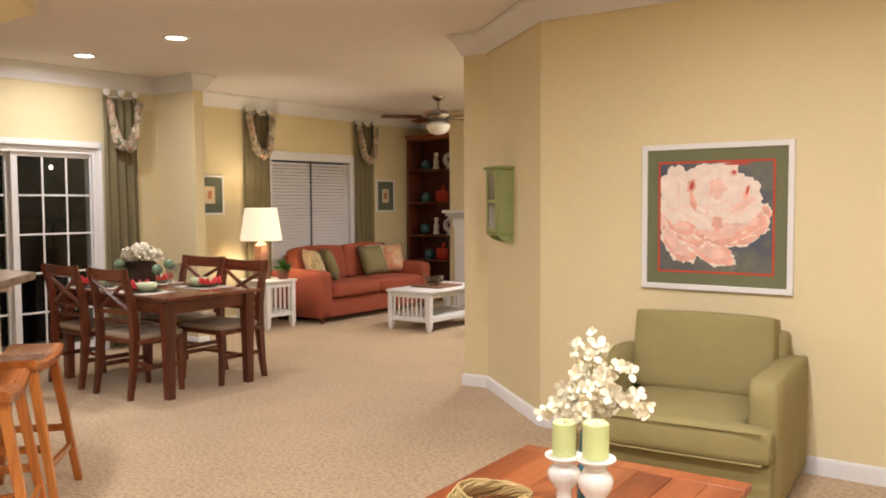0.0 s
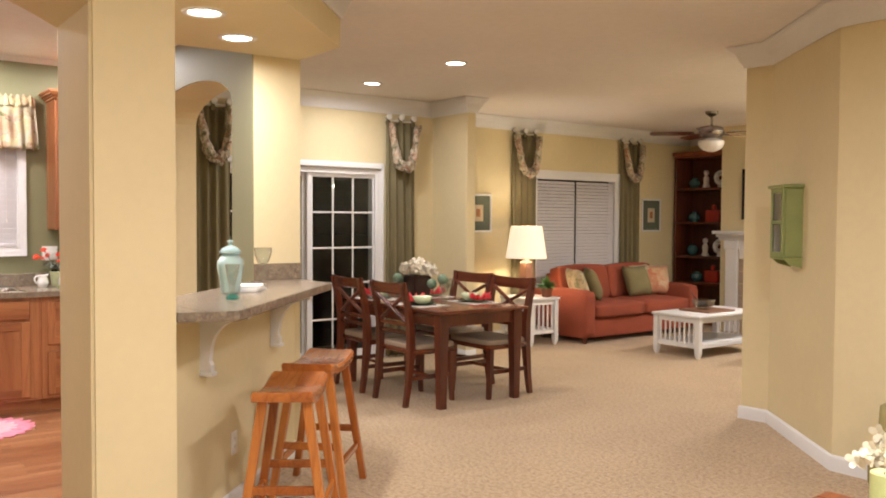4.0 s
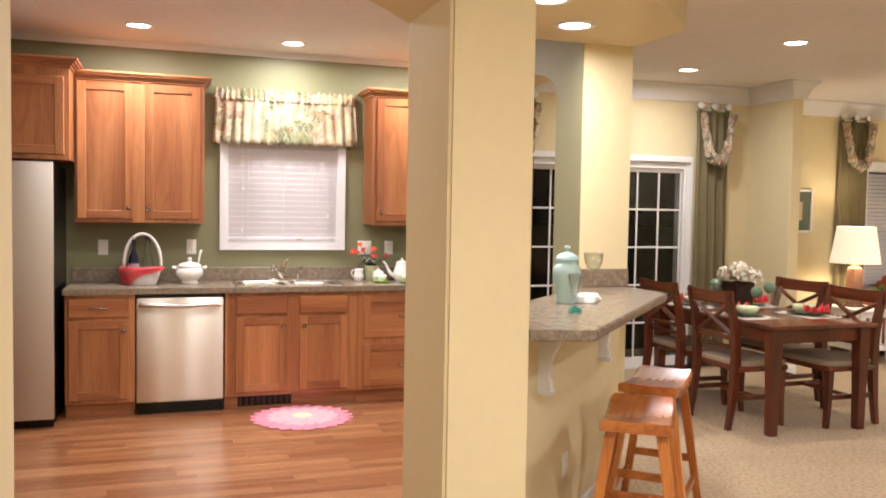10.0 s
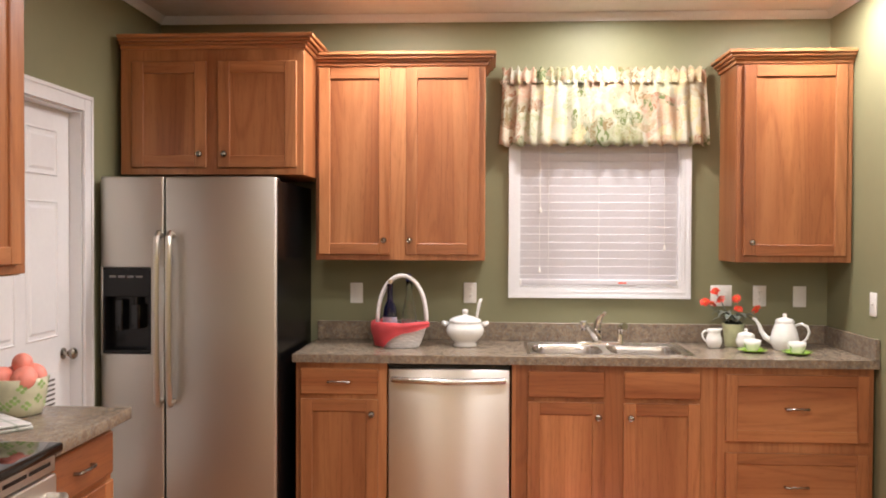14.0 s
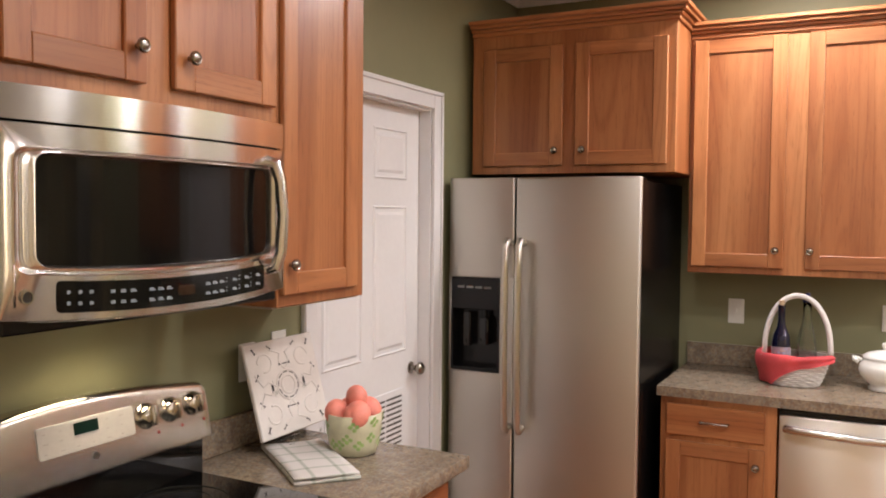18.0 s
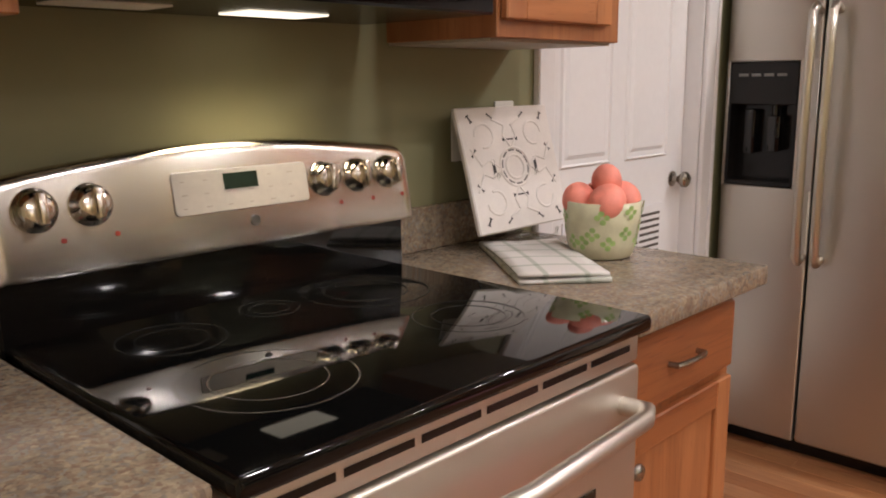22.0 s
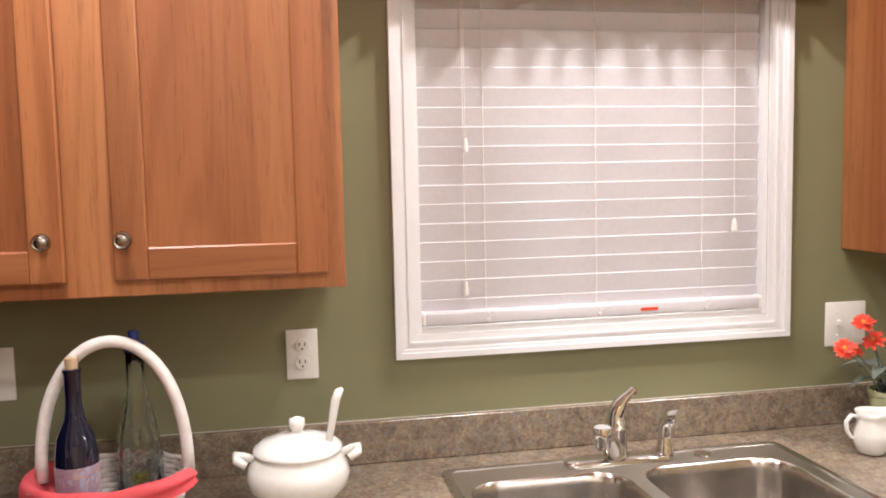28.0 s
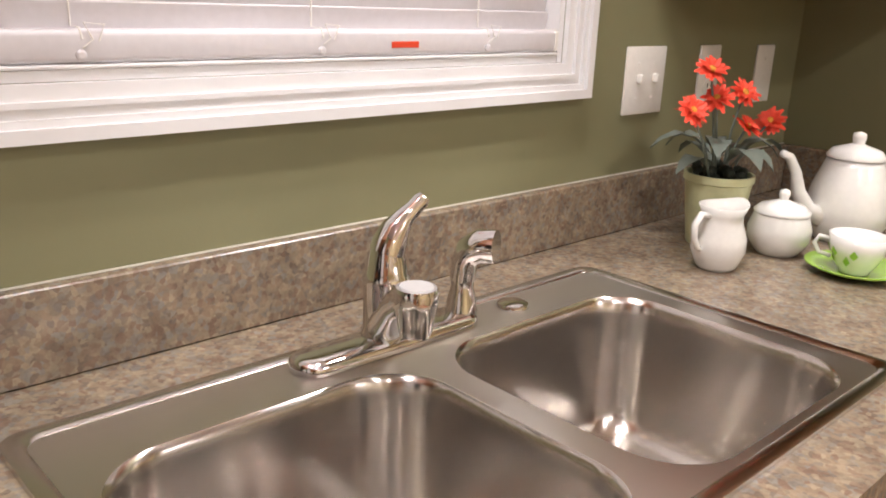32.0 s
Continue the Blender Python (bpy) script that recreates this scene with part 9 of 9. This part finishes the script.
for cx, cy, rz in ((-6.855, 1.735, 200), (-6.785, 1.935, 210)):
    sa = thing("saucer", pose(cx, cy, CZ), "bright lime green ceramic saucer", "saucer", "green cups and saucers")
    bm = bmesh.new()
    lathe(bm, [(0.0, 0.002), (0.032, 0.002), (0.055, 0.010), (0.073, 0.016), (0.0735, 0.014), (0.055, 0.006), (0.03, 0.0), (0.0, 0.0)], 32)
    part("dish", bm, LIME, sa, smooth="all")
    cu = thing("tea_cup", pose(cx, cy, CZ + 0.0025, 0, 0, rz), "white tea cup with a green leaf motif", "cup", "green cups and saucers")
    bm = bmesh.new()
    lathe(bm, [(0.0, 0.0), (0.022, 0.0), (0.023, 0.005), (0.030, 0.014), (0.040, 0.036), (0.044, 0.060), (0.042, 0.060), (0.037, 0.036), (0.026, 0.014), (0.0, 0.009)], 30)
    part("cup_body", bm, CERAMIC, cu, smooth="all")
    bm = bmesh.new()
    tube(bm, [(0.041, 0, 0.048), (0.056, 0, 0.050), (0.062, 0, 0.038), (0.054, 0, 0.024), (0.036, 0, 0.020)], 0.0035, 8)
    part("handle", bm, CERAMIC, cu, smooth="all")
    bm = bmesh.new()
    for k in range(5):
        a0 = -2.0 + 0.8 * k
        for (u, w) in ((0.0, 0.022), (0.28, 0.034)):
            r = 0.0308 + (w - 0.014) * 0.455 + 0.0008
            vs = [bm.verts.new((math.cos(a0 + u + da) * (r + dz * 0.38), math.sin(a0 + u + da) * (r + dz * 0.38), w + dz)) for da, dz in ((-0.16, 0), (0, -0.007), (0.16, 0), (0, 0.010))]
            bm.faces.new(vs)
    part("leaf_motif", bm, LIME, cu)

# ---- range counter: scroll tile, bowl of peaches, towel, spoon jar ----
at = thing("scroll_tile", pose(-5.170, -1.355, CZ, 0, 0, 180) @ Matrix.Diagonal((1.15, 1.0, 1.0, 1)), "cream carved scroll tile on a clear easel", "ornament")
TILT = pose(0, 0.0, 0.040, -16)
TS = 0.145
bm = bmesh.new()
slab(bm, -TS, 0.0, 0.0, TS, 0.014, 2 * TS, 0.003, 1, TILT)
tl = part("tile", bm, plain("cream_carved_plaster", (0.70, 0.66, 0.62), 0.6, var=0.06, scale=20), at)


def carve(kind, *a):
    bm = bmesh.new()
    if kind == "ring":
        x, z, r, w, gap = a
        n = 40
        for k in range(n):
            if gap and k % 4 == 0:
                continue
            a0, a1 = 2 * math.pi * k / n, 2 * math.pi * (k + 1) / n
            vs = [bm.verts.new((x + q * math.cos(t), -0.0008, z + q * math.sin(t))) for q, t in ((r, a0), (r, a1), (r + w, a1), (r + w, a0))]
            bm.faces.new(vs)
        mat = LEG2
    elif kind == "slot":
        x, z, l, w, t = a
        t = radians(t)
        vs = [bm.verts.new((x + u * l * math.cos(t) - v * w * math.sin(t), -0.0009, z + u * l * math.sin(t) + v * w * math.cos(t))) for u, v in ((-0.5, -0.5), (-0.25, -0.2), (0.25, -0.2), (0.5, -0.5), (0.5, 0.5), (0.25, 0.2), (-0.25, 0.2), (-0.5, 0.5))]
        bm.faces.new(vs)
        mat = LEG3
    else:
        pts, w = a
        tube(bm, [(x, 0.0012, z) for x, z in pts], w, 6)
        mat = bpy.data.materials["cream_carved_plaster"]
    bmesh.ops.transform(bm, matrix=TILT, verts=bm.verts)
    part("carving", bm, mat, tl)


# Rings and slots are flat faces: the shade of carved recesses painted on
LEG2 = plain("painted_groove_shade", (0.16, 0.15, 0.14), 0.8)
LEG3 = plain("painted_hole_shade", (0.05, 0.045, 0.045), 0.8)
carve("ring", 0, TS, 0.038, 0.006, True)
for sx in (-1, 1):
    for sz in (-1, 1):
        carve("slot", sx * 0.112, TS + sz * 0.118, 0.02, 0.012, 60 * sx * sz)
        carve("slot", sx * 0.05, TS + sz * 0.123, 0.018, 0.008, 40 * sx * sz)
        carve("slot", sx * 0.118, TS + sz * 0.04, 0.022, 0.008, -50 * sx * sz)
        pts = [(sx * (0.078 + 0.028 * math.cos(t)), TS + sz * (0.078 + 0.028 * math.sin(t))) for t in [k * 0.5 for k in range(11)]]
        carve("line", pts, 0.0035)
        carve("line", [(sx * 0.045, TS + sz * 0.0), (sx * 0.075, TS + sz * 0.02), (sx * 0.10, TS + sz * 0.01), (sx * 0.125, TS + sz * 0.05)], 0.0035)
        carve("line", [(0.0, TS + sz * 0.045), (sx * 0.02, TS + sz * 0.075), (sx * 0.012, TS + sz * 0.10), (sx * 0.045, TS + sz * 0.115)], 0.0035)
for sz in (-1, 1):
    carve("slot", 0, TS + sz * 0.066, 0.048, 0.009, 0)
    carve("slot", sz * 0.066, TS, 0.009, 0.048, 0)
carve("line", [(0.046 * math.cos(t), TS + 0.046 * math.sin(t)) for t in [2 * math.pi * k / 24 for k in range(25)]], 0.004)
carve("line", [(0.028 * math.cos(t), TS + 0.028 * math.sin(t)) for t in [2 * math.pi * k / 24 for k in range(25)]], 0.004)
bm = bmesh.new()
for sx in (-0.06, 0.06):
    tube(bm, [(sx, -0.035, 0.035), (sx, -0.030, 0.016), (sx, 0.0, 0.004), (sx, 0.085, 0.004), (sx, 0.03, 0.17)], 0.004, 8)
tube(bm, [(-0.06, 0.05, 0.006), (0.06, 0.05, 0.006)], 0.004, 8)
part("easel", bm, GLASS, at, "clear acrylic easel", smooth="all")

fb = thing("fruit_bowl", pose(-5.170, -1.152, CZ) @ Matrix.Diagonal((1.1, 1.1, 1.04, 1)), "green shamrock-print ceramic bowl of peaches", "bowl")
bm = bmesh.new()
lathe(bm, [(0.0, 0.0), (0.052, 0.0), (0.060, 0.004), (0.068, 0.03), (0.074, 0.075), (0.076, 0.118), (0.0735, 0.119), (0.070, 0.075), (0.060, 0.012), (0.0, 0.010)], 36)
part("bowl_body", bm, plain("cream_mottled_glaze", (0.60, 0.58, 0.40), 0.3, var=0.12, scale=30, coat=0.2), fb, smooth="all")
SHAM = plain("shamrock_green_glaze", (0.34, 0.50, 0.17), 0.35, var=0.3, scale=60)
rnd = random.Random(17)
for k in range(22):
    bm = bmesh.new()
    a, z = 2 * math.pi * k / 22 + rnd.uniform(-0.12, 0.12), (0.032, 0.062, 0.094)[k % 3] + rnd.uniform(-0.008, 0.008)
    for q in range(4):
        b = math.pi / 2 * q + rnd.uniform(-0.2, 0.2)
        du, dz = 0.0092 * math.cos(b), 0.0092 * math.sin(b)
        vs = []
        for e in range(7):
            w = 2 * math.pi * e / 7
            zz = z + dz + 0.0062 * math.sin(w)
            r = 0.0605 + (zz - 0.004) * 0.16 + 0.0035
            aa = a + (du + 0.0062 * math.cos(w)) / r
            vs.append(bm.verts.new((r * math.cos(aa), r * math.sin(aa), zz)))
        bm.faces.new(vs)
    part("shamrock", bm, SHAM, fb)
PEACH = plain("peach_skin", (0.88, 0.28, 0.21), 0.55, var=0.3, scale=14, grain=0.2, gscale=400)
for k, (x, y, z, s) in enumerate(((0.032, 0.030, 0.118, 0.042), (-0.032, 0.024, 0.116, 0.042), (0.030, -0.034, 0.116, 0.040), (-0.028, -0.036, 0.112, 0.038), (-0.006, 0.004, 0.158, 0.036))):
    bm = bmesh.new()
    vs = ball(bm, (0, 0, 0), s * 1.06, s, s * 0.84, 24, 14)
    for v in vs:
        a = math.atan2(v.co.y, v.co.x)
        v.co *= 1 - 0.07 * math.exp(-(a / 0.22) ** 2)
    bmesh.ops.transform(bm, matrix=pose(-5.170 + x * 1.1, -1.152 + y * 1.1, CZ + z * 1.03, 30 * k, 50 + 10 * k, 70 * k), verts=bm.verts)
    tagged(part("peach", bm, PEACH, smooth="all"), "ripe blush-orange peach in the bowl", "fruit", "peaches in the bowl")

TOWEL, nt, p = node_mat("checked_towel")
v = coords(nt, random_shift=False)
cols = []
for ax in ("X", "Y"):
    w = nt.nodes.new("ShaderNodeTexWave")
    w.wave_type, w.bands_direction, w.wave_profile = "BANDS", ax, "SIN"
    w.inputs["Scale"].default_value = 4.2
    nt.links.new(v, w.inputs["Vector"])
    cols.append(ramp(nt, w.outputs["Fac"], [(0.93, (0.78, 0.76, 0.74)), (0.985, (0.52, 0.55, 0.49))]))
nt.links.new(mix(nt, "MULTIPLY", 1.0, cols[0], cols[1]), p.inputs["Base Color"])
p.inputs["Roughness"].default_value = 0.9
bump(nt, p, noise_tex(nt, v, 500, 2), 0.4)
tw = thing("dish_towel", pose(-5.018, -1.203, CZ, 0, 0, 52.5) @ Matrix.Diagonal((1.03, 1.08, 1.0, 1)), "folded white checked dish towel on the counter", "towel")
for k in range(2):
    bm = bmesh.new()
    n, q = 20, 8
    top, bot = [], []
    for i in range(n + 1):
        r0, r1 = [], []
        for j in range(q + 1):
            x, y = (-0.19 + 0.012 * k) + (0.375 - 0.02 * k) * i / n, -0.085 + 0.165 * j / q
            z = 0.001 + 0.007 * k + 0.006 * math.sin(9 * x + k) * math.sin(14 * y + 2 * k) * (0.4 if k == 0 else 1) + (0.0015 * (k + 1))
            z = max(z, 0.001 + 0.0062 * k)
            x += 0.006 * math.sin(20 * y + k)
            r0.append(bm.verts.new((x, y, z + 0.006)))
            r1.append(bm.verts.new((x, y, z if k else 0.0008)))
        top.append(r0)
        bot.append(r1)
    for i in range(n):
        for j in range(q):
            bm.faces.new((top[i][j], top[i + 1][j], top[i + 1][j + 1], top[i][j + 1]))
            bm.faces.new((bot[i][j], bot[i][j + 1], bot[i + 1][j + 1], bot[i + 1][j]))
        for e in (0, q):
            bm.faces.new((top[i][e], top[i + 1][e], bot[i + 1][e], bot[i][e]))
    for e in (0, n):
        for j in range(q):
            bm.faces.new((top[e][j], top[e][j + 1], bot[e][j + 1], bot[e][j]))
    part("cloth_fold", bm, TOWEL, tw, smooth="all")

uj = thing("utensil_jar", pose(-3.80, -1.33, CZ), "white ceramic jar of cream wooden spoons", "jar")
bm = bmesh.new()
lathe(bm, [(0.0, 0.0), (0.05, 0.0), (0.055, 0.01), (0.058, 0.14), (0.055, 0.14), (0.05, 0.012), (0.0, 0.01)], 24)
part("jar", bm, CERAMIC, uj, smooth=True)
for dx, dy, h in ((-0.055, 0.0, 0.22), (0.0, 0.02, 0.24), (0.03, -0.02, 0.23)):
    bm = bmesh.new()
    tube(bm, [(dx * 0.3, dy * 0.3, 0.02), (dx, dy, h - 0.03)], 0.006, 8)
    bmesh.ops.translate(bm, verts=ball(bm, (0, 0, 0), 0.024, 0.010, 0.036, 14, 8), vec=(dx * 1.25, dy * 1.25, h))
    part("spoon", bm, plain("cream_spoon", (0.68, 0.60, 0.46), 0.5) if dx < 0 else bpy.data.materials["cream_spoon"], uj, smooth="all")

# ---- flower rug ----
rg2 = thing("flower_rug", pose(-6.295, 1.02, 0.001), "pink daisy-shaped kitchen rug on the plank floor", "rug")
for ring, (n, r0, r1, w, z, mm) in enumerate(((24, 0.10, 0.365, 0.046, 0.0, PINK), (18, 0.08, 0.255, 0.045, 0.004, PINK2), (14, 0.06, 0.175, 0.038, 0.008, PINK2))):
    for k in range(n):
        bm = bmesh.new()
        prof = [(r0, 0.35), (r0 + (r1 - r0) * 0.45, 0.9), (r0 + (r1 - r0) * 0.75, 1.0), (r0 + (r1 - r0) * 0.93, 0.62), (r1, 0.12)]
        up, lo = [], []
        for x, s in prof:
            up.append([bm.verts.new((x, -w * s, z + 0.004)), bm.verts.new((x, 0, z + 0.011)), bm.verts.new((x, w * s, z + 0.004))])
        for a, b in zip(up, up[1:]):
            for j in range(2):
                bm.faces.new((a[j], b[j], b[j + 1], a[j + 1]))
        bot = [bm.verts.new((q.co.x, q.co.y, z)) for row in up for q in (row[0],)] + [bm.verts.new((q.co.x, q.co.y, z)) for row in reversed(up) for q in (row[2],)]
        bm.faces.new(bot)
        bmesh.ops.transform(bm, matrix=pose(0, 0, 0, 0, 0, 360 * k / n + 7 * ring), verts=bm.verts)
        part("petal", bm, mm, rg2, smooth="all")
bm = bmesh.new()
lathe(bm, [(0.0, 0.026), (0.06, 0.024), (0.078, 0.014), (0.078, 0.0), (0.0, 0.0)], 28)
part("centre", bm, plain("cream_rug_centre", (0.82, 0.66, 0.48), 0.95, grain=0.7, gscale=250), rg2, smooth=True)

# ---- kitchen floor planks ----
PLW, PLL = 0.082, 0.98
bm = bmesh.new()
e = 0.0016
loft(bm, [[(x, y, z) for x, y in ((i, i), (PLW - i, i), (PLW - i, PLL - i), (i, PLL - i))] for i, z in ((0.0004, -0.006), (0.0004, -0.0016), (e, -0.0006))], True, False)
first = part("plank", bm, FLOORW, kfloor)
plank_me = first.data
rnd = random.Random(77)
row = 0
x = KX
started = False
while x < EX1 + 0.02:
    y = KS - 0.12 - rnd.uniform(0, PLL)
    while y < 2.36:
        inside = (x + y) < -1.55 + PLW or x < EX0 or y < 1.0
        if inside and y + PLL > KS - 0.1 and not (x > EX0 - 0.02 and y > 1.0):
            if not started:
                ob, started = first, True
            else:
                ob = new("plank", plank_me)
                ob.parent = kfloor
            ob.location = (x, y, 0.0)
        y += PLL
    x += PLW
    row += 1

# ---- night outside: dark lawn and one distant lamp ----
bm = bmesh.new()
slab(bm, -90, -60, -0.6, 60, 80, -0.35)
structure("ground", bm, plain("night_lawn", (0.03, 0.045, 0.02), 0.95, var=0.3, scale=0.6, grain=0.5, gscale=30), "dark lawn around the house at night")
sl = thing("street_lamp", pose(-34.0, 19.05, -0.35), "distant lit street lamp seen through the sliding door", "street lamp")
bm = bmesh.new()
lathe(bm, [(0.0, 0.0), (0.12, 0.0), (0.10, 0.15), (0.05, 0.25), (0.04, 3.22), (0.0, 3.23)], 16)
part("post", bm, BLACK, sl, smooth=True)
bm = bmesh.new()
lathe(bm, [(0.0, 3.52), (0.16, 3.50), (0.06, 3.58), (0.0, 3.62)], 16)
part("cap", bm, BLACK, sl)
bm = bmesh.new()
ball(bm, (0, 0, 3.38), 0.065, 0.065, 0.09, 16, 10)
part("lantern", bm, glow("street_lamp_glow", (1.0, 0.88, 0.66), 12.0), sl, "glowing glass lantern", smooth="all")
